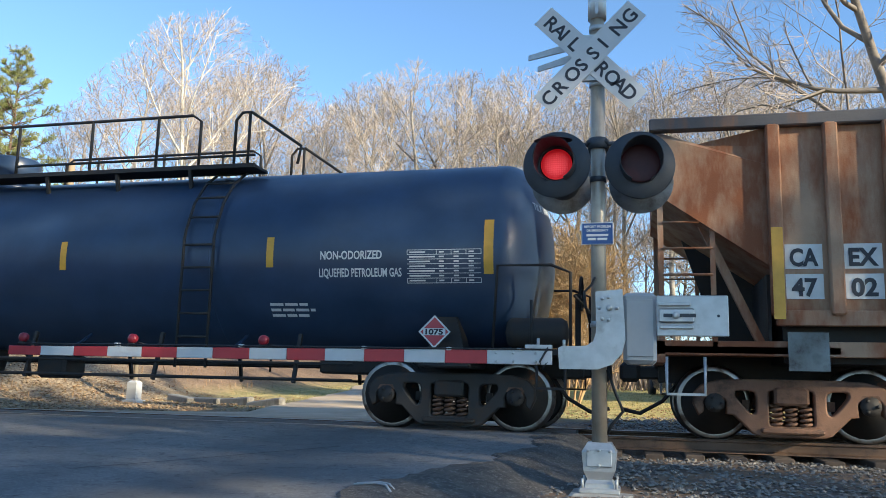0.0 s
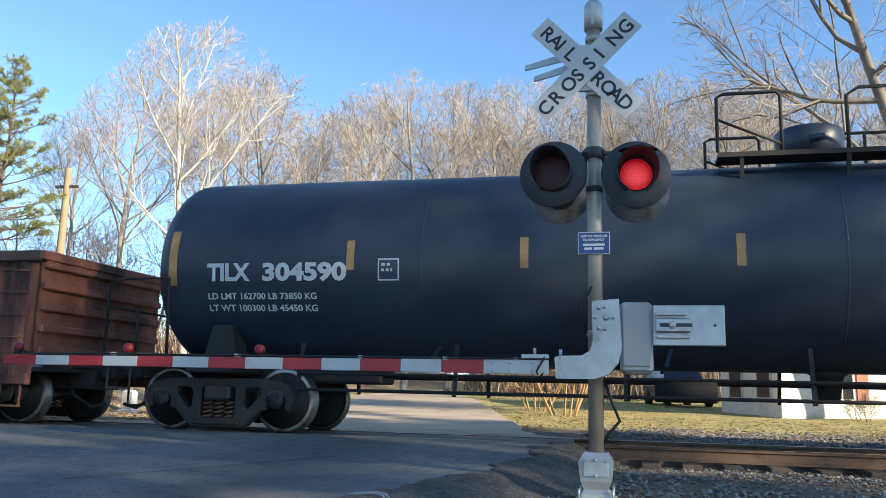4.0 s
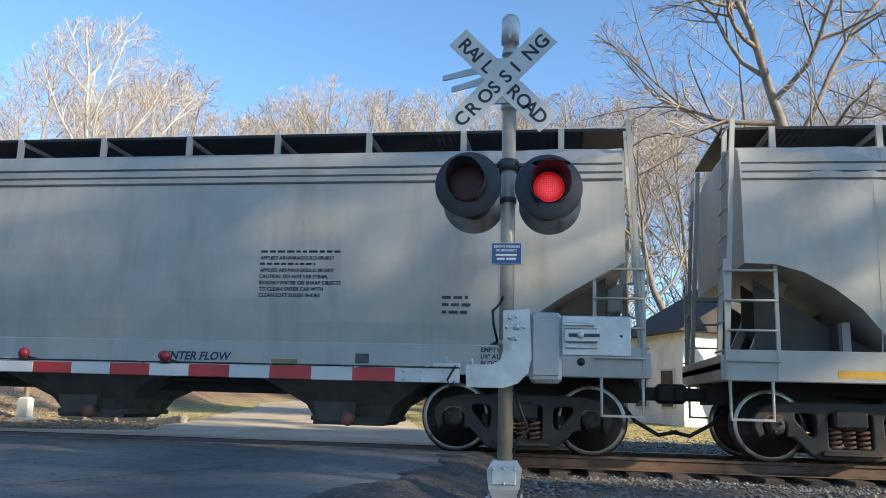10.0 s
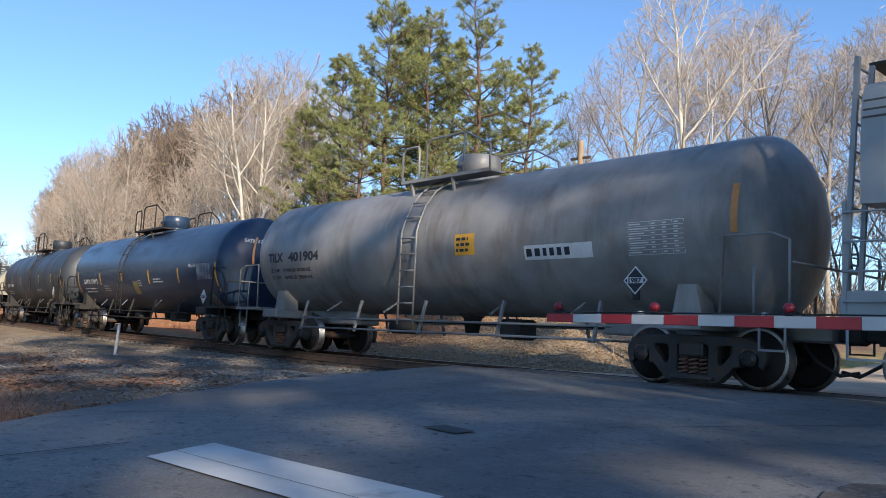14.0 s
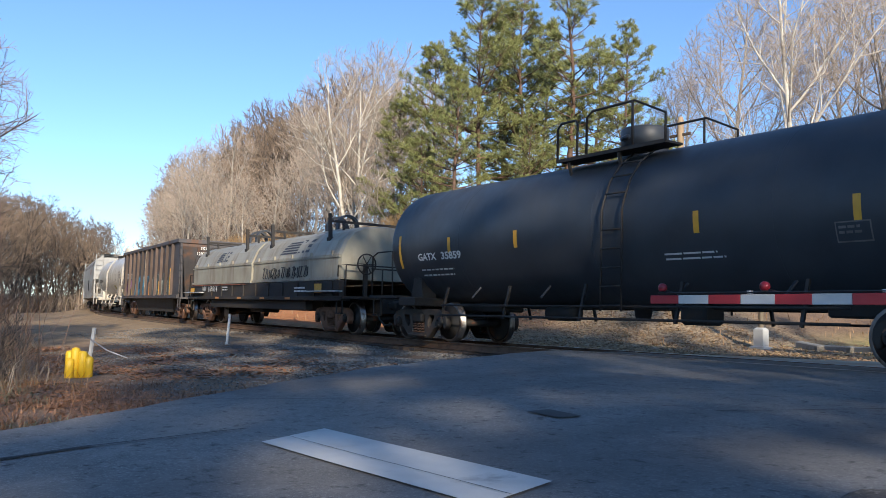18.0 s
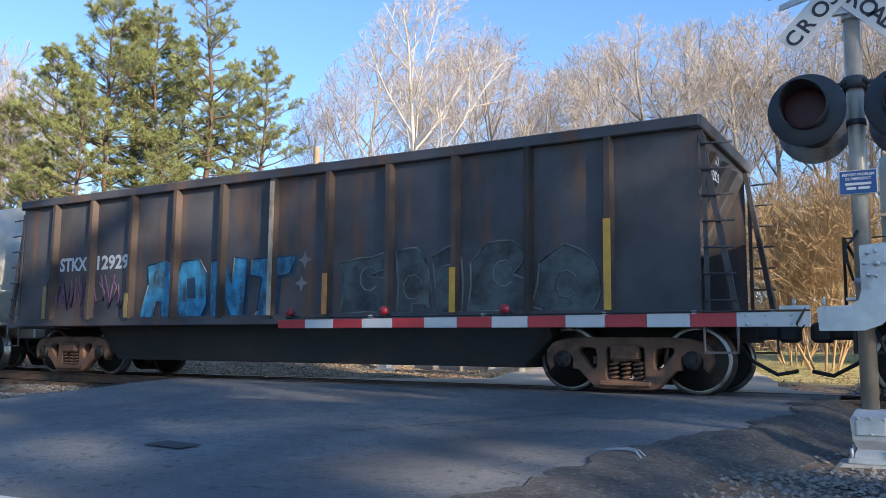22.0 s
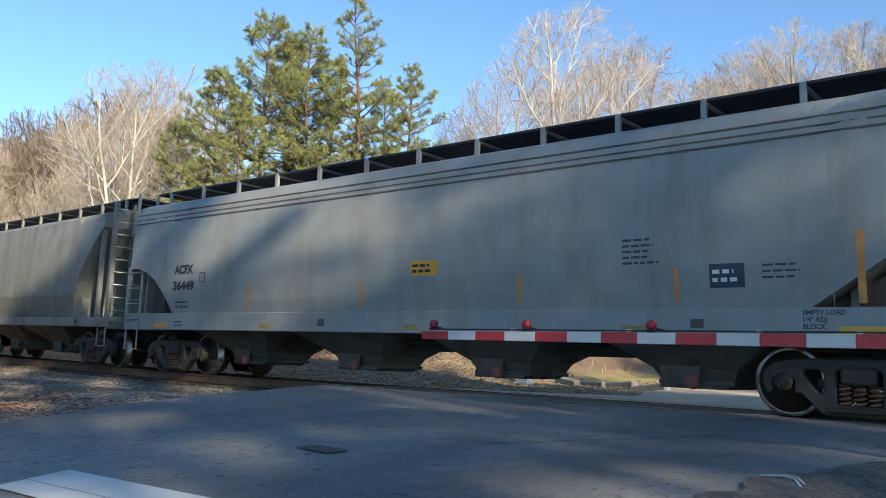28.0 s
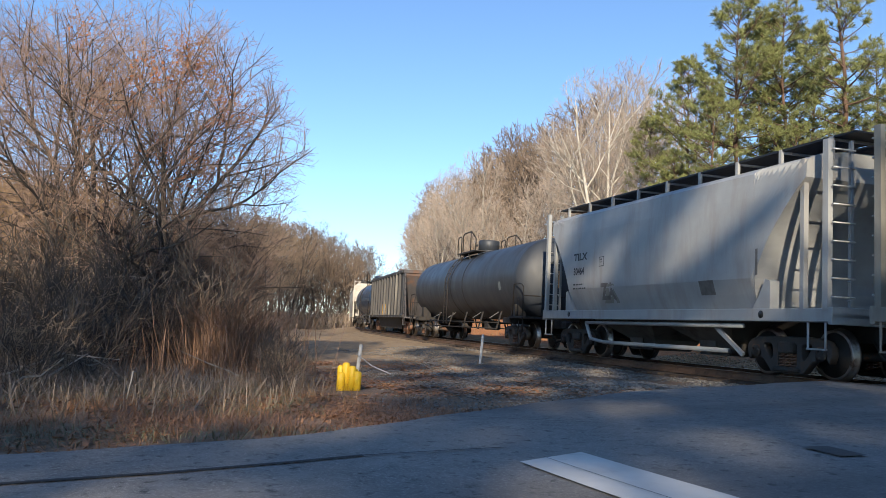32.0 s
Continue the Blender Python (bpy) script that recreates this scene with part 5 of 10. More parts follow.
def rib_wall(car, x0, x1, z0, z1, y, ribs, paint, rib_mat=None, top_w=0.16, taper=True, rib_w=0.16, proud=0.10, chord=None):
    """Sheet side with posts and a top chord."""
    for sy in (-1, 1):
        m = Mesh()
        m.box(x0, x1, min(sy * (y - 0.03), sy * y), max(sy * (y - 0.03), sy * y), z0, z1)
        part("side_sheet", m, paint, car)
        m = Mesh()
        m.box(x0 - 0.05, x1 + 0.05, min(sy * (y - 0.06), sy * (y + 0.1)), max(sy * (y - 0.06), sy * (y + 0.1)), z1 - top_w, z1, 0.015)
        part("top_chord", m, chord or paint, car)
        m = Mesh()
        m.box(x0, x1, min(sy * (y - 0.04), sy * (y + 0.06)), max(sy * (y - 0.04), sy * (y + 0.06)), z0 - 0.02, z0 + 0.14, 0.01)
        part("bottom_chord", m, paint, car)
        for x in ribs:
            m = Mesh()
            w = rib_w / 2
            m.loft([[(x - w, sy * y, z), (x - w * 0.6, sy * (y + d), z), (x + w * 0.6, sy * (y + d), z), (x + w, sy * y, z)] for z, d in ((z0 + 0.1, proud), (z1 - top_w, proud * (0.7 if taper else 1)))], True, True)
            part("side_post", m, rib_mat or paint, car)


gon_chord = surface("gondola_top_chord_brown_black", (0.055, 0.035, 0.028), 0.7, var=0.35, scale=2, dirt=(0.12, 0.055, 0.035), dirt_scale=1.5, dirt_lo=0.55, dirt_hi=0.75, bump=0.3)


def gondola_car(place, half):
    car = thing("gondola_car", "long rusty red-brown steel gondola car with ribbed sides", "railway gondola", "cars of the freight train")
    length = 2 * half + 4.1
    e = length / 2 - 0.42
    rib_wall(car, -e, e, 0.62, 2.58, 1.50, [-9.57 + 0.87 * i for i in range(23)], gon_rust, gon_rib, proud=0.10, rib_w=0.13, chord=gon_chord)
    for sgn in (-1, 1):
        m = Mesh()
        a, b = sorted((sgn * e, sgn * (e - 0.04)))
        m.box(a, b, -1.5, 1.5, 0.9, 2.58)
        for i in range(5):
            z = 1.05 + i * 0.32
            a, b = sorted((sgn * e, sgn * (e + 0.09)))
            m.box(a, b, -1.46, 1.46, z, z + 0.12, 0.02)
        a, b = sorted((sgn * (e - 0.06), sgn * (e + 0.12)))
        m.box(a, b, -1.58, 1.58, 2.44, 2.58, 0.015)
        part("end_sheet", m, gon_rust, car)
        for sy in (-1, 1):
            for i in range(5):
                m = Mesh()
                z = 0.95 + i * 0.33
                m.tube([(sgn * (e - 0.12), sy * 1.56, z), (sgn * (e - 0.12), sy * 1.63, z), (sgn * (e - 0.55), sy * 1.63, z), (sgn * (e - 0.55), sy * 1.56, z)], 0.014, 5)
                part("grab_iron", m, gon_rust, car)
            stirrup(car, sgn * (e - 0.3), sy * 1.52, 0.65, gon_rust, 0.36, 0.36)
    m = Mesh()
    m.box(-e, e, -1.46, 1.46, 0.80, 0.86)
    m.box(-e - 0.2, e + 0.2, -0.3, 0.3, 0.55, 0.82)
    for i in range(9):
        x = -e + 2.0 + (2 * e - 4.0) * i / 8
        m.box(x - 0.08, x + 0.08, -1.45, 1.45, 0.55, 0.82)
    m.box(-1.2, -0.5, -1.0, -0.4, 0.35, 0.7, 0.05)
    m.lathe([(-0.5, 0.02), (-0.5, 0.2), (0.5, 0.2), (0.5, 0.02)], origin=(1.4, -0.7, 0.5), axis="x", n=14)
    m.tube([(-4, -1.2, 0.62), (-2.4, -1.2, 0.48), (2.4, -1.2, 0.48), (4, -1.2, 0.62)], 0.025, 5)
    part("underframe", m, under_black, car)
    d = lambda z: 1.50
    lettering(car, "NS", -7.76, 1.95, 0.30, paint_faded, d, 0.004, width=0.48)
    lettering(car, "152 968", -7.76, 1.46, 0.30, paint_faded, d, 0.004, width=1.65)
    panel(car, 7.32, 7.80, 1.36, 1.74, paint_white, d, "stencil_box", "white outlined stencil box", 0.003)
    panel(car, 7.345, 7.55, 1.39, 1.71, gon_rust, d, "stencil_box", out=0.006)
    panel(car, 7.575, 7.775, 1.39, 1.71, gon_rust, d, "stencil_box", out=0.006)
    bars(car, 7.5, 7.66, 0.92, 1.22, 4, paint_pale, d, fill=0.4)
    panel(car, 8.36, 8.78, 0.97, 1.12, paint_yellow, lambda z: 1.562, "reflective_tape", "yellow reflective tape patch")
    panel(car, -9.02, -8.56, 0.86, 1.08, paint_yellow, lambda z: 1.502, "reflective_tape", "yellow reflective tape patch")
    panel(car, -0.2, 0.3, 0.86, 0.98, paint_olive, lambda z: 1.502, "reflective_tape", "yellow reflective tape patch")
    running_gear(car, place, half, length)
    return car


def tub_gondola(place, half, label, sheet=None, post=None, plain=False):
    car = thing("tub_gondola_car", label, "railway gondola", "cars of the freight train")
    length = 2 * half + 4.1
    e = length / 2 - 0.92
    ribs = [-0.03 + 1.165 * i for i in range(-5, 6)]
    rib_wall(car, -e, e, 0.97, 3.56, 1.52, ribs, sheet or gon_dark, post or gon_post, proud=0.12, rib_w=0.13, taper=False)
    if not plain:
        m = Mesh()
        m.box(-0.075, 0.015, -1.648, -1.64, 1.1, 3.35)
        part("post_paint", m, post_pale, car, "pale weathered paint on a post")
    for x, zz, mm in ((-0.03, 1.75, paint_yellow), (1.13, 1.75, paint_yellow)) if plain else ((-6.0, 1.75, paint_olive), (-3.55, 1.55, paint_olive), (1.13, 1.75, paint_orange), (3.46, 1.75, paint_yellow), (5.79, 2.3, paint_yellow)):
        m = Mesh()
        m.box(x - 0.05, x + 0.05, -1.648, -1.64, 1.1, zz)
        part("yellow_post_tape", m, mm, car, "yellow reflective post cover")
    for sgn in (-1, 1):
        m = Mesh()
        # sloping end sheet under an upright top
        m.add([(sgn * e, -1.5, 3.5), (sgn * e, 1.5, 3.5), (sgn * e, 1.5, 3.25), (sgn * e, -1.5, 3.25), (sgn * (e - 1.15), 1.5, 1.0), (sgn * (e - 1.15), -1.5, 1.0)], [(0, 1, 2, 3), (3, 2, 4, 5)])
        a, b = sorted((sgn * (e - 0.08), sgn * (e + 0.08)))
        m.box(a, b, -1.6, 1.6, 3.38, 3.56, 0.015)
        for y in (-0.7, 0.0, 0.7):
            m.beam((sgn * (e + 0.03), y, 3.25), (sgn * (e - 1.1), y, 1.0), 0.12, 0.1)
        part("end_sheet", m, gon_dark, car)
        for sy in (-1, 1):
            m = Mesh()
            xo = sgn * (length / 2 - 0.5)
            m.beam((xo, sy * 1.45, 0.95), (sgn * (e + 0.02), sy * 1.48, 3.4), 0.07, 0.07)
            m.beam((xo - sgn * 0.35, sy * 1.5, 0.95), (xo - sgn * 0.35, sy * 1.5, 3.3), 0.05, 0.05)
            for i in range(7):
                z = 1.2 + 0.33 * i
                m.tube([(xo, sy * 1.5, z), (xo - sgn * 0.38, sy * 1.55, z)], 0.015, 5)
            part("corner_ladder", m, gon_dark, car)
            stirrup(car, xo - sgn * 0.2, sy * 1.5, 0.98, gon_dark, 0.4, 0.42)
        m = Mesh()
        xo = sgn * (length / 2 - 0.45)
        a, b = sorted((xo, xo - sgn * 1.6))
        m.box(a, b, -1.5, 1.5, 0.92, 1.0)
        part("end_platform", m, gon_dark, car)
    m = Mesh()
    rings = [[(x, -1.25, 0.95), (x, 1.25, 0.95), (x, 1.1, zb), (x, -1.1, zb)] for x, zb in ((-half + 1.05, 0.75), (-half + 1.5, 0.32), (half - 1.5, 0.32), (half - 1.05, 0.75))]
    m.loft(rings, True, True)
    m.box(-length / 2 + 0.5, length / 2 - 0.5, -0.3, 0.3, 0.7, 0.95)
    part("belly_tub", m, under_black, car)
    m = Mesh()
    m.box(-e, e, -1.5, 1.5, 0.95, 1.0)
    part("floor_plate", m, gon_dark, car)
    running_gear(car, place, half, length, True)
    return car, (lambda z: 1.52)


def coil_car(place, half):
    car = thing("coil_car", "steel coil car with two grey rounded hoods on black frame", "railway coil car", "cars of the freight train")
    length = 2 * half + 4.1
    e = length / 2 - 0.75
    sec = [(1.42, 1.52), (1.42, 2.22), (1.38, 2.30), (1.36, 2.34), (1.25, 2.62), (1.02, 2.88), (0.7, 3.02), (0.0, 3.08)]
    dep = side_depth(sec)
    for sgn in (-1, 1):
        m = Mesh()
        a, b = (0.20, e - 0.15) if sgn > 0 else (-e + 0.15, 0.0)
        full = [(-w, z) for w, z in sec] + [(w, z) for w, z in sec[::-1][1:]]
        if sgn > 0:
            sizes = [(a, 1.0), (b - 0.12, 1.0), (b, 0.965)]
        else:
            sizes = [(a, 0.965), (a + 0.12, 1.0), (b, 1.0)]
        m.loft([[(x, y * k, 1.5 + (z - 1.5) * k) for y, z in full] for x, k in sizes], True, True)
        hood = part("hood", m, coil_grey, car, "rounded grey sheet steel coil hood")
        m = Mesh()
        for sy in (-1, 1):
            m.box(a, b, min(sy * 1.40, sy * 1.45), max(sy * 1.40, sy * 1.45), 2.13, 2.17)
            m.box(a, b, min(sy * 1.40, sy * 1.46), max(sy * 1.40, sy * 1.46), 1.50, 1.58)
            for i in range(5):
                x = a + 0.5 + (b - a - 1.0) * i / 4
                m.beam((x, sy * 1.43, 2.2), (x, sy * 1.43, 2.32), 0.05, 0.05)
        part("hood_flange", m, coil_grey, hood)
        for x in (a + 1.05, b - 1.25):
            m = Mesh()
            for sy in (-1, 1):
                m.beam((x, sy * 1.16, 2.66), (x - 0.09, sy * 1.16, 3.46), 0.10, 0.07)
                m.box(x - 0.12, x + 0.12, sy * 1.16 - 0.07, sy * 1.16 + 0.07, 2.64, 2.76, 0.01)
            m.beam((x - 0.05, -1.16, 3.24), (x - 0.05, 1.16, 3.24), 0.07, 0.07)
            m.beam((x - 0.05, -0.75, 3.24), (x + 0.02, -0.75, 2.95), 0.06, 0.06)
            part("lifting_bracket", m, under_black, hood, "dark steel guide post and cross bar")
        c = (a + b) / 2 + 0.5
        for dx in (-0.36, 0.36):
            m = Mesh()
            arch = [(-0.38 * math.cos(k * math.pi / 10), 3.0 + 0.62 * math.sin(k * math.pi / 10) ** 0.55) for k in range(11)]
            m.loft([[(c + dx - 0.09, y, z), (c + dx + 0.09, y, z), (c + dx + 0.09, y * 0.84, z - 0.06), (c + dx - 0.09, y * 0.84, z - 0.06)] for y, z in arch], True, True)
            part("lifting_saddle", m, slate_black, hood, "arched grey steel lifting lug")
        m = Mesh()
        m.box(c - 1.1, c + 1.0, -0.45, 0.45, 2.98, 3.12, 0.03)
        part("saddle_plate", m, coil_grey, hood)
    m = Mesh()
    for sy in (-1, 1):
        m.box(-e + 0.1, e - 0.1, min(sy * 1.28, sy * 1.46), max(sy * 1.28, sy * 1.46), 1.02, 1.48, 0.01)
        m.box(-e - 0.1, e + 0.1, min(sy * 1.2, sy * 1.52), max(sy * 1.2, sy * 1.52), 0.92, 1.04, 0.01)
        for i in range(12):
            x = -e + 0.5 + (2 * e - 1.0) * i / 11
            m.box(x - 0.05, x + 0.05, min(sy * 1.4, sy * 1.5), max(sy * 1.4, sy * 1.5), 1.04, 1.46)
    m.box(-e, e, -1.3, 1.3, 0.98, 1.06)
    m.box(-length / 2 + 0.5, length / 2 - 0.5, -0.32, 0.32, 0.6, 1.0)
    m.box(-1.2, 0.2, -1.0, -0.4, 0.5, 0.9, 0.04)
    part("frame", m, under_black, car)
    for sy in (-1, 1):
        m = Mesh()
        m.box(-half + 1.25, half - 1.25, min(sy * 1.12, sy * 1.36), max(sy * 1.12, sy * 1.36), 0.62, 0.92, 0.02)
        part("lower_sill", m, under_black, car)
        for sgn in (-1, 1):
            m = Mesh()
            p0, p1 = sorted((sgn * 7.45, sgn * 5.15))
            m.box(p0, p1, min(sy * 1.50, sy * 1.68), max(sy * 1.50, sy * 1.68), 1.16, 1.195, 0.005)
            part("step_board", m, galv, car, "grey steel step board")
    m = Mesh()
    m.box(-e + 0.3, -e + 6.9, -1.512, -1.508, 1.44, 1.475)
    part("rust_band", m, gon_rust, car, "rusty strip below the hood")
    for x in (-3.6, -1.1, 1.2, 3.4):
        panel(car, x, x + 0.42, 0.94, 1.01, paint_orange, lambda z: 1.523, "reflective_tape", "faded orange tape strip", 0.003)
    for sgn in (-1, 1):
        m = Mesh()
        x = sgn * (length / 2 - 0.5)
        a, b = sorted((x, x - sgn * 1.0))
        m.box(a, b, -1.5, 1.5, 0.98, 1.04)
        for sy in (-1, 1):
            m.tube([(x, sy * 1.42, 1.04), (x, sy * 1.42, 1.9), (x - sgn * 0.5, sy * 1.42, 1.9), (x - sgn * 0.5, sy * 1.42, 1.04)], 0.02, 5)
        m.tube([(x, -1.42, 1.9), (x, 1.42, 1.9)], 0.02, 5)
        part("end_platform", m, under_black, car)
        for sy in (-1, 1):
            stirrup(car, x - sgn * 0.25, sy * 1.46, 1.0, under_black)
    m = Mesh()
    bx = length / 2 - 0.6
    m.tube([(bx, -0.75 + 0.28 * math.cos(k * math.pi / 8), 1.95 + 0.28 * math.sin(k * math.pi / 8)) for k in range(17)], 0.022, 5)
    for k in range(6):
        m.tube([(bx, -0.75, 1.95), (bx, -0.75 + 0.28 * math.cos(k * 1.047), 1.95 + 0.28 * math.sin(k * 1.047))], 0.014, 4)
    m.beam((bx - 0.06, -0.75, 1.0), (bx - 0.06, -0.75, 1.95), 0.1, 0.1)
    part("brake_wheel", m, under_black, car)
    d = lambda z: 1.462
    lettering(car, "NW", -5.32, 1.225, 0.30, paint_white, lambda z: 1.505, 0.003, width=0.46)
    lettering(car, "169614", -4.55, 1.215, 0.30, paint_white, lambda z: 1.505, 0.003, width=1.08)
    bars(car, -2.85, -2.05, 1.22, 1.42, 2, paint_white, lambda z: 1.505, fill=0.36, words=2)
    panel(car, 5.6, 6.1, 1.14, 1.4, paint_yellow, lambda z: 1.51, "reflective_tape", "yellow reflective tape patch")
    panel(car, -7.0, -6.45, 1.14, 1.36, paint_yellow, lambda z: 1.51, "reflective_tape", "yellow reflective tape patch")
    # emblem on each hood: bars beside slanted blocks in black
    def block(pts):
        part("emblem_bar", Mesh().add([(px_, -(dep(pz) + 0.009), pz) for px_, pz in pts], [tuple(range(len(pts)))]), paint_black, car, "black bar of a railway emblem")
    for x, wide, z0, high in ((-4.12, 0.62, 2.33, 0.40), (2.43, 1.36, 2.36, 0.42)):
        k = wide / 0.62
        for i in range(5):
            z, zz = z0 + high * i / 5, z0 + high * (i + 0.6) / 5
            block([(x + 0.045 * k * i, z), (x + wide + 0.02 * i, z), (x + wide + 0.02 * i + 0.02, zz), (x + 0.045 * k * i + 0.03 * k, zz)])
        zt = z0 + high
        block([(x + wide + 0.06, z0), (x + wide + 0.15 * k ** 0.5, z0), (x + wide + 0.29 * k ** 0.5, zt), (x + wide + 0.14, zt)])
        block([(x + wide + 0.20 * k ** 0.5, zt - 0.08), (x + wide + 0.29 * k ** 0.5, zt - 0.02), (x + wide + 0.38 * k ** 0.5, z0), (x + wide + 0.27 * k ** 0.5, z0)])
        for j in range(3):
            z = z0 + high * j / 2.6
            block([(x + wide + (0.44 + 0.03 * j) * k ** 0.5, z), (x + wide + (0.62 + 0.03 * j) * k ** 0.5, z), (x + wide + (0.65 + 0.03 * j) * k ** 0.5, z + high * 0.2), (x + wide + (0.47 + 0.03 * j) * k ** 0.5, z + high * 0.2)])
    # scrawl along the hood's lower side
    rng = random.Random(5)
    m = Mesh()
    for k in range(17):
        x = 1.12 + 0.225 * k + (0.07 if k % 4 == 3 else 0.0)
        shape = (((0, 1), (0.7, 1.1), (0.1, 0), (0.8, 0)), ((0, 1), (0.1, 0.2), (0.4, 0), (0.75, 0.2), (0.75, 1)), ((0.05, 0), (0, 1), (0.6, 0.9), (0.1, 0.5), (0.7, 0.3), (0.1, 0)))[(0, 0, 1, 2, 0, 2, 1)[k % 7]]
        m = Mesh()
        m.tube([(x + 0.19 * a + 0.04 * b + rng.uniform(-0.02, 0.02), -1.426, 1.62 + 0.30 * b + rng.uniform(-0.03, 0.03)) for a, b in shape], 0.019, 4)
        part("scrawl_stroke", m, paint_black, car, "black hand-sprayed stroke")
    bars(car, 4.1, 5.2, 1.14, 1.34, 2, paint_white, lambda z: 1.505)
    running_gear(car, place, half, length, True)
    return car


def rusty_hopper(place, half):
    car = thing("open_hopper_car", "tall tan hopper car streaked with rust", "railway hopper car", "cars of the freight train")
    length = 2 * half + 4.1
    e = length / 2 - 0.45
    sec = [(1.50, 1.45), (1.55, 1.6), (1.55, 3.86), (1.50, 3.9), (1.46, 3.9), (1.4, 3.6), (0.0, 3.6)]
    st = [(-e, 3.05), (-e + 1.45, 2.03), (-e + 1.5, 1.45), (e - 1.5, 1.45), (e - 1.45, 2.03), (e, 3.05)]
    part("body", hollow_body(sec, st), hop_rust, car)
    for sy in (-1, 1):
        m = Mesh()
        m.box(-e - 0.04, e + 0.04, min(sy * 1.5, sy * 1.66), max(sy * 1.5, sy * 1.66), 3.82, 3.98, 0.015)
        part("top_chord", m, gon_dark, car)
        m = Mesh()
        m.box(-e + 1.4, e - 1.4, min(sy * 1.48, sy * 1.62), max(sy * 1.48, sy * 1.62), 1.38, 1.56, 0.01)
        m.box(-e, e, min(sy * 1.36, sy * 1.5), max(sy * 1.36, sy * 1.5), 1.02, 1.20, 0.01)
        part("side_sill", m, hop_rust, car)
        k = -e + 1.42
        while k < e - 1.4:
            m = Mesh()
            m.box(k - 0.08, k + 0.08, min(sy * 1.54, sy * 1.68), max(sy * 1.54, sy * 1.68), 1.5, 3.84, 0.02)
            part("side_post", m, hop_rust, car)
            k += 0.655
    for sgn in (-1, 1):
        x = sgn * (length / 2 - 0.45)
        m = Mesh()
        a, b = sorted((x, x - sgn * 2.1))
        m.box(a, b, -1.5, 1.5, 1.05, 1.13)
        m.box(min(x, x - sgn * 0.12), max(x, x - sgn * 0.12), -1.5, 1.5, 0.92, 1.2, 0.01)
        for sy in (-1, 1):
            m.beam((x - sgn * 0.08, sy * 1.45, 1.1), (x - sgn * 0.08, sy * 1.45, 3.5), 0.07, 0.07)
            m.beam((x - sgn * 0.7, sy * 1.47, 1.1), (x - sgn * 0.7, sy * 1.47, 2.7), 0.06, 0.06)
            for i in range(6):
                m.tube([(x - sgn * 0.1, sy * 1.5, 1.35 + 0.33 * i), (x - sgn * 0.7, sy * 1.5, 1.35 + 0.33 * i)], 0.016, 5)
            m.beam((x - sgn * 1.3, sy * 1.2, 1.1), (x - sgn * 0.5, sy * 1.2, 2.9), 0.1, 0.1)
        part("end_frame", m, hop_rust, car)
        for sy in (-1, 1):
            stirrup(car, x - sgn * 0.35, sy * 1.48, 1.0, galv, 0.45, 0.45)
    m = Mesh()
    m.box(-length / 2 + 0.5, length / 2 - 0.5, -0.3, 0.3, 0.7, 1.05)
    m.box(-e + 1.5, e - 1.5, -1.3, 1.3, 0.95, 1.45)
    part("centre_sill", m, under_black, car)
    for sgn in (-1, 1):
        m = Mesh()
        m.prism([(sgn * (e - 0.4), 2.7), (sgn * (e - 1.5), 1.95), (sgn * (e - 1.5), 1.13), (sgn * (e - 0.9), 1.13)], -0.02, 0.02)
        part("centre_web", m, under_black, car)
        m = Mesh()
        xa = sgn * (e - 1.35)
        m.box(xa - 0.02, xa + 0.02, -1.36, 1.36, 1.13, 2.02)
        part("bolster_web", m, under_black, car)
    for b in (-2.6, 0.0, 2.6):
        discharge_bay(car, b, 2.4, under_black, red=False)
    d = lambda z: 1.56
    for k, (a, b) in enumerate((("CA", "47"), ("EX", "02"))):
        x0 = -e + 1.54 + 0.655 * k
        m1 = panel(car, x0 - 0.02, x0 + 0.40, 2.06, 2.36, paint_white, lambda z: 1.552, "stencil_patch", "white painted patch")
        panel(car, x0 - 0.02, x0 + 0.40, 1.70, 2.00, paint_white, lambda z: 1.552, "stencil_patch", "white painted patch")
        lettering(car, a, x0 + 0.03, 2.10, 0.29, paint_black, d, 0.010, width=0.32)
        lettering(car, b, x0 + 0.04, 1.74, 0.29, paint_black, d, 0.010, width=0.29)
    m = Mesh()
    m.box(-e + 1.355, -e + 1.485, -1.69, -1.684, 1.45, 2.55)
    part("yellow_post_tape", m, paint_yellow, car, "yellow reflective post cover")
    panel(car, -e + 1.5, -e + 1.95, 0.85, 1.3, paint_pale, lambda z: 1.64, "repair_plate", "tan patched repair plate")
    running_gear(car, place, half, length, True)
    return car


# ---- the train, front to rear ----
rusty_hopper(8.5, 6.7)


def strip(lo, hi, xs, w=0.11):
    return [(x, lo, hi, w) for x in xs]


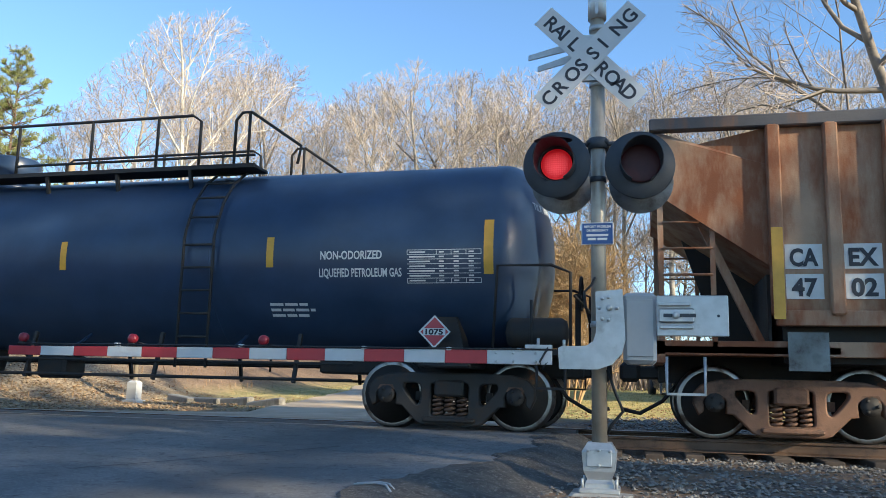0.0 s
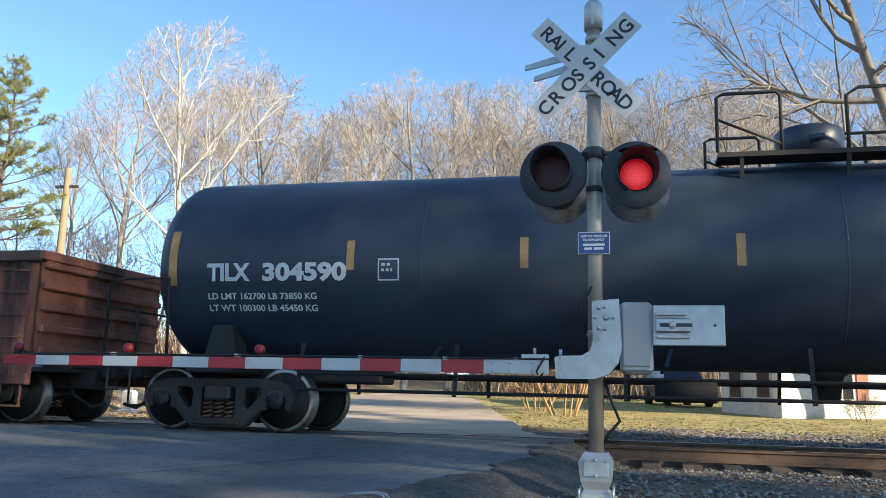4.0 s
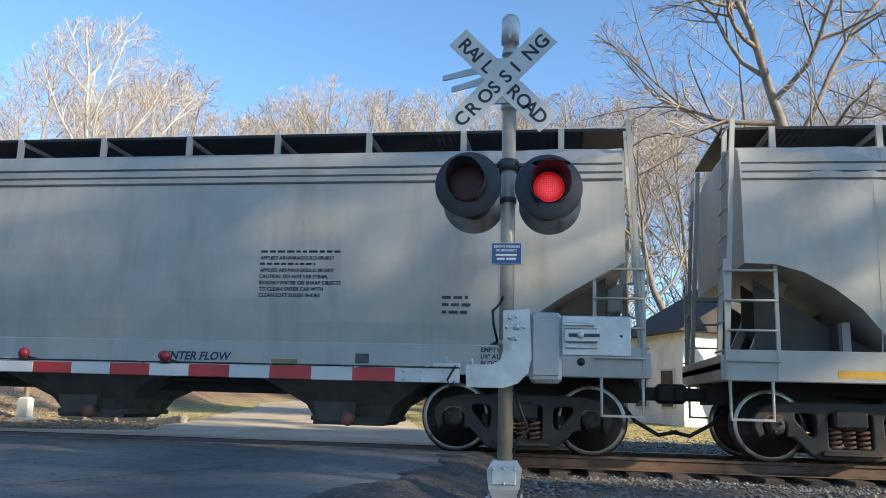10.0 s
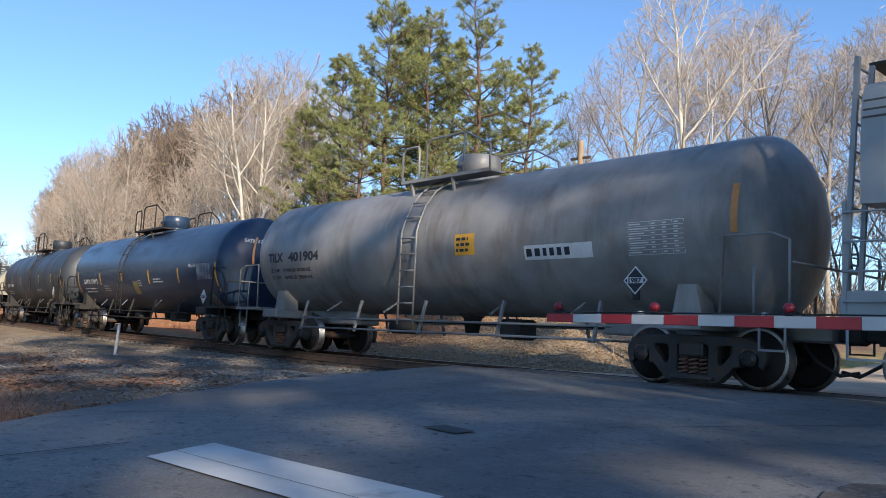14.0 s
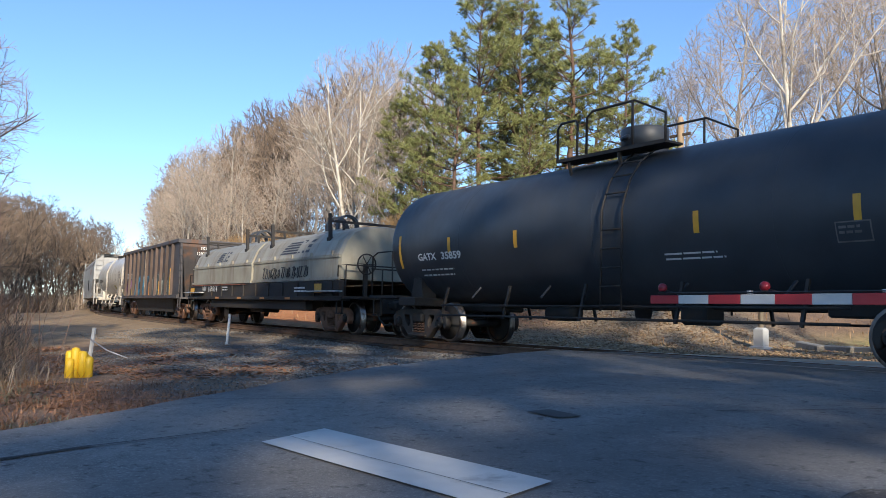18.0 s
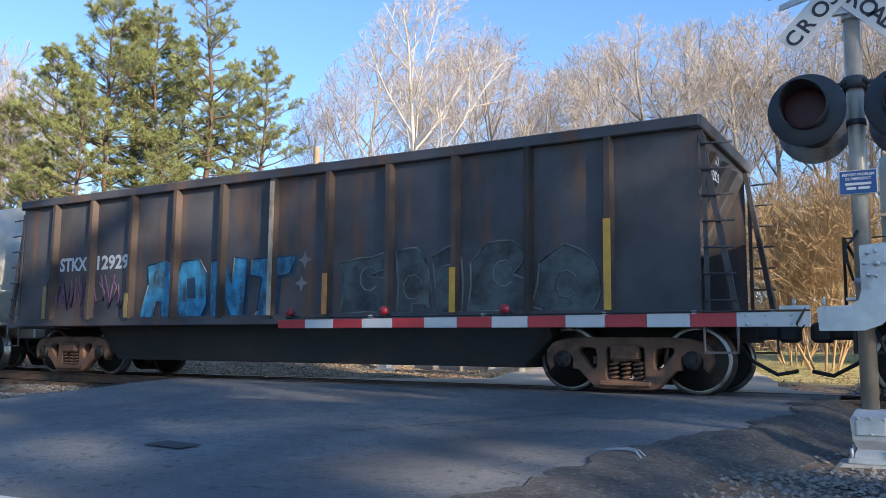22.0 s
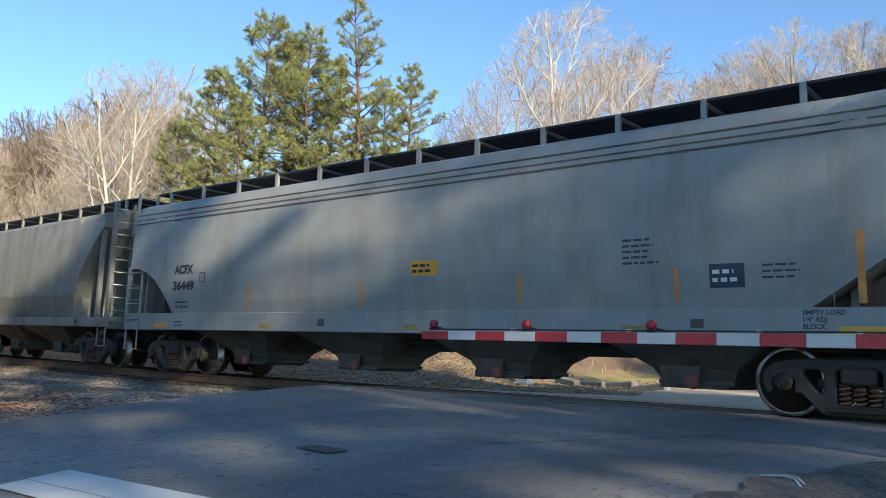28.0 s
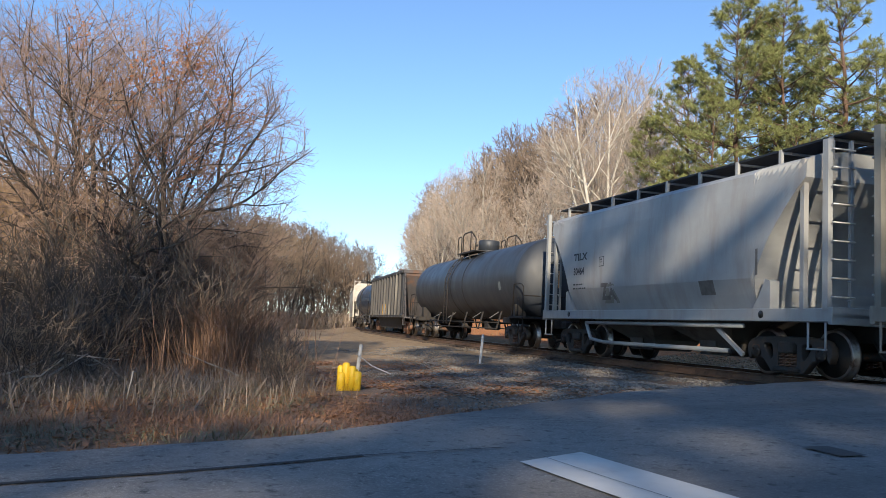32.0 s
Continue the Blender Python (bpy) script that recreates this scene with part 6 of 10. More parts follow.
def placard(car, x, z, dep, number, mat=placard_red):
    m = Mesh()
    y = -(dep(z) + 0.05)
    m.add([(x - 0.22, y, z), (x, y, z - 0.22), (x + 0.22, y, z), (x, y, z + 0.22)], [(0, 1, 2, 3)])
    p = part("placard_holder", m, paint_white, car, "diamond hazard placard")
    m = Mesh()
    m.add([(x - 0.19, y - 0.003, z), (x, y - 0.003, z - 0.19), (x + 0.19, y - 0.003, z), (x, y - 0.003, z + 0.19)], [(0, 1, 2, 3)])
    part("placard_face", m, mat, p)
    m = Mesh()
    m.box(x - 0.15, x + 0.15, y - 0.007, y - 0.005, z - 0.045, z + 0.045)
    part("placard_band", m, paint_white, p)
    lettering(car, number, x - 0.12, z - 0.035, 0.10, paint_black, lambda zz: -y + 0.006, 0.004, width=0.24)
    m = Mesh()
    m.box(x - 0.05, x + 0.05, y + 0.01, y + 0.06, z - 0.30, z - 0.1)
    part("placard_bracket", m, under_black, car)


def table(car, x0, x1, z0, z1, dep, mat, rows=7, cols=5):
    m = Mesh()

    def rect(a, b, c, d):
        m.add([(a, -(dep(c) + 0.006), c), (b, -(dep(c) + 0.006), c), (b, -(dep(d) + 0.006), d), (a, -(dep(d) + 0.006), d)], [(0, 1, 2, 3)])
    for i in range(rows + 1):
        z = z0 + (z1 - z0) * i / rows
        rect(x0, x1, z - 0.004, z + 0.004)
    for k in range(rows):
        z = z0 + (z1 - z0) * (k + 0.5) / rows
        rect(x0 + 0.03, x0 + (x1 - x0) * (0.25 + 0.2 * ((k * 7) % 3) / 3), z - 0.010, z + 0.010)
        for j in range(2, cols):
            xx = x0 + (x1 - x0) * (j + 0.35) / cols
            rect(xx - 0.035, xx + 0.035, z - 0.010, z + 0.010)
    for x in (x0, x0 + (x1 - x0) * 0.4, x0 + (x1 - x0) * 0.6, x0 + (x1 - x0) * 0.8, x1):
        m.add([(x - 0.004, -(dep(z0) + 0.006), z0), (x + 0.004, -(dep(z0) + 0.006), z0), (x + 0.004, -(dep(z1) + 0.006), z1), (x - 0.004, -(dep(z1) + 0.006), z1)], [(0, 1, 2, 3)])
    part("test_table", m, mat, car, "painted table of test dates")


def info_box(car, x, z, w, h, dep, back, ink=paint_white):
    panel(car, x, x + w, z, z + h, ink, dep, "stencil_box", "outlined stencil box")
    panel(car, x + 0.02, x + w - 0.02, z + 0.02, z + h - 0.02, back, dep, "stencil_box", out=0.007)
    bars(car, x + 0.05, x + w - 0.05, z + h * 0.35, z + h * 0.85, 2, ink, lambda zz: dep(zz) + 0.004)


# two long black gas tank cars
c, d = tank_car(-10.78, 8.33, "long glossy black liquefied gas tank car", tank_black, ladder_x=4.66, end_gap=0.80,
                marks=strip(2.05, 2.78, (-9.06, 8.9), 0.13) + strip(2.17, 2.60, (-5.66, -3.17, -0.75, 2.32, 5.75)))
lettering(c, "TILX", -7.93, 1.98, 0.33, paint_white, d, 0.014, width=0.66)
lettering(c, "309956", -7.13, 1.98, 0.31, paint_white, d, 0.010, width=1.1)
lettering(c, "LD LMT 163000 LB 73950 KG", -7.9, 1.72, 0.12, paint_white, d, 0.003, width=1.6)
lettering(c, "LT WT 100000 LB 45350 KG", -7.9, 1.56, 0.12, paint_white, d, 0.003, width=1.6)
info_box(c, -5.55, 2.0, 0.26, 0.28, d, tank_black)
panel(c, -4.68, -3.96, 1.46, 1.72, paint_lemon, d, "phone_panel", "faded yellow emergency contact panel")
bars(c, -4.62, -4.02, 1.49, 1.69, 3, paint_black, lambda z: d(z) + 0.003, fill=0.3, words=6)
lettering(c, "NON-ODORIZED", 6.52, 2.27, 0.16, paint_white, d, 0.004, width=0.9)
lettering(c, "LIQUEFIED PETROLEUM GAS", 6.5, 2.03, 0.16, paint_white, d, 0.004, width=1.2)
table(c, 7.78, 8.8, 1.94, 2.38, d, paint_white)
bars(c, 5.7, 6.5, 1.48, 1.7, 3, paint_white, d)
placard(c, 8.2, 1.28, (lambda z: 1.40), "1075")
c, d = tank_car(-31.5, 8.32, "long dull black liquefied gas tank car", tank_dull, ladder_x=4.75, end_gap=0.74, mark=paint_tan,
                marks=strip(2.05, 2.85, (-9.0, 8.92), 0.13) + strip(2.25, 2.66, (-6.3, -3.9, -1.2, 2.05, 5.48)))
lettering(c, "TILX", -8.45, 2.12, 0.33, paint_white, d, 0.014, width=0.66)
lettering(c, "304590", -7.6, 2.12, 0.33, paint_white, d, 0.014, width=1.25)
lettering(c, "LD LMT 162700 LB 73850 KG", -8.45, 1.86, 0.12, paint_white, d, 0.003, width=1.65)
lettering(c, "LT WT 100300 LB 45450 KG", -8.45, 1.70, 0.12, paint_white, d, 0.003, width=1.65)
info_box(c, -5.9, 2.1, 0.3, 0.3, d, tank_black)
panel(c, 5.54, 6.22, 1.92, 2.3, paint_lemon, d, "phone_panel", "faded yellow emergency contact panel")
bars(c, 5.6, 6.16, 1.96, 2.26, 3, paint_black, lambda z: d(z) + 0.003, fill=0.45)
panel(c, 6.26, 6.76, 1.75, 2.15, paint_white, d, "notice_panel", "white notice panel")
for k, word in enumerate(("NON-ODORIZED", "LIQUEFIED", "PETROLEUM GAS")):
    lettering(c, word, 6.29, 2.06 - 0.13 * k, 0.10, paint_red, lambda z: d(z) + 0.002, 0.003, width=0.44)
panel(c, 7.52, 8.06, 1.38, 1.75, stencil_grey, d, "notice_panel", "faded dusty notice panel")
panel(c, 6.8, 7.5, 2.14, 2.26, paint_white, d, "notice_panel", "blank white strip")
panel(c, 6.8, 7.52, 1.92, 2.06, paint_white, d, "notice_panel", "blank white strip")
info_box(c, 6.9, 1.45, 0.48, 0.3, d, tank_black)
table(c, 7.76, 8.8, 1.92, 2.42, d, paint_white)
placard(c, 8.33, 1.28, (lambda z: 1.40), "1075")

gondola_car(-52.4, 8.19)

# three long grey covered hoppers
def notice_lines(c, d, x, z, ink, step=0.083, size=0.068):
    """The painted care notice of a plastics hopper; two lines are too worn to read."""
    for k, (text, w) in enumerate(((None, 1.42), ("APPLIED ARI-PARAGOULD 08-2017", 1.02), (None, 0.86), ("APPLIED ARI-PARAGOULD 08-2017", 1.02), ("CAUTION: DO NOT USE STEAM,", 0.94), ("BOILING WATER OR SHARP OBJECTS", 1.12), ("TO CLEAN. ENTER CAR WITH", 0.88), ("CLEAN SOFT SOLED SHOES", 0.84))):
        zz = z - step * k
        if text:
            lettering(c, text, x, zz, size, ink, d, 0.0022, width=w)
        else:
            bars(c, x, x + w, zz - 0.012, zz + 0.062, 1, ink, d, fill=0.42, words=9, seed=k + 3)


c, d = round_hopper(-73.1, 8.17, "light grey covered hopper car with large blue graffiti", hop_grey, mark=("INEX", "0095"))
lettering(c, "INEX", -7.72, 2.34, 0.30, paint_navy, d, 0.012, width=0.72)
lettering(c, "0095", -7.72, 1.94, 0.30, paint_navy, d, 0.012, width=0.72)
lettering(c, "LD LMT 220200 LB  99800 KG", -7.75, 1.62, 0.105, paint_navy, d, 0.003, width=1.55)
lettering(c, "LT WT    65800 LB  29800 KG", -7.75, 1.48, 0.105, paint_navy, d, 0.003, width=1.55)
info_box(c, -6.62, 2.04, 0.22, 0.24, d, hop_grey, paint_navy)
lettering(c, "CENTER FLOW", 3.3, 1.10, 0.15, paint_navy, lambda z: 1.532, 0.004, lean=0.2)
notice_lines(c, d, 4.74, 2.52, paint_navy)
bars(c, 7.22, 7.7, 1.72, 1.98, 3, paint_navy, d, fill=0.4)


def graffiti(c, text, x, z, size, width, d, fill, edge, lean=0.1, thick=0.05):
    lettering(c, text, x + 0.10, z - 0.06, size, edge, lambda zz: d(zz) + 0.002, thick * 1.9, width, lean, "graffiti_shadow")
    lettering(c, text, x, z, size, fill, lambda zz: d(zz) + 0.006, thick, width * 0.98, lean, "graffiti_fill")


def star(c, x, z, r, d, mat):
    m = Mesh()
    pts = []
    for k in range(10):
        a = math.pi / 2 + k * math.pi / 5 + 0.12
        rr = r if k % 2 == 0 else r * 0.42
        pts.append((x + rr * math.cos(a), -(d(z) + 0.012), z + rr * math.sin(a)))
    m.add(pts + [(x, -(d(z) + 0.012), z)], [(k, (k + 1) % 10, 10) for k in range(10)])
    part("sprayed_star", m, mat, c, "grey sprayed star")


def sprayed(c, outline, x, z, d, mat, out, name, dx=0.0, dz=0.0, label=""):
    """A sprayed shape of a straight-edged outline that follows the side's bulge."""
    bm = bmesh.new()
    bm.faces.new([bm.verts.new((x + u + dx, 0, z + h + dz)) for u, h in outline])
    for k in range(10):
        bmesh.ops.bisect_plane(bm, geom=bm.verts[:] + bm.edges[:] + bm.faces[:], plane_co=(0, 0, z + 0.02 + 0.15 * k), plane_no=(0, 0, 1))
    bmesh.ops.triangulate(bm, faces=bm.faces[:])
    for v in bm.verts:
        v.co.y = -(d(v.co.z) + out)
    me = bpy.data.meshes.new(name)
    bm.to_mesh(me)
    bm.free()
    me.materials.append(mat)
    return part(name, me, mat, c, label)


def sprayed_letter(c, outline, x, z, d, fill, gleam):
    sprayed(c, outline, x, z, d, paint_black, 0.006, "graffiti_shadow", 0.13, -0.03)
    sprayed(c, outline, x, z, d, fill, 0.012, "graffiti_letter", label="blue sprayed graffiti letter edged in black")
    n = len(outline)
    for i in range(n):
        (a, b), (e, f) = outline[i], outline[(i + 1) % n]
        pts = []
        for j in range(6):
            t = j / 5
            u, h = x + a + (e - a) * t, z + b + (f - b) * t
            pts.append((u, -(d(h) + 0.012), h))
        rod("graffiti_edge", paint_black, c, pts, 0.022, 5)
        if e >= a and i % 2 == 0:
            rod("graffiti_gleam", gleam, c, [(p[0] - 0.03, p[1] - 0.010, p[2] - 0.05) for p in pts[1:5]], 0.008, 4)


LETTER_T = ((0.15, 1.15), (0.9, 1.2), (1.4, 1.35), (1.6, 1.05), (1.95, 1.2), (2.1, 1.0), (1.75, 0.55), (1.3, 0.55), (1.2, 0.25), (1.35, -0.05), (0.7, -0.05), (0.55, 0.3), (0.75, 0.65), (0.45, 0.5))
LETTER_E = ((1.95, 1.25), (2.4, 1.35), (2.5, 1.25), (2.95, 1.35), (3.05, 1.1), (2.85, 0.8), (2.55, 0.75), (2.75, 0.65), (2.6, 0.35), (2.35, 0.25), (2.75, 0.15), (3.2, 0.5), (3.35, 0.4), (3.3, 0.0), (1.7, 0.0), (1.55, 0.2), (1.85, 0.3), (1.7, 0.55), (2.1, 1.0))
LETTER_L = ((3.4, 1.35), (3.9, 1.4), (3.9, 0.7), (3.85, 0.15), (4.2, 0.15), (4.6, 0.45), (4.9, 0.55), (5.05, 0.0), (3.3, 0.0), (3.45, 0.4))
LETTER_D = ((5.6, 1.15), (6.0, 1.35), (6.4, 1.3), (6.7, 0.95), (6.7, 0.45), (6.5, 0.05), (5.35, 0.0), (5.35, 0.8), (5.95, 0.55), (6.05, 0.65), (5.8, 0.75))
LETTER_U = ((6.55, 1.3), (6.9, 1.3), (6.85, 0.7), (7.0, 0.6), (7.1, 0.75), (7.05, 1.35), (7.4, 1.3), (7.45, 0.4), (7.3, 0.05), (6.5, 0.05), (6.7, 0.45), (6.7, 0.95))
LETTER_S = ((7.4, 1.3), (7.6, 1.4), (7.8, 1.3), (7.85, 0.9), (7.55, 0.9), (8.05, 0.75), (8.35, 0.5), (8.4, 0.25), (8.25, 0.05), (7.3, 0.05), (7.45, 0.4))
LAST_T = ((7.85, 1.35), (8.8, 1.4), (8.7, 0.9), (8.45, 0.85), (9.05, 0.25), (9.1, 0.05), (8.25, 0.05), (8.4, 0.3), (8.2, 0.7), (8.0, 0.85), (7.85, 0.95))
over_sill = lambda z: d(z) if z > 1.39 else max(d(z), 1.545)
pale_gleam = surface("pale_blue_spray_gleam", (0.42, 0.62, 0.72), 0.6, var=0.2, bump=0.02)
for outline in (LETTER_T, LETTER_E, LETTER_L, LETTER_D, LETTER_U, LETTER_S, LAST_T):
    sprayed_letter(c, outline, -5.5, 1.02, over_sill, paint_blue, pale_gleam)
for outline in (((6.05, 0.75), (6.25, 0.85), (6.4, 0.7), (6.3, 0.55)), ((7.65, 0.55), (8.0, 0.5), (8.15, 0.4), (7.95, 0.3), (7.7, 0.35))):
    sprayed(c, outline, -5.5, 1.02, over_sill, paint_black, 0.016, "graffiti_counter")
for x, z in ((-5.85, 1.85), (-5.6, 1.62), (-6.05, 1.6), (-0.85, 2.1), (-0.35, 2.15), (-0.55, 1.9), (3.72, 2.05), (4.1, 2.12), (3.9, 1.75)):
    star(c, x, z, 0.15, d, stencil_grey)
lettering(c, "FFL", -5.55, 1.2, 0.13, paint_black, lambda z: 1.532, 0.008)

c, d = round_hopper(-93.43, 8.15, "light grey covered hopper car with small red scrawl", hop_grey, mark=("INEX", "0048"))
lettering(c, "INEX", -7.72, 2.34, 0.30, paint_navy, d, 0.012, width=0.72)
lettering(c, "0048", -7.72, 1.94, 0.30, paint_navy, d, 0.012, width=0.72)
lettering(c, "LD LMT 220500 LB 100000 KG", -7.75, 1.62, 0.105, paint_navy, d, 0.003, width=1.55)
lettering(c, "LT WT    65500 LB  29700 KG", -7.75, 1.48, 0.105, paint_navy, d, 0.003, width=1.55)
lettering(c, "CENTER FLOW", 3.3, 1.10, 0.15, paint_navy, lambda z: 1.532, 0.004, lean=0.2)
notice_lines(c, d, 4.68, 2.52, paint_navy)
bars(c, 7.14, 7.6, 1.72, 2.0, 3, paint_navy, d, fill=0.4)
rng = random.Random(2)
for k in range(7):
    x = -8.6 + 0.18 * k
    rod("scrawl_stroke", paint_red, c, [(x + rng.uniform(0, 0.2), -1.536, 1.12 + rng.uniform(0, 0.2)) for _ in range(5)], 0.014, 4)

c, d = round_hopper(-113.62, 8.1, "cool grey covered hopper car", hop_blue, mark=("SHQX", "4204"))
lettering(c, "SHQX", -7.5, 2.38, 0.28, paint_navy, d, 0.012, width=0.72)
lettering(c, "4204", -7.5, 1.98, 0.28, paint_navy, d, 0.012, width=0.66)
bars(c, -7.6, -6.8, 1.45, 1.7, 2, paint_navy, d, fill=0.4)
info_box(c, -6.75, 2.12, 0.22, 0.24, d, hop_blue, paint_navy)
lettering(c, "CENTER FLOW", 1.62, 1.10, 0.15, paint_navy, lambda z: 1.532, 0.004, lean=0.2)
notice_lines(c, d, 4.68, 2.11, paint_navy, 0.053, 0.048)
panel(c, 4.68, 5.76, 1.93, 2.03, surface("faded_grey_patch_paint", (0.15, 0.16, 0.185), 0.6, var=0.15, bump=0.02), d, "paint_patch", "grey painted-out patch in the notice", 0.009)
panel(c, 6.44, 6.93, 1.48, 1.77, paint_navy, d, "stencil_box", "dark stencil box")
bars(c, 6.49, 6.88, 1.52, 1.73, 2, paint_white, lambda z: d(z) + 0.003)
bars(c, 7.24, 7.62, 1.62, 1.83, 3, paint_navy, d, fill=0.35)

# shorter tank cars
c, d = tank_car(-131.44, 5.87, "dusty grey tank car with rust-stained ends", tank_grey, r=1.42, zc=2.42, walkway="short", rails_mat=tank_grey, ladder_x=-0.4, mark=paint_orange, fence=True,
                marks=strip(2.2, 2.9, (-6.95, 6.7), 0.11))
lettering(c, "TILX", -6.15, 2.2, 0.3, paint_black, d, 0.012, width=0.7)
lettering(c, "401904", -5.2, 2.2, 0.3, paint_black, d, 0.012, width=1.35)
lettering(c, "LD LMT  179100 LB  81250 KG", -6.1, 1.95, 0.11, paint_black, d, 0.003, width=1.85)
lettering(c, "LT WT    83900 LB  38050 KG", -6.1, 1.78, 0.11, paint_black, d, 0.003, width=1.85)
panel(c, 0.9, 1.45, 2.1, 2.5, paint_yellow, d, "phone_panel", "yellow emergency contact panel")
bars(c, 0.95, 1.4, 2.14, 2.46, 3, paint_black, lambda z: d(z) + 0.003)
panel(c, 2.7, 4.2, 1.95, 2.2, paint_white, d, "notice_panel", "white lettering panel")
bars(c, 2.75, 4.1, 1.98, 2.17, 1, paint_black, lambda z: d(z) + 0.003, fill=0.7, words=8)
table(c, 4.9, 5.9, 1.95, 2.45, d, paint_white)
placard(c, 5.1, 1.55, (lambda z: 1.40), "1987", paint_black)

c, d = tank_car(-147.45, 6.13, "black tank car with yellow reflective strips", tank_black, r=1.43, zc=2.30, walkway="short", ladder_x=-0.95, mark=paint_yellow,
                marks=strip(1.50, 2.30, (-6.45, 6.82), 0.10) + strip(1.76, 2.2, (-3.62, -1.2, 1.5, 4.05)))
lettering(c, "GATX", -5.74, 1.83, 0.22, paint_white, d, 0.007, width=0.83)
lettering(c, "37812", -4.78, 1.83, 0.22, paint_white, d, 0.007, width=0.81)
bars(c, -5.72, -3.86, 1.46, 1.70, 2, paint_white, d, fill=0.28, words=8)
bars(c, -3.3, -2.59, 1.52, 1.76, 3, paint_white, d, fill=0.25, words=4)
panel(c, -0.1, 0.36, 1.42, 1.85, paint_olive, d, "phone_panel", "faded yellow emergency contact panel")
bars(c, 0.42, 0.8, 1.68, 1.9, 3, paint_white, d, fill=0.4)
bars(c, 1.88, 2.8, 1.76, 1.94, 2, paint_white, d, fill=0.4, words=6)
lettering(c, "FRA AIP", 4.91, 2.2, 0.14, paint_white, d, 0.005, width=0.53)
table(c, 5.48, 6.51, 1.84, 2.28, d, paint_white)
placard(c, 6.25, 1.32, (lambda z: 1.40), "3082", paint_white)

c, d = tank_car(-163.55, 6.05, "dusty dark tank car with yellow reflective strips", tank_dark, r=1.43, zc=2.30, walkway="short", ladder_x=0.6, mark=paint_yellow,
                marks=strip(1.72, 2.5, (-6.45, 6.8), 0.10) + strip(2.0, 2.35, (-4.4, -2.1, 2.32, 4.91)))
lettering(c, "GATX", -5.68, 1.88, 0.22, paint_white, d, 0.007, width=0.74)
lettering(c, "35859", -4.74, 1.88, 0.22, paint_white, d, 0.007, width=0.76)
bars(c, -5.66, -3.9, 1.48, 1.72, 2, paint_white, d, fill=0.28, words=8)
bars(c, 1.6, 3.0, 1.58, 1.74, 2, paint_white, d, fill=0.35)
info_box(c, 4.58, 1.72, 0.5, 0.28, d, tank_dark, stencil_grey)
table(c, 5.6, 6.5, 1.84, 2.28, d, stencil_grey)
placard(c, 5.9, 1.55, (lambda z: 1.40), "1075", paint_white)

def head_face(half, r, zc, gap):
    hl = half + 2.05 - gap
    return lambda y, z: hl - 0.62 * (1 - math.sqrt(max(1 - (y * y + (z - zc) ** 2) / (r * r), 0.0)))


for car_, half_, r_t, zc_t, gap_, a_, b_ in ((CARS[1][0], 8.33, 1.42, 2.41, 0.80, "TILX", "309956"), (CARS[2][0], 8.32, 1.42, 2.41, 0.74, "TILX", "304590"), (CARS[8][0], 6.13, 1.43, 2.30, 0.75, "GATX", "37812"), (CARS[9][0], 6.05, 1.43, 2.30, 0.75, "GATX", "35859")):
    end_lettering(car_, a_, head_face(half_, r_t, zc_t, gap_), -0.78, zc_t + 0.62, 0.15, paint_white, 0.003, width=0.3)
    end_lettering(car_, b_, head_face(half_, r_t, zc_t, gap_), -0.42, zc_t + 0.62, 0.15, paint_white, 0.003, width=0.45)

coil_car(-180.2, 5.91)

c, d = tub_gondola(-196.2, 5.83, "black and rust-brown high-sided tub gondola with blue graffiti")
lettering(c, "STKX", -5.72, 2.05, 0.36, paint_white, d, 0.012, width=0.84)
lettering(c, "12929", -4.58, 2.05, 0.36, paint_white, d, 0.012, width=0.92)
end_lettering(c, "STKX", lambda y, z: 2 * 5.83 / 2 + 4.1 / 2 - 0.92, -0.75, 3.12, 0.19, paint_white, 0.004)
end_lettering(c, "12929", lambda y, z: 2 * 5.83 / 2 + 4.1 / 2 - 0.92, -0.78, 2.88, 0.19, paint_white, 0.004)
BLOCKS = (((0.0, 0.0), (0.22, 0.62), (0.18, 0.98), (0.62, 1.05), (0.86, 0.95), (0.80, 0.45), (0.92, 0.02), (0.60, 0.0), (0.58, 0.30), (0.42, 0.30), (0.34, 0.0)),
          ((0.98, 0.15), (0.94, 0.72), (1.10, 1.02), (1.52, 1.04), (1.70, 0.80), (1.74, 0.25), (1.60, 0.0), (1.12, -0.02)),
          ((1.84, 0.0), (1.82, 0.98), (2.10, 1.06), (2.32, 0.60), (2.36, 1.04), (2.66, 1.0), (2.62, 0.02), (2.34, -0.03), (2.12, 0.42), (2.12, 0.0)),
          ((2.78, 0.98), (2.74, 0.72), (3.00, 0.66), (2.92, 0.10), (2.80, -0.08), (3.32, 0.02), (3.36, 0.68), (3.62, 0.72), (3.75, 1.0)))
for outline in BLOCKS:
    sprayed(c, outline, -3.3, 1.08, d, paint_dusk, 0.004, "graffiti_shadow", 0.07, -0.05)
    sprayed(c, outline, -3.3, 1.08, d, paint_ltblue, 0.008, "graffiti_letter", label="patchy pale blue sprayed graffiti letter")
    n = len(outline)
    for i in range(n):
        (u0, h0), (u1, h1) = outline[i], outline[(i + 1) % n]
        rod("graffiti_edge", paint_dusk if i % 3 else paint_pale, c, [(-3.3 + u0, -(1.53), 1.08 + h0), (-3.3 + u1, -(1.53), 1.08 + h1)], 0.014, 4)
sprayed(c, ((1.24, 0.35), (1.22, 0.70), (1.42, 0.72), (1.46, 0.34)), -3.3, 1.08, d, paint_dusk, 0.011, "graffiti_counter")
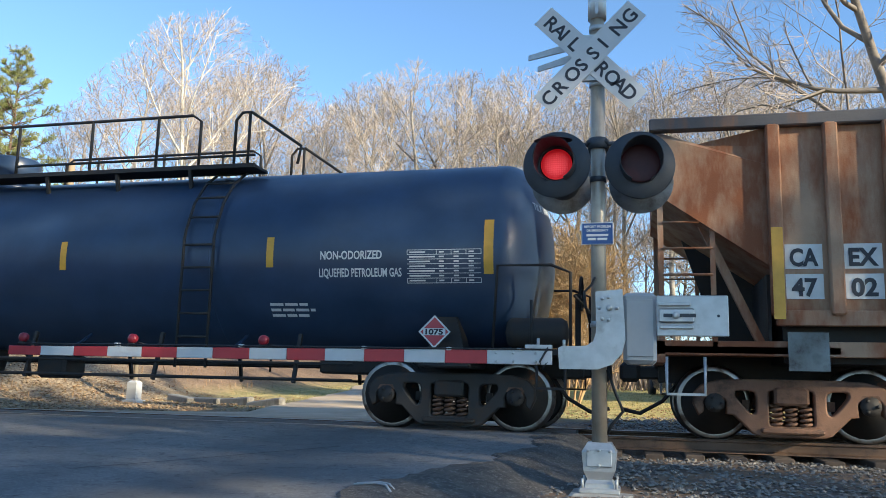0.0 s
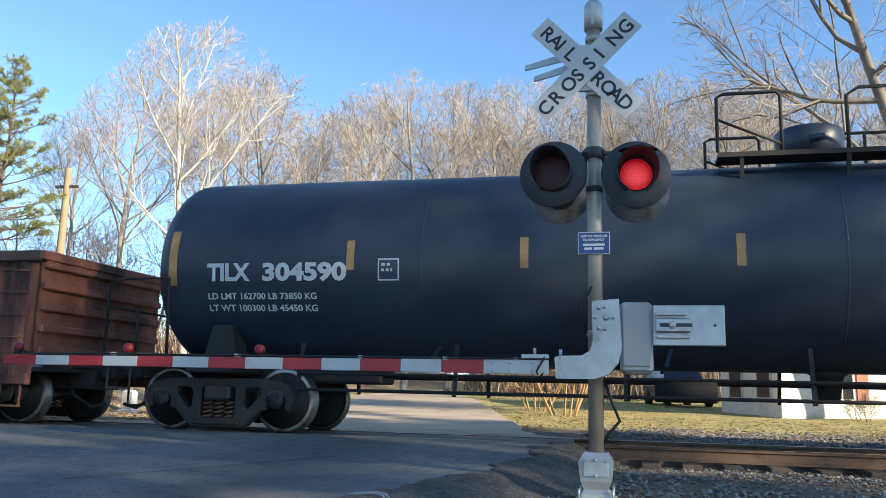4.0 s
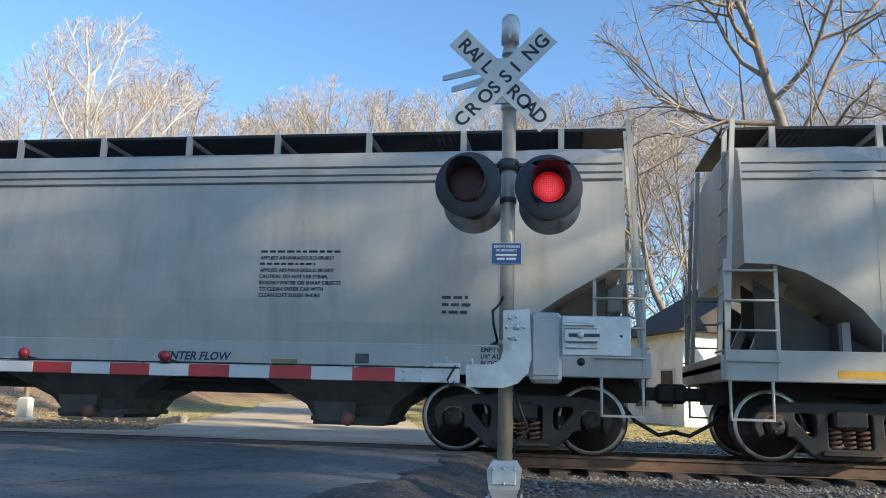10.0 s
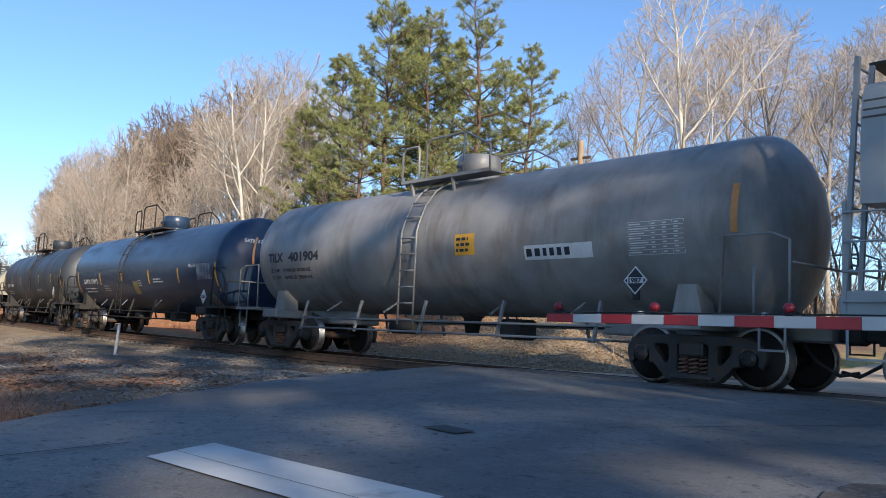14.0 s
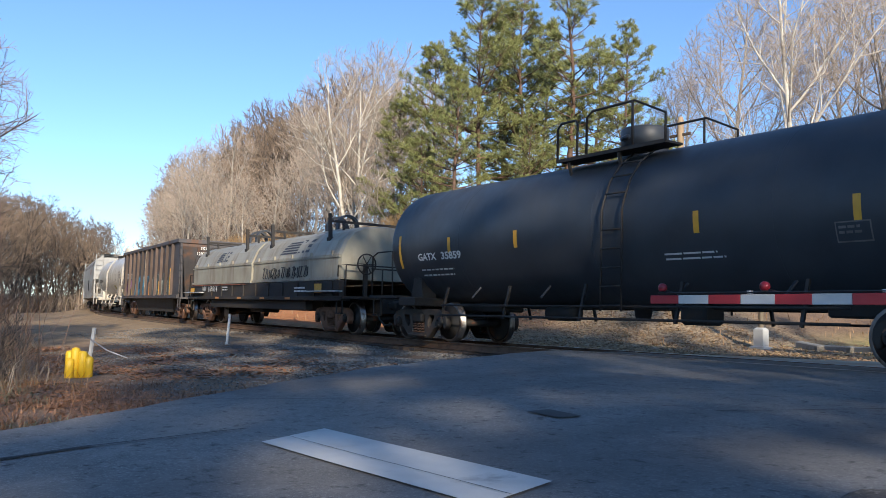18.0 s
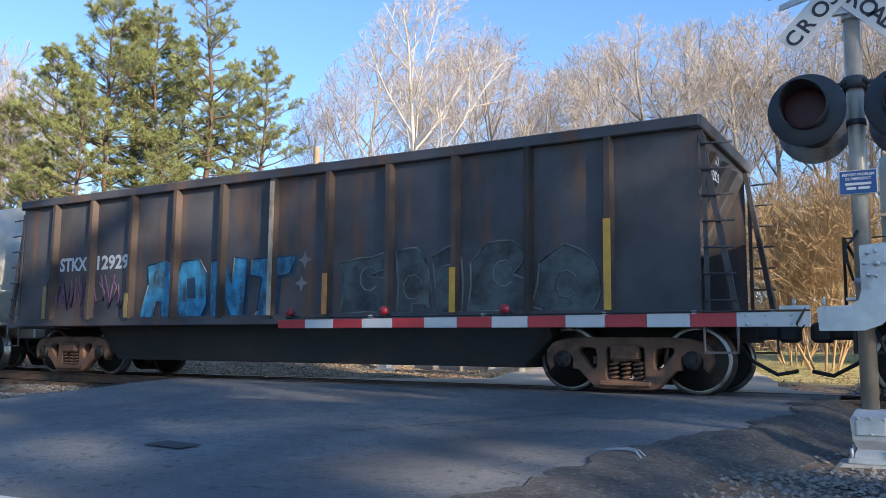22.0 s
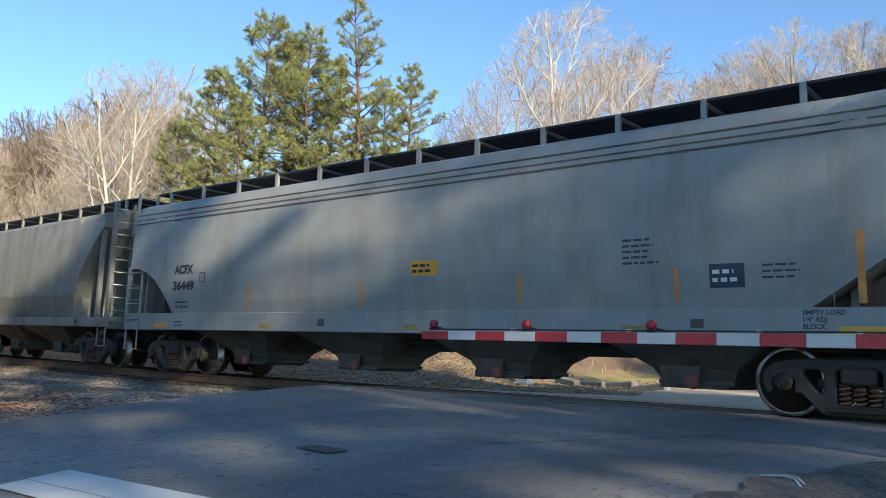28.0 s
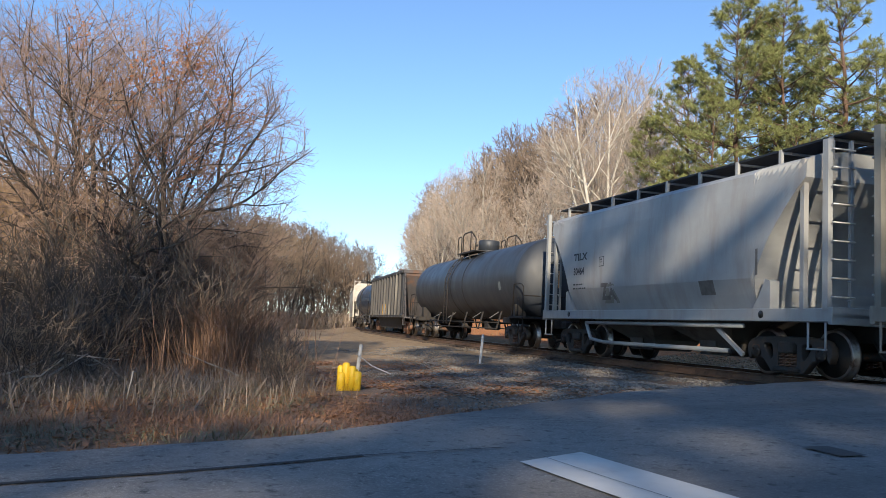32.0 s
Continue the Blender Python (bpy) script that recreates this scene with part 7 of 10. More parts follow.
SHAPES = (((0.0, 0.05), (0.06, 0.55), (0.0, 0.85), (0.62, 0.92), (0.95, 0.98), (0.90, 0.72), (0.52, 0.62), (0.98, 0.52), (0.94, 0.05)),
          ((1.08, 0.0), (1.05, 0.98), (1.42, 1.02), (1.62, 0.70), (1.66, 0.12), (1.34, 0.18), (1.32, 0.0)),
          ((1.74, 0.0), (1.70, 0.86), (1.98, 1.02), (2.18, 0.84), (2.20, 0.05)),
          ((2.30, 0.05), (2.34, 0.75), (2.58, 1.02), (3.0, 1.04), (3.22, 0.82), (3.02, 0.56), (3.30, 0.40), (3.22, 0.02)),
          ((3.30, 0.10), (3.42, 0.72), (3.78, 0.96), (4.18, 0.74), (4.30, 0.30), (4.16, 0.0), (3.5, 0.0)))
for outline in SHAPES:
    sprayed(c, outline, 1.36, 1.06, d, paint_smoke, 0.005, "graffiti_letter", label="smoky sprayed graffiti letter with pale outlines")
    n = len(outline)
    for i in range(n):
        (u0, h0), (u1, h1) = outline[i], outline[(i + 1) % n]
        rod("graffiti_edge", paint_pale, c, [(1.36 + u0, -1.528, 1.06 + h0), (1.36 + (u0 + u1) / 2 + 0.03, -1.528, 1.06 + (h0 + h1) / 2 + 0.02), (1.36 + u1, -1.528, 1.06 + h1)], 0.017, 4)
    mu, mh = sum(p[0] for p in outline) / n, sum(p[1] for p in outline) / n
    rod("graffiti_edge", paint_pale, c, [(1.36 + mu + 0.17 * math.cos(k * 0.7), -1.528, 1.06 + mh + 0.19 * math.sin(k * 0.7)) for k in range(9)], 0.013, 4)
for x, z in ((0.62, 2.0), (0.56, 1.62)):
    sprayed(c, ((0, 0.15), (0.04, 0.04), (0.14, 0), (0.04, -0.04), (0, -0.15), (-0.04, -0.04), (-0.14, 0), (-0.04, 0.04)), x, z, d, paint_pale, 0.006, "sprayed_star", label="pale four-pointed sprayed star")
rng = random.Random(9)
for k in range(16):
    x = -6.1 + 0.16 * k
    rod("scrawl_stroke", paint_mauve, c, [(x + rng.uniform(0, 0.22), -1.526, 1.25 + rng.uniform(0, 0.7)) for _ in range(5)], 0.016, 4)

c, d = tank_car(-211.6, 5.5, "white tank car sunlit at its rounded ends", tank_white, r=1.43, zc=2.42, walkway="short", rails_mat=tank_white, ladder_x=0.1, mark=paint_bronze, fence=True,
                marks=strip(2.05, 2.7, (-6.3, 6.5), 0.12) + strip(2.06, 2.48, (-3.18, -0.9, 1.2, 3.79), 0.09))
lettering(c, "UTLX", -5.30, 2.07, 0.24, paint_black, d, 0.016, width=0.90)
lettering(c, "902142", -4.33, 2.07, 0.24, paint_black, d, 0.010, width=0.93)
lettering(c, "THE TANK CAR PEOPLE", -5.25, 1.86, 0.085, paint_black, d, 0.003, width=0.88)
for k, text in enumerate(("LD LMT 179800 LB  81 560 KG", "LT WT  83200 LB  37 750 KG", "NEW 07 1999")):
    lettering(c, text, -5.2, 1.67 - 0.125 * k, 0.09, paint_black, d, 0.002, width=(1.5, 1.5, 0.62)[k])
lettering(c, "WATER CAPY", 1.08, 2.72, 0.07, paint_black, d, 0.002, width=0.4)
bars(c, 1.1, 1.47, 2.56, 2.69, 2, paint_black, d, fill=0.4, words=3)
info_box(c, -2.83, 1.82, 0.26, 0.26, d, tank_white, paint_black)
panel(c, 2.25, 2.98, 1.54, 1.79, paint_lemon, d, "phone_panel", "yellow emergency contact panel")
bars(c, 2.3, 2.93, 1.57, 1.76, 2, paint_black, lambda z: d(z) + 0.003)
for k, word in enumerate(("ETHYLENE OXIDE", "INHALATION HAZARD", "DOT105J300W")):
    lettering(c, word, 5.12, 2.50 - 0.16 * k, 0.125, paint_black, d, 0.003, width=(0.92, 1.08, 0.8)[k])
table(c, 5.08, 6.02, 1.62, 2.05, d, stencil_grey, rows=8)
placard(c, 5.45, 1.3, (lambda z: 1.40), "1040", paint_white)
placard(c, 5.95, 1.3, (lambda z: 1.40), "1040", placard_red)

c, d = round_hopper(-228.7, 7.58, "cool grey covered hopper car with black scrawl and rust spots", hop_blue, (-5.25, -1.75, 1.75, 5.25), board=4.36, mark=("UTCX", "51669"))
lettering(c, "UTCX", -7.45, 2.3, 0.24, paint_black, d, 0.014, width=0.7)
lettering(c, "51669", -7.45, 1.92, 0.24, paint_black, d, 0.014, width=0.7)
bars(c, -7.4, -6.7, 1.48, 1.7, 2, paint_navy, d, fill=0.4)
m = Mesh()
for pts in (((0.0, -0.3), (0.1, 0.1), (0.2, 0.45), (0.3, 0.5), (0.32, 0.3), (0.12, 0.15), (0.28, -0.05), (0.42, -0.1)),
            ((0.42, 0.1), (0.52, 0.22), (0.6, 0.1), (0.48, 0.02), (0.5, -0.12), (0.66, -0.08), (0.7, 0.2), (0.74, -0.1), (0.86, 0.18), (0.9, -0.08), (1.02, 0.0)),
            ((0.95, 0.5), (1.0, 0.1), (1.08, -0.2), (1.16, 0.2), (1.1, 0.4), (1.3, 0.42), (1.5, 0.48), (1.52, 0.38), (1.4, 0.36)),
            ((0.3, -0.3), (0.55, -0.15), (0.8, -0.22), (0.7, -0.38), (0.5, -0.3), (0.7, -0.12), (1.0, -0.25), (1.15, -0.35))):
    rod("scrawl_stroke", paint_black, c, [(1.12 + px_, -(d(1.95 + pz) + 0.004), 1.95 + pz) for px_, pz in pts], 0.025, 4)
r_ = random.Random(3)
for x, big in ((3.85, 0.13), (5.02, 0.15)):
    m = Mesh()
    for _ in range(420):
        u, h, r0 = x + r_.gauss(0, big), 3.12 + r_.gauss(0, big), r_.uniform(0.008, 0.028)
        if r_.random() < 0.25:
            h -= 0.25 * r_.random()
        m.add([(u + r0 * math.cos(k * 1.047), -(d(h + r0 * math.sin(k * 1.047)) + 0.006), h + r0 * math.sin(k * 1.047)) for k in range(6)], [tuple(range(6))])
    part("rust_spot", m, rust_stain, c, "orange-brown rust spots running down")
bars(c, 4.17, 4.73, 1.85, 2.1, 3, paint_navy, d, fill=0.4)
bars(c, 5.43, 6.45, 1.6, 1.9, 3, paint_navy, d, fill=0.4)
panel(c, 6.68, 7.22, 1.62, 1.88, paint_black, d, "stencil_box", "black stencil box with pale figures")
for x in (6.74, 6.98):
    panel(c, x, x + 0.17, 1.67, 1.83, stencil_grey, lambda z: d(z) + 0.003, "stencil_field", "pale field of the stencil box")
for x in (-4.24, -0.92, 2.35, 5.7):
    panel(c, x, x + 0.07, 1.42, 1.85, paint_orange, d, "reflective_tape", "faded orange tape strip")
panel(c, 7.68, 7.77, 1.42, 2.28, paint_orange, d, "reflective_tape", "yellow reflective tape strip")

c, d = round_hopper(-247.8, 7.35, "steel grey covered hopper car with faded tape strips", hop_steel, (-5.1, -1.7, 1.7, 5.1), board=4.36, mark=("ACFX", "36449"))
lettering(c, "ACFX", -6.78, 2.24, 0.26, paint_black, d, 0.014, width=0.74)
lettering(c, "36449", -6.82, 1.88, 0.26, paint_black, d, 0.014, width=0.82)
bars(c, -6.75, -6.1, 1.45, 1.65, 2, paint_navy, d, fill=0.4)
info_box(c, -5.8, 2.02, 0.2, 0.22, d, hop_steel, paint_navy)
panel(c, 0.43, 1.05, 1.95, 2.2, paint_yellow, d, "phone_panel", "yellow emergency contact panel")
bars(c, 0.48, 1.0, 1.98, 2.17, 2, paint_black, lambda z: d(z) + 0.003)
bars(c, 4.45, 5.0, 1.95, 2.35, 5, paint_navy, d, fill=0.4)
panel(c, 5.70, 6.16, 1.62, 1.93, paint_navy, d, "stencil_box", "dark stencil box")
bars(c, 5.74, 6.12, 1.67, 1.88, 2, paint_white, lambda z: d(z) + 0.003)
bars(c, 6.38, 6.93, 1.70, 1.93, 3, paint_navy, d, fill=0.34)
for x in (-4.1, -0.8, 2.65, 5.2):
    panel(c, x, x + 0.07, 1.45, 1.9, paint_orange, d, "reflective_tape", "faded orange tape strip")
panel(c, 7.48, 7.57, 1.40, 2.26, paint_orange, d, "reflective_tape", "orange tape strip")

# three short grey covered hoppers
for place, half, lab, pt, a, b in ((-263.55, 4.4, "short dusty grey covered hopper car", hop_dusty, "CSCX", "1023"),
                                   (-276.3, 4.55, "short olive-grey covered hopper car", hop_dusty, "CSCX", "1019"),
                                   (-289.2, 4.4, "short pale grey covered hopper car with graffiti", hop_blue, "TILX", "30464")):
    c, d = small_hopper(place, half, lab, pt, b != "1023")
    lx = -3.38 if b == "1023" else -3.77
    lettering(c, a, lx, 2.64, 0.27, paint_black, d, 0.010, width=0.82)
    lettering(c, b, lx + 0.02, 2.24, 0.27, paint_black, d, 0.010, width=0.64)
    bars(c, lx + 0.02, lx + 0.85, 1.80, 2.02, 2, paint_black, d, fill=0.34, words=5)
    info_box(c, lx + 1.52, 2.40, 0.26, 0.26, d, pt, paint_black)
    panel(c, -4.75, -4.68, 1.9, 2.4, paint_orange, d, "reflective_tape", "faded orange tape strip")
    panel(c, 4.1, 4.17, 1.9, 2.4, stencil_grey, d, "reflective_tape", "faded tape strip")
    if a == "TILX":
        graffiti(c, "ZA", -2.2, 1.55, 0.55, 0.8, d, stencil_grey, hop_dusty, thick=0.03)
        panel(c, 2.24, 2.75, 1.55, 1.85, stencil_grey, d, "stencil_box", "dark stencil box")

c, d = tank_car(-305.4, 6.85, "weathered dark grey tank car with a black band", tank_dark, walkway="short", mark=paint_white, ladder_x=-1.2, fence=True, marks=())
panel(c, 5.7, 5.95, 2.0, 2.3, paint_pale, d, "notice_panel", "small pale notice panel")
for x in (-0.85, 1.0):
    m = Mesh()
    m.lathe([(x - 0.07, 1.42), (x - 0.06, 1.437), (x + 0.06, 1.437), (x + 0.07, 1.42)], origin=(0, 0, 2.41), axis="x", n=48, caps=False)
    part("tank_band", m, black_paint, c, "black band round the tank")
c, d = tub_gondola(-322.6, 5.83, "black high-sided tub gondola with pale weathering runs", gon_worn, gon_worn, True)
tank_car(-338.6, 5.9, "black tank car far along the curve", tank_black, walkway="short", ladder_x=-0.9)
round_hopper(-356.6, 7.6, "bright white covered hopper car far along the curve", tank_white)


# ---- the crossing signal: mast, crossbuck, lamps, gate ----
SHUTTERS = []
MX, MY = -0.34, 7.45
signal = thing("crossing_signal", "railroad crossing mast with crossbuck, red flashing lamps and a gate box", "crossing signal")
m = Mesh()
m.lathe([(0.10, 0.067), (4.02, 0.064)], origin=(MX, MY, 0), axis="z", n=20)
mast = part("mast", m, mast_alu, signal, "weathered metal mast tube")
for z in (1.12, 2.42, 3.32, 3.86):
    m = Mesh()
    m.lathe([(z, 0.068), (z, 0.076), (z + 0.05, 0.076), (z + 0.05, 0.068)], origin=(MX, MY, 0), axis="z", n=20, caps=False)
    part("clamp_band", m, slate_black if z == 2.42 else galv, mast)
m = Mesh()
m.lathe([(3.98, 0.02), (3.98, 0.085), (4.22, 0.085), (4.26, 0.06), (4.27, 0.01)], origin=(MX, MY, 0), axis="z", n=18)
m.box(MX - 0.012, MX + 0.012, MY - 0.10, MY - 0.05, 4.0, 4.22)
part("bell", m, galv, signal, "grey crossing bell on the mast top")
# crossbuck
m = Mesh()
BX, BZ = -0.405, 3.58
blades = []
for k, (ang, words) in enumerate(((-45.5, ("RAIL", "ROAD")), (45.5, ("CROSSING",)))):
    m = Mesh()
    m.box(-0.61, 0.61, -0.008 - 0.012 * k, 0.0 - 0.012 * k, -0.112, 0.112)
    blade = part("crossbuck_blade", m, white_reflect, signal, "white crossbuck blade with black lettering", at=pose(BX, MY - 0.10, BZ, 0, -ang, 0))
    for j, wd in enumerate(words):
        if len(words) == 2:
            spots = [(-0.55 + 0.105 * i if j == 0 else 0.11 + 0.108 * i, ch) for i, ch in enumerate(wd)]
        else:
            spots = [(-0.592 + 0.148 * i, ch) for i, ch in enumerate(wd)]
        for u, ch in spots:
            me = glyphs(ch, 0.180, 0.004)
            for v in me.vertices:
                v.co = (u + v.co.x, -0.0105 - 0.012 * k, v.co.y - 0.064)
            me.materials.clear()
            part("letter", me, None, blade, "black letter " + ch).data.materials.append(paint_black)
for z in (BZ - 0.22, BZ + 0.16):
    m = Mesh()
    m.box(BX - 0.07, BX + 0.12, MY - 0.095, MY - 0.05, z, z + 0.06)
    part("crossbuck_bracket", m, galv, signal)
# the other side's crossbuck, seen on edge
m = Mesh()
for z0, z1, x0 in ((3.80, 3.86, -1.02), (3.68, 3.75, -0.93)):
    m.add([(x0, MY + 0.30, z0 - 0.05), (x0, MY + 0.30, z0), (-0.40, MY + 0.14, z1 + 0.03), (-0.40, MY + 0.14, z1 - 0.06), (x0, MY + 0.32, z0 - 0.05), (x0, MY + 0.32, z0), (-0.40, MY + 0.16, z1 + 0.03), (-0.40, MY + 0.16, z1 - 0.06)],
          [(0, 1, 2, 3), (4, 7, 6, 5), (0, 4, 5, 1), (1, 5, 6, 2), (0, 3, 7, 4)])
part("rear_sign_blade", m, galv, signal, "bare metal back of a sign blade")
# lamp arm and four lamps
m = Mesh()
m.tube([(-0.72, MY, 2.78), (0.06, MY, 2.78)], 0.024, 8)
m.lathe([(2.73, 0.066), (2.73, 0.086), (2.83, 0.086), (2.83, 0.066)], origin=(MX, MY, 0), axis="z", n=18, caps=False)
m.tube([(-0.42, MY - 0.06, 2.79), (-0.42, MY + 0.55, 2.79)], 0.022, 6)
m.tube([(-0.26, MY - 0.06, 2.79), (-0.26, MY + 0.55, 2.79)], 0.022, 6)
m.tube([(-0.72, MY + 0.5, 2.78), (0.06, MY + 0.5, 2.78)], 0.024, 8)
part("lamp_crossarm", m, slate_black, signal, "dark grey pipe crossarm of the lamps")


def lamp(x, y, z, turn, front, right):
    at = pose(x, y, z, 0, 0, turn) if front else pose(x, y, z, 0, 0, 180 + turn)
    m = Mesh()
    m.lathe([(0.0, 0.152), (0.0, 0.30), (0.012, 0.305), (0.02, 0.30), (0.02, 0.152)], axis="y", n=40, caps=False)
    plate = part("lamp_background", m, slate_black if front else rear_grey, signal, "round dull black lamp background" if front else "pale grey back of a lamp that faces away", at=at)
    m = Mesh()
    m.lathe([(0.02, 0.165), (0.16, 0.155), (0.22, 0.10), (0.23, 0.01)], axis="y", n=24, caps=False)
    part("lamp_housing", m, slate_black, plate)
    m = Mesh()
    ring0, ring1, ring2, ring3 = [], [], [], []
    for k in range(25):
        a = radians(-62 + 304 * k / 24)
        d = 0.30 * (0.55 + 0.45 * max(0.0, math.sin(a)))
        ring0.append((0.170 * math.cos(a), 0.0, 0.170 * math.sin(a)))
        ring1.append((0.178 * math.cos(a), -d, 0.178 * math.sin(a)))
        ring2.append((0.183 * math.cos(a), -d, 0.183 * math.sin(a)))
        ring3.append((0.175 * math.cos(a), 0.0, 0.175 * math.sin(a)))
    m.loft([ring0, ring1, ring2, ring3], False)
    part("visor", m, slate_black, plate)
    m = Mesh()
    prof = [(0.004 - 0.025 * math.cos(radians(9 * k)) , 0.141 * math.sin(radians(9 * k)) + 0.0005) for k in range(11)]
    m.lathe(prof, axis="y", n=32, caps=False)
    part("lens", m, lens_lit if front else lens_dark, plate, "round red lens")
    # added shutter covers the always glowing lens to make the lamp blink
    if front:
        m = Mesh()
        pr = [(-0.012 - 0.018 * math.cos(radians(9 * k)), 0.168 * math.sin(radians(9 * k)) + 0.0005) for k in range(11)]
        m.lathe(pr, origin=(0, -0.012, -0.16), axis="y", n=32, caps=False)
        sh = part("lens_shutter", m, lens_shade, plate, "added dark red flap that hides the glowing lens between flashes", at=pose(0, -0.012, 0.16))
        ph = 0.145 if right else 0.75
        SHUTTERS.append((sh, [(ph + 1.211 * k, ph + 0.6055 + 1.211 * k) for k in range(-1, 27)]))
    return plate


lamp(-0.70, MY - 0.16, 2.565, -4, True, False)
lamp(0.03, MY - 0.16, 2.535, 6, True, True)
lamp(-0.71, MY + 0.62, 2.57, 6, False, False)
lamp(0.04, MY + 0.62, 2.56, -4, False, True)
# blue notice
m = Mesh()
m.box(-0.485, -0.205, MY - 0.085, MY - 0.078, 1.84, 2.04, 0.006)
notice = part("notice_plate", m, white_reflect, signal, "blue emergency notice with white border and lettering")
m = Mesh()
m.box(-0.477, -0.213, MY - 0.088, MY - 0.0855, 1.848, 2.032)
part("notice_face", m, sign_blue, notice)
for j, wd in enumerate(("REPORT PROBLEM", "OR EMERGENCY")):
    me = glyphs(wd, 0.030, 0.0008)
    xs2 = [v.co.x for v in me.vertices]
    w = 0.23 if j == 0 else 0.19
    k = w / (max(xs2) - min(xs2))
    for v in me.vertices:
        v.co = (-0.345 - w / 2 + v.co.x * k, MY - 0.090, 1.992 - 0.034 * j + v.co.y)
    me.materials.clear()
    part("notice_lettering", me, None, notice, wd.lower()).data.materials.append(paint_white)
for z, a, b in ((1.925, -0.44, -0.25), (1.890, -0.43, -0.36), (1.890, -0.345, -0.26)):
    m = Mesh()
    m.box(a, b, MY - 0.0905, MY - 0.0895, z - 0.010, z + 0.010)
    part("notice_bar", m, paint_white, notice)
# gate mechanism
m = Mesh()
m.box(-0.13, 0.145, MY - 0.24, MY + 0.16, 0.80, 1.40, 0.03)
box = part("gate_machine", m, grey_paint, signal, "grey gate machine housing")
m = Mesh()
m.box(-0.10, 0.12, MY - 0.252, MY - 0.243, 0.86, 1.34, 0.004)
part("machine_door", m, grey_paint, box)
m = Mesh()
out = [(-0.355, 1.40), (-0.13, 1.42), (-0.11, 1.0), (-0.14, 0.88), (-0.22, 0.79), (-0.34, 0.745), (-0.66, 0.745), (-0.67, 0.92), (-0.64, 0.935), (-0.44, 0.94), (-0.375, 0.98), (-0.35, 1.06)]
m.prism(out, MY - 0.30, MY - 0.245)
bracket = part("arm_bracket", m, galv, signal, "curved galvanised gate arm bracket")
for x, z in ((-0.30, 1.34), (-0.245, 1.35), (-0.30, 1.17), (-0.245, 1.16), (-0.175, 1.26), (-0.325, 1.26), (-0.24, 1.26)):
    m = Mesh()
    rb = 0.026 if (x, z) == (-0.24, 1.26) else 0.015
    m.lathe([(MY - 0.325, 0.002), (MY - 0.325, rb), (MY - 0.30, rb)], origin=(x, 0, z), axis="y", n=8)
    part("bolt_head", m, galv, bracket)
m = Mesh()
m.box(0.145, 0.72, MY - 0.27, MY - 0.25, 1.03, 1.37, 0.008)
cw = part("counterweight_plate", m, galv, signal, "galvanised counterweight plate")
m = Mesh()
m.box(0.16, 0.45, MY - 0.30, MY - 0.272, 1.14, 1.26, 0.012)
part("slide_rail", m, galv, cw)
m = Mesh()
m.box(0.20, 0.46, MY - 0.304, MY - 0.301, 1.185, 1.215)
part("rail_slot", m, slate_black, cw, "dark slot in the slide rail")
m = Mesh()
m.box(0.17, 0.44, MY - 0.30, MY - 0.272, 1.09, 1.12, 0.006)
part("slide_bar", m, galv, cw)
m = Mesh()
m.lathe([(MY - 0.34, 0.002), (MY - 0.34, 0.03), (MY - 0.31, 0.03)], origin=(0.30, 0, 1.20), axis="y", n=10)
part("rail_bolt", m, galv, cw)
m = Mesh()
m.lathe([(MY - 0.274, 0.002), (MY - 0.274, 0.012), (MY - 0.27, 0.012)], origin=(0.64, 0, 1.2), axis="y", n=8)
part("plate_hole", m, slate_black, cw, "dark bolt hole in the plate")
m = Mesh()
m.box(0.16, 0.42, MY - 0.30, MY - 0.272, 1.28, 1.31, 0.006)
part("slide_bar", m, galv, cw)
# base on a concrete footing
m = Mesh()
rings = []
for z, hw in ((-0.24, 0.12), (-0.20, 0.12), (-0.17, 0.10), (-0.10, 0.13), (0.06, 0.145), (0.10, 0.12), (0.135, 0.10)):
    rings.append([(MX - hw, MY - hw, z), (MX + hw, MY - hw, z), (MX + hw, MY + hw, z), (MX - hw, MY + hw, z)])
m.loft(rings, True, True)
base = part("mast_base", m, galv, signal, "cast junction box base of the mast")
m = Mesh()
m.box(MX - 0.105, MX + 0.105, MY - 0.148, MY - 0.13, -0.06, 0.085, 0.006)
for x, z in ((-0.09, 0.07), (0.09, 0.07), (0.0, 0.075), (0.0, -0.05)):
    m.lathe([(MY - 0.16, 0.002), (MY - 0.16, 0.014), (MY - 0.145, 0.014)], origin=(MX + x, 0, z), axis="y", n=8)
part("base_cover", m, galv, base)
m = Mesh()
m.box(MX - 0.17, MX + 0.17, MY - 0.17, MY + 0.17, -0.28, -0.235, 0.01)
for x in (-0.14, 0.14):
    for y in (-0.14, 0.14):
        m.lathe([(-0.24, 0.012), (-0.16, 0.012), (-0.16, 0.001)], origin=(MX + x, MY + y, 0), axis="z", n=8)
part("base_flange", m, galv, base)
m = Mesh()
m.box(MX - 0.26, MX + 0.30, MY - 0.26, MY + 0.28, -0.9, -0.275, 0.03)
tagged(part("footing", m, concrete, signal, "concrete footing"))
cable = Mesh()
cable.tube([(MX - 0.075, MY - 0.05, 1.15), (MX - 0.11, MY - 0.09, 1.3), (MX - 0.12, MY - 0.1, 1.42), (MX - 0.06, MY - 0.09, 1.48), (MX - 0.03, MY - 0.07, 1.55)], 0.012, 6)
part("cable", cable, black_paint, signal, "loose black cable")
cable = Mesh()
cable.tube([(MX + 0.07, MY - 0.02, 0.75), (MX + 0.14, MY - 0.05, 0.55), (MX + 0.2, MY, 0.4), (MX + 0.10, MY, 0.28), (MX + 0.06, MY, 0.2)], 0.014, 6)
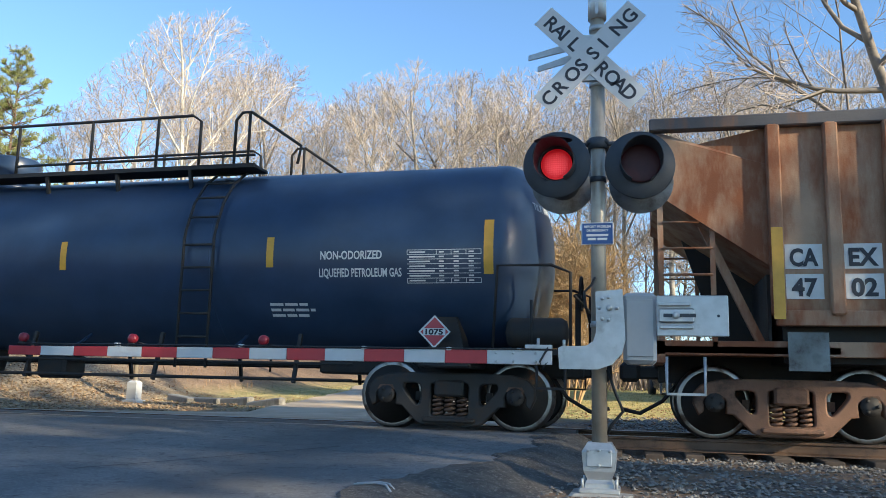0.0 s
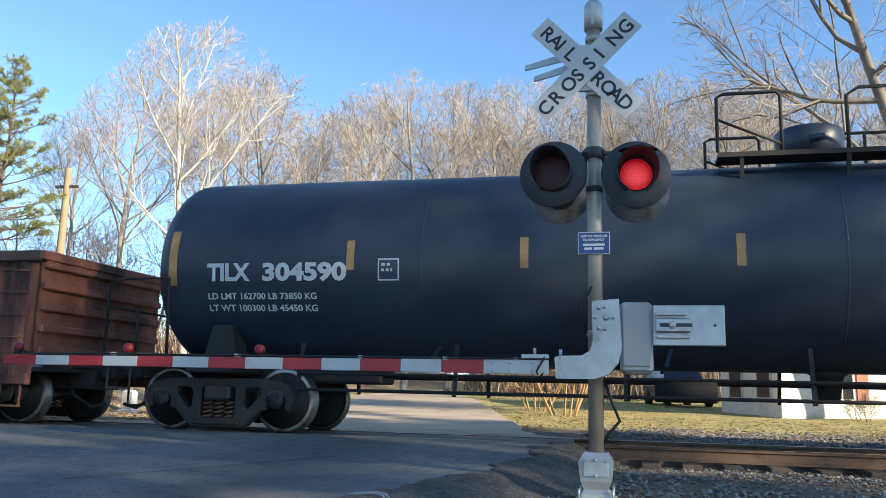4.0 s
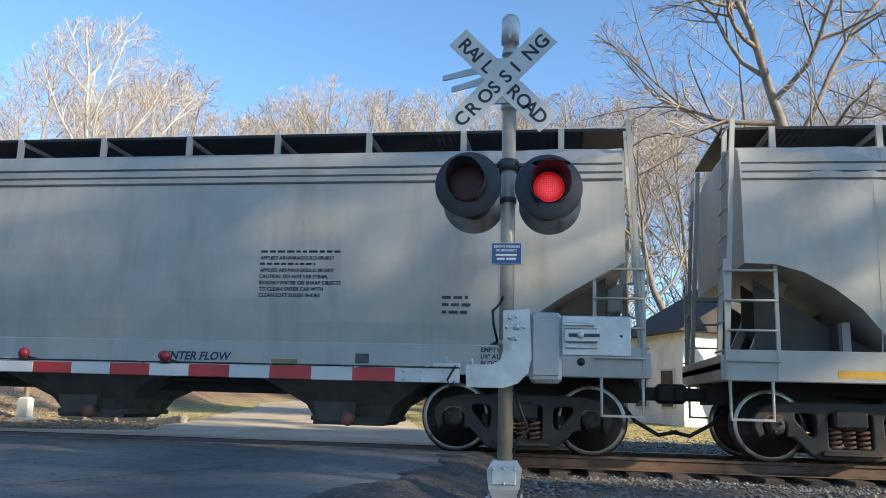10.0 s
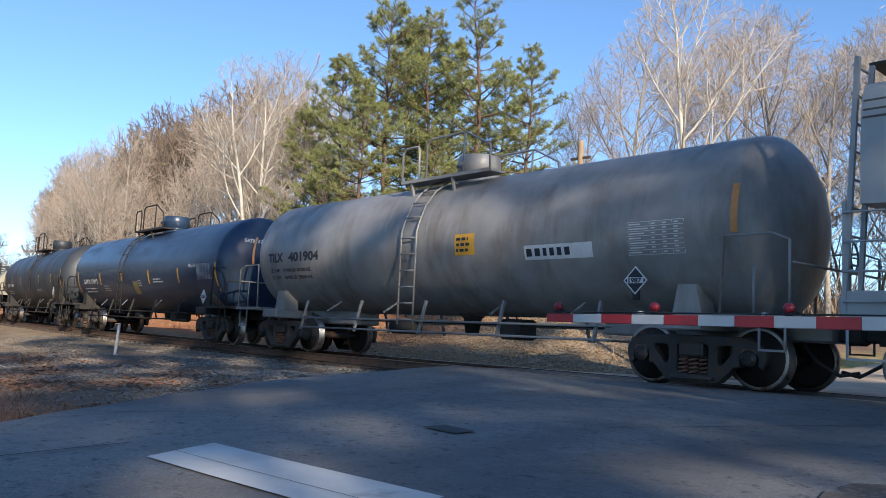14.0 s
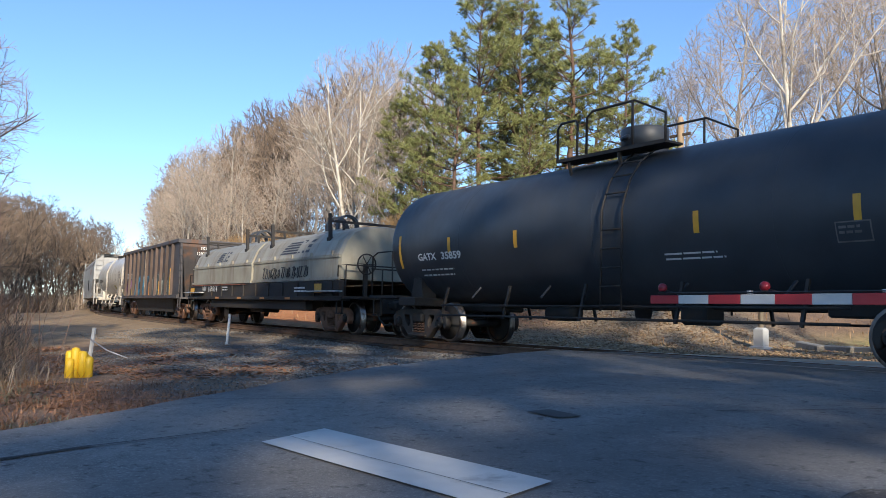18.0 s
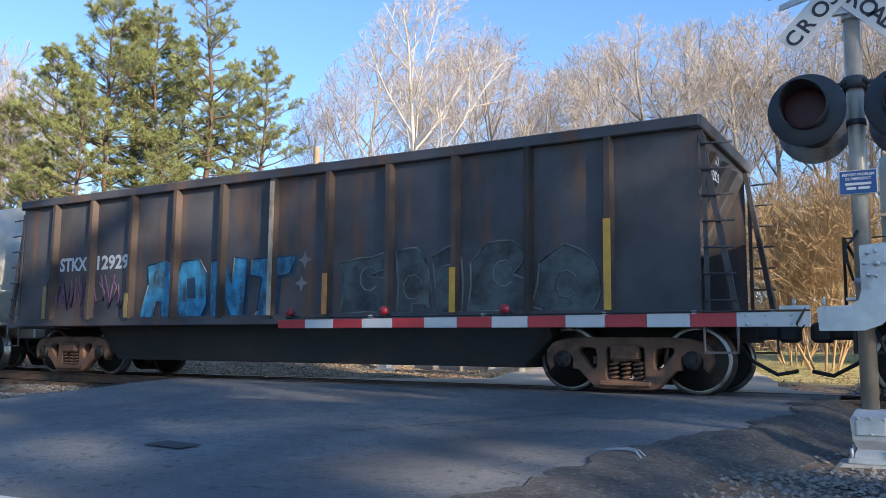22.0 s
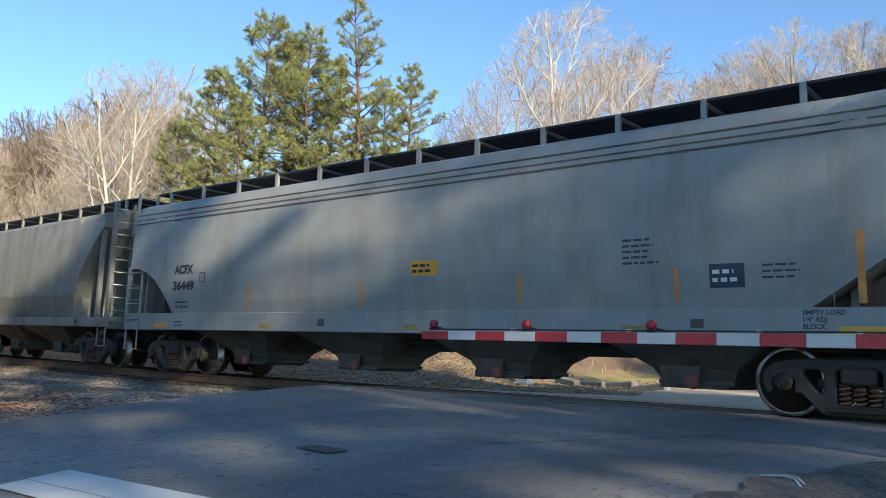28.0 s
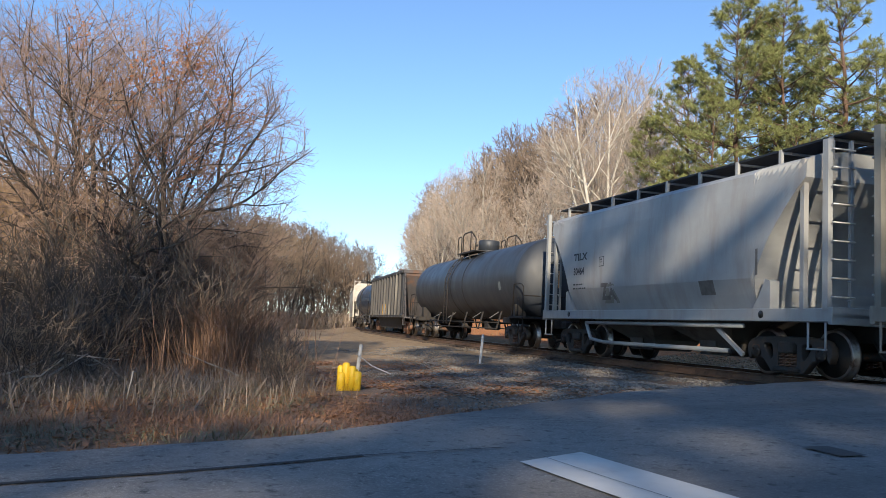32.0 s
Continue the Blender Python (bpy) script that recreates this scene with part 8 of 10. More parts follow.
part("cable", cable, black_paint, signal, "loose black cable")
cable = Mesh()
cable.tube([(-0.75, MY - 0.30, 0.93), (-0.82, MY - 0.33, 0.80), (-0.80, MY - 0.30, 0.74), (-0.74, MY - 0.29, 0.83)], 0.010, 6)
part("cable", cable, black_paint, signal, "loose black cable")

arm = thing("gate_arm", "lowered gate arm with red and white stripes and small lamps", "crossing gate arm")
AY = MY - 0.28
edges = [-0.72, -1.28] + [-1.28 - 0.3715 * k for k in range(1, 14)]
for k, (a, b) in enumerate(zip(edges, edges[1:])):
    m = Mesh()
    h = 0.060 - 0.0012 * k
    z = 0.836 - 0.0006 * k
    m.box(b + 0.001, a - 0.001, AY - 0.022, AY + 0.022, z - h, z + h, 0.004)
    part("arm_section", m, red_reflect if k % 2 == 1 else white_reflect, arm, "red striped arm section" if k % 2 == 1 else "white striped arm section")
m = Mesh()
m.tube([(-0.72, AY - 0.026, 0.905), (-6.0, AY - 0.026, 0.895)], 0.008, 5)
part("arm_cable", m, black_paint, arm)
for x in (-1.0, -1.62, -2.4, -3.6, -4.9):
    m = Mesh()
    m.box(x - 0.02, x + 0.02, AY - 0.03, AY + 0.03, 0.885, 0.915, 0.004)
    part("cable_clip", m, galv, arm)
for x in (-0.86, -1.05, -1.2):
    for z in (0.80, 0.87):
        m = Mesh()
        m.lathe([(AY - 0.034, 0.001), (AY - 0.034, 0.012), (AY - 0.02, 0.012)], origin=(x, 0, z), axis="y", n=8)
        part("bolt", m, galv, arm)
m = Mesh()
m.box(-0.95, -0.72, AY - 0.03, AY + 0.03, 0.91, 0.945, 0.004)
m.tube([(-0.84, AY, 0.93), (-0.84, AY, 1.0)], 0.014, 6)
m.tube([(-0.62, AY, 0.93), (-0.62, AY, 0.99)], 0.014, 6)
part("arm_fitting", m, galv, arm)
for x in (-5.96, -4.74, -3.38):
    m = Mesh()
    m.box(x - 0.035, x + 0.035, AY - 0.03, AY + 0.03, 0.885, 0.915, 0.006)
    m.tube([(x + 0.05, AY, 0.92), (x + 0.14, AY, 0.90)], 0.012, 5)
    lb = part("arm_lamp", m, black_paint, arm, "small red arm lamp")
    m = Mesh()
    m.lathe([(-0.035, 0.002), (-0.034, 0.03), (-0.02, 0.047), (0.02, 0.047), (0.034, 0.03), (0.035, 0.002)], origin=(x, AY, 0.955), axis="y", n=18)
    part("arm_lens", m, arm_red, lb)


# ---- trees ----
def reach_in(env, p, d):
    """How far from p along d the crown's round outline lies; env is its centre's height, half width and half height."""
    cz, rx, rz = env
    px_, py_, pz_ = p.x / rx, p.y / rx, (p.z - cz) / rz
    dx_, dy_, dz_ = d.x / rx, d.y / rx, d.z / rz
    a, b, c = dx_ * dx_ + dy_ * dy_ + dz_ * dz_, px_ * dx_ + py_ * dy_ + pz_ * dz_, px_ * px_ + py_ * py_ + pz_ * pz_ - 1
    return (-b + math.sqrt(max(b * b - a * c, 0.0))) / a


def at_level(table_, level):
    return table_[min(level, len(table_) - 1)]


def grow(mesh, rng, p, d, length, radius, level, top, spec, env):
    """One limb and what it bears, kept within the crown's outline. mesh[0]: trunk and limbs, mesh[1]: twigs."""
    if level:
        room = reach_in(env, p, d) * rng.uniform(0.86, 1.08)
        length = min(length, max(room, length * 0.25) if p.z < env[0] * 0.5 else room)
    if length < 0.22:
        return
    n = at_level(spec["seg"], level)
    bend, lift = at_level(spec["bend"], level), at_level(spec["lift"], level)
    pts, rad = [p], [radius]
    q, dd = p.copy(), d.copy()
    end = radius * (at_level(spec["tip"], level))
    for i in range(n):
        dd = (dd + Vector((rng.gauss(0, 1), rng.gauss(0, 1), rng.gauss(0, 1))) * bend + Vector((0, 0, lift))).normalized()
        q = q + dd * (length / n)
        pts.append(q)
        rad.append(radius + (end - radius) * (i + 1) / n)
    thin = level >= 3
    if level >= 4:
        w = Vector((rng.gauss(0, 1), rng.gauss(0, 1), rng.gauss(0, 1))).cross(dd).normalized() * spec["fine"]
        if level == 4 and n > 1:
            mesh[1].add([pts[0] - w, pts[0] + w, pts[1] + w * 0.75, pts[1] - w * 0.75, pts[-1]], [(0, 1, 2, 3), (3, 2, 4)])
        else:
            mesh[1].add([pts[0] - w * 0.75, pts[0] + w * 0.75, pts[-1]], [(0, 1, 2)])
    else:
        mesh[1 if thin else 0].tube(pts, [max(v, spec["fine"] * 0.9) for v in rad], 3 if thin else (8 if level == 0 else 5), caps=False, smooth=not thin)
    if level >= top:
        return
    kids = rng.randint(*at_level(spec["kids"], level))
    lo = at_level(spec["from"], level)
    turn = rng.uniform(0, 6.28)
    for k in range(kids):
        t = lo + (0.98 - lo) * (k + rng.random()) / kids
        j = min(int(t * n), n - 1)
        at = pts[j].lerp(pts[j + 1], t * n - j)
        axis = (pts[j + 1] - pts[j]).normalized()
        side = axis.orthogonal().normalized()
        side.rotate(Matrix.Rotation(turn + k * 2.4 + rng.uniform(-0.5, 0.5), 3, axis))
        lo_a, hi_a = at_level(spec["angle"], level)
        spread = radians(rng.uniform(lo_a, hi_a) * (1.15 - 0.4 * t if level == 0 else 1.0))
        nd = (axis * math.cos(spread) + side * math.sin(spread)).normalized()
        grow(mesh, rng, at, nd, length * rng.uniform(*at_level(spec["shrink"], level)) * (1.2 - 0.55 * t), min(rad[j] * 0.6, radius * at_level(spec["ratio"], level)), level + 1, top, spec, env)


def raw_data(mesh, name, mat):
    me = bpy.data.meshes.new(name)
    me.from_pydata(mesh.v, [], mesh.f)
    me.materials.append(mat)
    me.polygons.foreach_set("use_smooth", mesh.smooth)
    me.update()
    return me


def species(**other):
    spec = dict(seg=(9, 7, 5, 3, 2, 1), bend=(0.05, 0.075, 0.09, 0.11, 0.14), lift=(0.03, 0.075, 0.06, 0.04, 0.02), kids=((13, 15), (8, 9), (6, 7), (5, 6), (3, 4)), angle=((36, 56), (28, 48), (28, 50), (25, 52), (22, 50)),
                shrink=((0.50, 0.66), (0.42, 0.56), (0.42, 0.6), (0.4, 0.6), (0.45, 0.7)), ratio=(0.34, 0.5, 0.5, 0.5), tip=(0.2, 0.25, 0.35), fine=0.010, crown=(0.62, 0.30, 0.39))
    spec["from"] = (0.28, 0.22, 0.15, 0.1, 0.1)
    spec.update(other)
    return spec


BARE = species()


def bare_tree(seed, height, spec=BARE, bark=bark_grey, twigs=twig, name="bare_tree", label="tall leafless winter tree with fine grey branches", radius=None, levels=5, stems=1, leaves=None, fan=0.5):
    rng = random.Random(seed)
    ob = thing(name, label, "tree", "leafless trees")
    meshes = (Mesh(), Mesh())
    env = tuple(height * f for f in spec["crown"])
    for k in range(stems):
        if stems == 1:
            base, lean = Vector((0, 0, -0.3)), Vector((rng.uniform(-0.08, 0.08), rng.uniform(-0.08, 0.08), 1))
        else:
            out = fan * rng.uniform(0.5, 1.25) * (0.25 if k == 0 else 1.0)
            base, lean = Vector((0.25 * math.cos(2.4 * k), 0.25 * math.sin(2.4 * k), -0.3)), Vector((out * math.cos(2.4 * k), out * math.sin(2.4 * k), 1.0))
        lean.normalize()
        size = min(height * 0.95, (reach_in(env, Vector((base.x, base.y, env[0])), lean) + env[0] / lean.z) * (rng.uniform(0.9, 1.0) if stems == 1 else rng.uniform(0.80, 0.92)))
        grow(meshes, rng, base, lean, size, radius or height * 0.0115, 0, levels, spec, env)
    for part_name, me, mat in (("trunk", meshes[0], bark), ("crown", meshes[1], twigs)):
        o = new(part_name, raw_data(me, part_name, mat))
        o.parent = ob
    if leaves:
        lm = Mesh()
        vs = [v for v in meshes[1].v if v[2] > height * leaves[2]]
        spots_ = [Vector(vs[rng.randrange(len(vs))]) for _ in range(34)]
        for _ in range(leaves[0]):
            p = Vector(vs[rng.randrange(len(vs))])
            near = min((p - c).length for c in spots_[:16])
            if math.hypot(p.x + 0.3, p.y - 0.9) > 2.5 or near > 0.75 * rng.random() + 0.15:
                continue
            a, b = Vector((rng.gauss(0, 1), rng.gauss(0, 1), rng.gauss(0, 1))).normalized() * leaves[3], Vector((rng.gauss(0, 1), rng.gauss(0, 1), rng.gauss(0, 1))).normalized() * leaves[3]
            lm.add([p, p + a, p + a + b, p + b], [(0, 1, 2, 3)])
        o = new("dead_leaves", raw_data(lm, "dead_leaves", leaves[1]))
        o.parent = ob
    return ob


def pine_tree(seed, height, name="pine_tree", label="tall green pine with clumped needles", density=1.0, base=0.26, width=0.2, taper=1.5, fill=1.0, step=0.034):
    """Whorls of rising boughs on a straight trunk; tufts of needles sit on the outer twigs."""
    rng = random.Random(seed)
    ob = thing(name, label, "tree", "pines")
    wood, green = Mesh(), Mesh()
    pts = [Vector((0.012 * height * math.sin(k * 0.9 + seed), 0.01 * height * math.cos(k * 0.7 + seed), height * k / 9 - (0.3 if k == 0 else 0))) for k in range(10)]
    wood.tube(pts, [height * 0.0125 * (1.02 - 0.108 * k) for k in range(10)], 8, caps=False)

    def tuft(q, d, size, count):
        for s in range(count):
            dv = (d * 0.75 + Vector((rng.gauss(0, 0.62), rng.gauss(0, 0.62), rng.gauss(0.22, 0.55)))).normalized()
            side = dv.orthogonal().normalized()
            side.rotate(Matrix.Rotation(rng.uniform(0, 6.28), 3, dv))
            tip, w, ln = q + dv * size, 0.0115, size * rng.uniform(0.8, 1.2)
            green.add([q - side * w * 0.5, q + side * w * 0.5, q + dv * ln * 0.6 + side * w, q + dv * ln, q + dv * ln * 0.6 - side * w], [(0, 1, 2, 3, 4)])

    z, k = height * base, 0
    while z < height * 0.985:
        f = (z - height * base) / (height * (1.0 - base))
        full = height * width * (1.0 - f ** taper) * (0.62 + 0.38 * min(f * 4.5, 1)) + 0.28
        for b in range(rng.randint(3, 5)):
            if rng.random() < 0.12:
                continue
            reach = full * rng.uniform(0.5, 1.18)
            a = k * 1.1 + b * 1.45 + rng.uniform(-0.45, 0.45)
            zz = min(z + rng.uniform(-0.18, 0.18), height * 0.985)
            j = min(int(zz / height * 9), 8)
            p = pts[j].lerp(pts[j + 1], zz / height * 9 - j)
            rise = -0.12 + 0.75 * f + rng.uniform(-0.12, 0.2)
            d = Vector((math.cos(a), math.sin(a), rise)).normalized()
            bough = [p + d * reach * t + Vector((0, 0, 0.16 * reach * t * t)) for t in (0, 0.35, 0.7, 1.0)]
            wood.tube(bough, [0.018 + 0.011 * reach, 0.014 + 0.008 * reach, 0.018, 0.008], 4, caps=False)
            tuft(bough[-1], d, rng.uniform(0.24, 0.34), int(20 * density))
            count = int((3 + reach * 5.2) * density * fill)
            for c in range(count):
                t = rng.uniform(0.22, 1.0) ** 0.65
                i3 = min(int(t * 3), 2)
                root = bough[i3].lerp(bough[i3 + 1], t * 3 - i3)
                sgn = 1 if c % 2 else -1
                flat = Vector((-d.y, d.x, 0)) * sgn * rng.uniform(0.35, 1.1)
                td = (d * rng.uniform(0.3, 0.9) + flat + Vector((0, 0, rng.uniform(-0.05, 0.65)))).normalized()
                ln = rng.uniform(0.18, 0.34 + 0.20 * reach * (1.1 - t))
                tip = root + td * ln
                wood.tube([root, tip], [0.011, 0.006], 3, caps=False)
                tuft(tip, td, rng.uniform(0.2, 0.32), int(17 * density))
                if ln > 0.38:
                    tuft(root.lerp(tip, 0.55), td, rng.uniform(0.18, 0.28), int(12 * density))
        z += height * step * (1.15 - 0.4 * f)
        k += 1
    for part_name, me, mat in (("trunk", wood, bark_pine), ("crown", green, needles)):
        o = new(part_name, raw_data(me, part_name, mat))
        o.parent = ob
    return ob


def polar(az, dist):
    a = radians(az)
    return -dist * math.sin(a), dist * math.cos(a)


def plant(proto, az, dist, scale=1.0, turn=0.0, first=[]):
    x, y = polar(az, dist)
    m = pose(x, y, ground_z(x, y), 0, 0, turn)
    if proto not in first:
        first.append(proto)
        proto.matrix_basis = m
        proto.scale = (scale,) * 3
        return proto
    o = copy_thing(proto, m)
    o.scale = (scale,) * 3
    return o


def plant_xy(proto, x, y, scale=1.0, turn=0.0):
    return plant(proto, math.degrees(math.atan2(-x, y)), math.hypot(x, y), scale, turn)


def skyline(az):
    """Height of the woods' top over the eye, in degrees, by azimuth to the left."""
    return between(((-30, 21.0), (-1, 21.6), (6.5, 21.6), (14.6, 22.0), (20.4, 20.2), (25, 21.5), (29.3, 24.0), (34.4, 20.6), (38, 17.5), (54, 19.6), (58, 19.2), (63, 17.4), (66.5, 14.6), (70.4, 11.6), (73.5, 8.4), (78, 6.9), (82, 8.4), (90, 9.5)), az)


def tall(az, dist, own, share=1.0):
    """Scale that lets a tree of height own reach its share of the skyline."""
    x, y = polar(az, dist)
    return share * (dist * math.tan(radians(skyline(az))) + EYE - ground_z(x, y)) / own


bare = [bare_tree(11 + k, 17.5, species(crown=((0.62, 0.27, 0.39), (0.60, 0.33, 0.40), (0.64, 0.24, 0.37), (0.61, 0.30, 0.39))[k])) for k in range(4)]
pale = bare_tree(31, 17.5, species(crown=(0.62, 0.30, 0.39)), bark_white, twig, label="tall leafless tree with pale bark and fine branches")
# behind the crossing, from the pines' edge round to the right
for k, (az, dist, share) in enumerate(((30.0, 44, 1.0), (25.5, 52, 0.98), (22.3, 46, 0.90), (18.6, 55, 0.98), (15.6, 45, 1.0), (12.6, 50, 0.97), (9.6, 46, 0.92), (6.9, 48, 1.0), (3.6, 54, 0.96), (0.6, 47, 0.98),
                                       (-2.4, 46, 1.0), (-5.5, 52, 0.95), (-9.0, 46, 0.97), (-12.5, 54, 1.0), (-18.5, 47, 1.0), (-22.5, 52, 0.96), (34.0, 58, 0.97), (28.0, 62, 0.84), (37.5, 62, 0.95), (1.5, 66, 0.88), (11.0, 68, 0.86), (20.5, 68, 0.93), (-15.5, 66, 0.9))):
    plant(pale if k == 0 else bare[k % 4], az, dist, tall(az, dist, 17.5, share), 47 * k)
dark = bare_tree(51, 17.0, species(bend=(0.10, 0.15, 0.16, 0.16, 0.16), lift=(0.02, 0.03, 0.02, 0.0, -0.02), angle=((48, 74), (32, 56), (30, 55), (28, 55), (25, 55)), shrink=((0.58, 0.78), (0.46, 0.62), (0.45, 0.6), (0.42, 0.6), (0.45, 0.7)), fine=0.008, crown=(0.56, 0.42, 0.44)),
                 bark_mid, twig_brown, name="spreading_tree", label="dark spreading leafless tree with crooked limbs", radius=0.27)
plant(dark, -17.0, 27, 1.0)
plant(dark, -24.5, 31, 1.05, 140)
plant(dark, -9.5, 40, 0.92, 250)

pines = [pine_tree(3, 16.0, width=0.17, taper=1.35, fill=1.0), pine_tree(8, 15.0, width=0.21, taper=2.2, fill=1.25), pine_tree(14, 15.5, width=0.19, taper=1.7, fill=1.2)]
for k, (own, az, dist, el, turn) in enumerate(((0, 44.9, 35, 23.9, 0), (2, 41.1, 34, 19.6, 60), (1, 51.0, 36, 21.9, 120), (2, 48.0, 37, 21.7, 200), (1, 54.2, 38, 18.2, 300), (1, 46.6, 40, 19.6, 30), (2, 52.6, 33, 17.0, 90), (1, 49.4, 41, 20.5, 160), (2, 56.4, 40, 15.0, 240), (2, 43.0, 39, 18.6, 10), (1, 55.0, 34, 12.5, 75), (1, 47.4, 32.5, 14.0, 140))):
    x, y = polar(az + 0.6, dist)
    plant_xy(pines[own], x, y, (dist * math.tan(radians(el)) + EYE - ground_z(x, y)) / (16.0, 15.0, 15.5)[own], turn)

# woods along the far side of the curve
birch = bare_tree(64, 14.5, species(bend=(0.07, 0.10, 0.11, 0.12, 0.14), lift=(0.02, 0.03, 0.03, 0.03, 0.02), angle=((28, 52), (28, 52), (30, 54), (25, 52), (22, 50)), kids=((8, 9), (6, 8), (5, 6), (4, 5), (3, 3)), crown=(0.60, 0.30, 0.42)), bark_white, twig, label="leaning forked leafless tree with white bark", radius=0.15, stems=3, fan=0.24)
plant(birch, 59.8, 42, tall(59.8, 42, 14.5, 0.97), 20)
brown = [bare_tree(70 + k, 13.0, species(fine=0.0085, kids=((11, 13), (7, 8), (5, 6), (4, 5), (2, 3)), angle=((30, 50), (26, 44), (26, 48), (25, 52), (22, 50)), crown=(0.62, 0.27, 0.39)), bark_grey, twig_brown, label="brownish leafless tree at the edge of the woods") for k in range(3)]
FARWOOD = species(fine=0.016, kids=((12, 13), (7, 8), (5, 6), (5, 6)), crown=(0.55, 0.31, 0.46))
FARWOOD["from"] = (0.10, 0.15, 0.12, 0.1)
far_wood = [bare_tree(75 + k, 12.0, FARWOOD, bark_dark, twig_far, label="dense brown leafless tree of the far woods", levels=4) for k in range(2)]
rng = random.Random(4)
for k in range(44):
    az = 54.5 + 20.8 * ((k % 15) + rng.random()) / 15
    # behind the line, which bends away
    row_ = k // 15
    d = 8.5 + 6.5 * row_ + rng.uniform(-1.5, 1.5)
    s = -30.0
    while math.degrees(math.atan2(-line_at(s, -d)[0], line_at(s, -d)[1])) < az and s > -190:
        s -= 3.0
    x, y, _, _ = line_at(s, -d)
    az = math.degrees(math.atan2(-x, y))
    pick = brown[k % 3] if math.hypot(x, y) < 75 else far_wood[k % 2]
    plant_xy(pick, x, y, tall(az + 1.0, math.hypot(x, y), 13.0 if pick in brown else 12.0, (0.66, 0.87, 0.97)[row_] * rng.uniform(0.92, 1.03)), 61 * k)
for k in range(20):
    s = -66.0 - 6.2 * k
    x, y, _, _ = line_at(s, -7.2 - rng.uniform(0, 1.4))
    az, dist = math.degrees(math.atan2(-x, y)), math.hypot(x, y)
    plant_xy(brown[k % 3] if k < 11 else far_wood[k % 2], x, y, tall(az, dist, 13.0 if k < 11 else 12.0, rng.uniform(0.86, 1.0) * (1.0 - 0.16 * max(0.0, az - 70.8))), 77 * k)
# woods on the near side
THICKET = species(seg=(8, 6, 5, 3, 2, 1), kids=((12, 14), (7, 9), (5, 6), (4, 5), (3, 3)), fine=0.0045, angle=((24, 52), (26, 48), (26, 50), (25, 52), (22, 50)), lift=(0.06, 0.06, 0.05, 0.04, 0.03), bend=(0.07, 0.08, 0.09, 0.11, 0.14), shrink=((0.42, 0.62), (0.42, 0.56), (0.42, 0.6), (0.4, 0.6), (0.45, 0.7)), ratio=(0.3, 0.42, 0.5, 0.5), tip=(0.08, 0.2, 0.35), crown=(0.47, 0.50, 0.50))
THICKET["from"] = (0.14, 0.18, 0.15, 0.1, 0.1)
DOME = dict(THICKET, seg=(9, 8, 6, 4, 2, 1), kids=((14, 16), (9, 10), (6, 8), (5, 6), (3, 4)), angle=((34, 70), (30, 56), (30, 55), (28, 56), (24, 52)), lift=(0.035, 0.03, 0.03, 0.03, 0.02), bend=(0.10, 0.12, 0.13, 0.14, 0.16),
            shrink=((0.50, 0.74), (0.42, 0.58), (0.42, 0.6), (0.4, 0.6), (0.45, 0.7)), ratio=(0.36, 0.44, 0.5, 0.5), crown=(0.51, 0.51, 0.49))
thick = bare_tree(91, 8.8, DOME, bark_dark, twig_thicket, name="bushy_tree", label="broad domed many-stemmed winter tree still holding some russet leaves", radius=0.13, stems=5, leaves=(90000, leaf_russet, 0.42, 0.05), fan=0.42)
plant_xy(thick, -21.5, -0.9, 1.05, 0)
brush_tree = bare_tree(95, 5.6, THICKET, bark_dark, twig_thicket, name="bushy_tree", label="tangled brown leafless thicket tree", radius=0.07, stems=4, fan=0.45)
for k, (x, y, sc) in enumerate(((-25, -7.5, 1.2), (-19.5, -5.6, 0.85), (-17.5, -9.5, 1.05), (-22, -11, 1.2), (-26.5, 0.2, 0.8), (-20.6, 0.9, 0.62), (-22.4, 1.2, 0.74))):
    plant_xy(brush_tree, x, y, sc, 83 * k)
shrub = bare_tree(99, 2.3, dict(THICKET, bend=(0.16, 0.2, 0.2, 0.2)), bark_dark, brush_lit, name="leafless_shrub", label="low tangled dull brown shrub", radius=0.02, stems=6, levels=3)
for k, (x, y, sc) in enumerate(((-12.5, -1.6, 0.8), (-15.2, -2.8, 1.0), (-16.3, 1.2, 0.95), (-17.5, -1.0, 1.1), (-14.5, -5.0, 1.0), (-18.5, 1.8, 0.8), (-12.0, -4.2, 0.8), (-19.5, 0.6, 1.1), (-11.3, -7.0, 0.9), (-16.5, -6.8, 1.2), (-20.5, 2.0, 0.8), (-14.0, -8.5, 1.1), (-22.5, 1.6, 0.9), (-13.2, 1.9, 0.55), (-11.2, -2.2, 0.55), (-17.0, 0.2, 1.5), (-18.6, -2.4, 1.7), (-19.8, -0.8, 1.8), (-16.0, -3.9, 1.5), (-18.0, -5.2, 1.7), (-21.4, 0.4, 1.6), (-22.8, -1.6, 1.9), (-15.6, -8.2, 1.6), (-19.4, -7.4, 1.8), (-24.2, 0.2, 1.6), (-21.0, -3.8, 1.9), (-14.6, -1.2, 1.2), (-13.4, -3.4, 1.15))):
    plant_xy(shrub, x, y, sc, 57 * k)
golden = bare_tree(111, 5.6, dict(THICKET, fine=0.007), golden_bark, golden_twig, name="golden_shrub", label="tall many-stemmed golden shrub, some standing in for sunlit trees", radius=0.035, stems=9, levels=4)
plant_xy(shrub, 6.1, 25.6, 0.5, 30)
# golden copies stand in for sunlit trees behind the thicket
for k, (x, y, sc) in enumerate(((-29.5, -4.6, 1.05), (-32.0, -2.6, 1.15), (-34.5, -6.0, 1.3), (-30.5, -7.4, 1.1))):
    plant_xy(golden, x, y, sc, 95 * k)
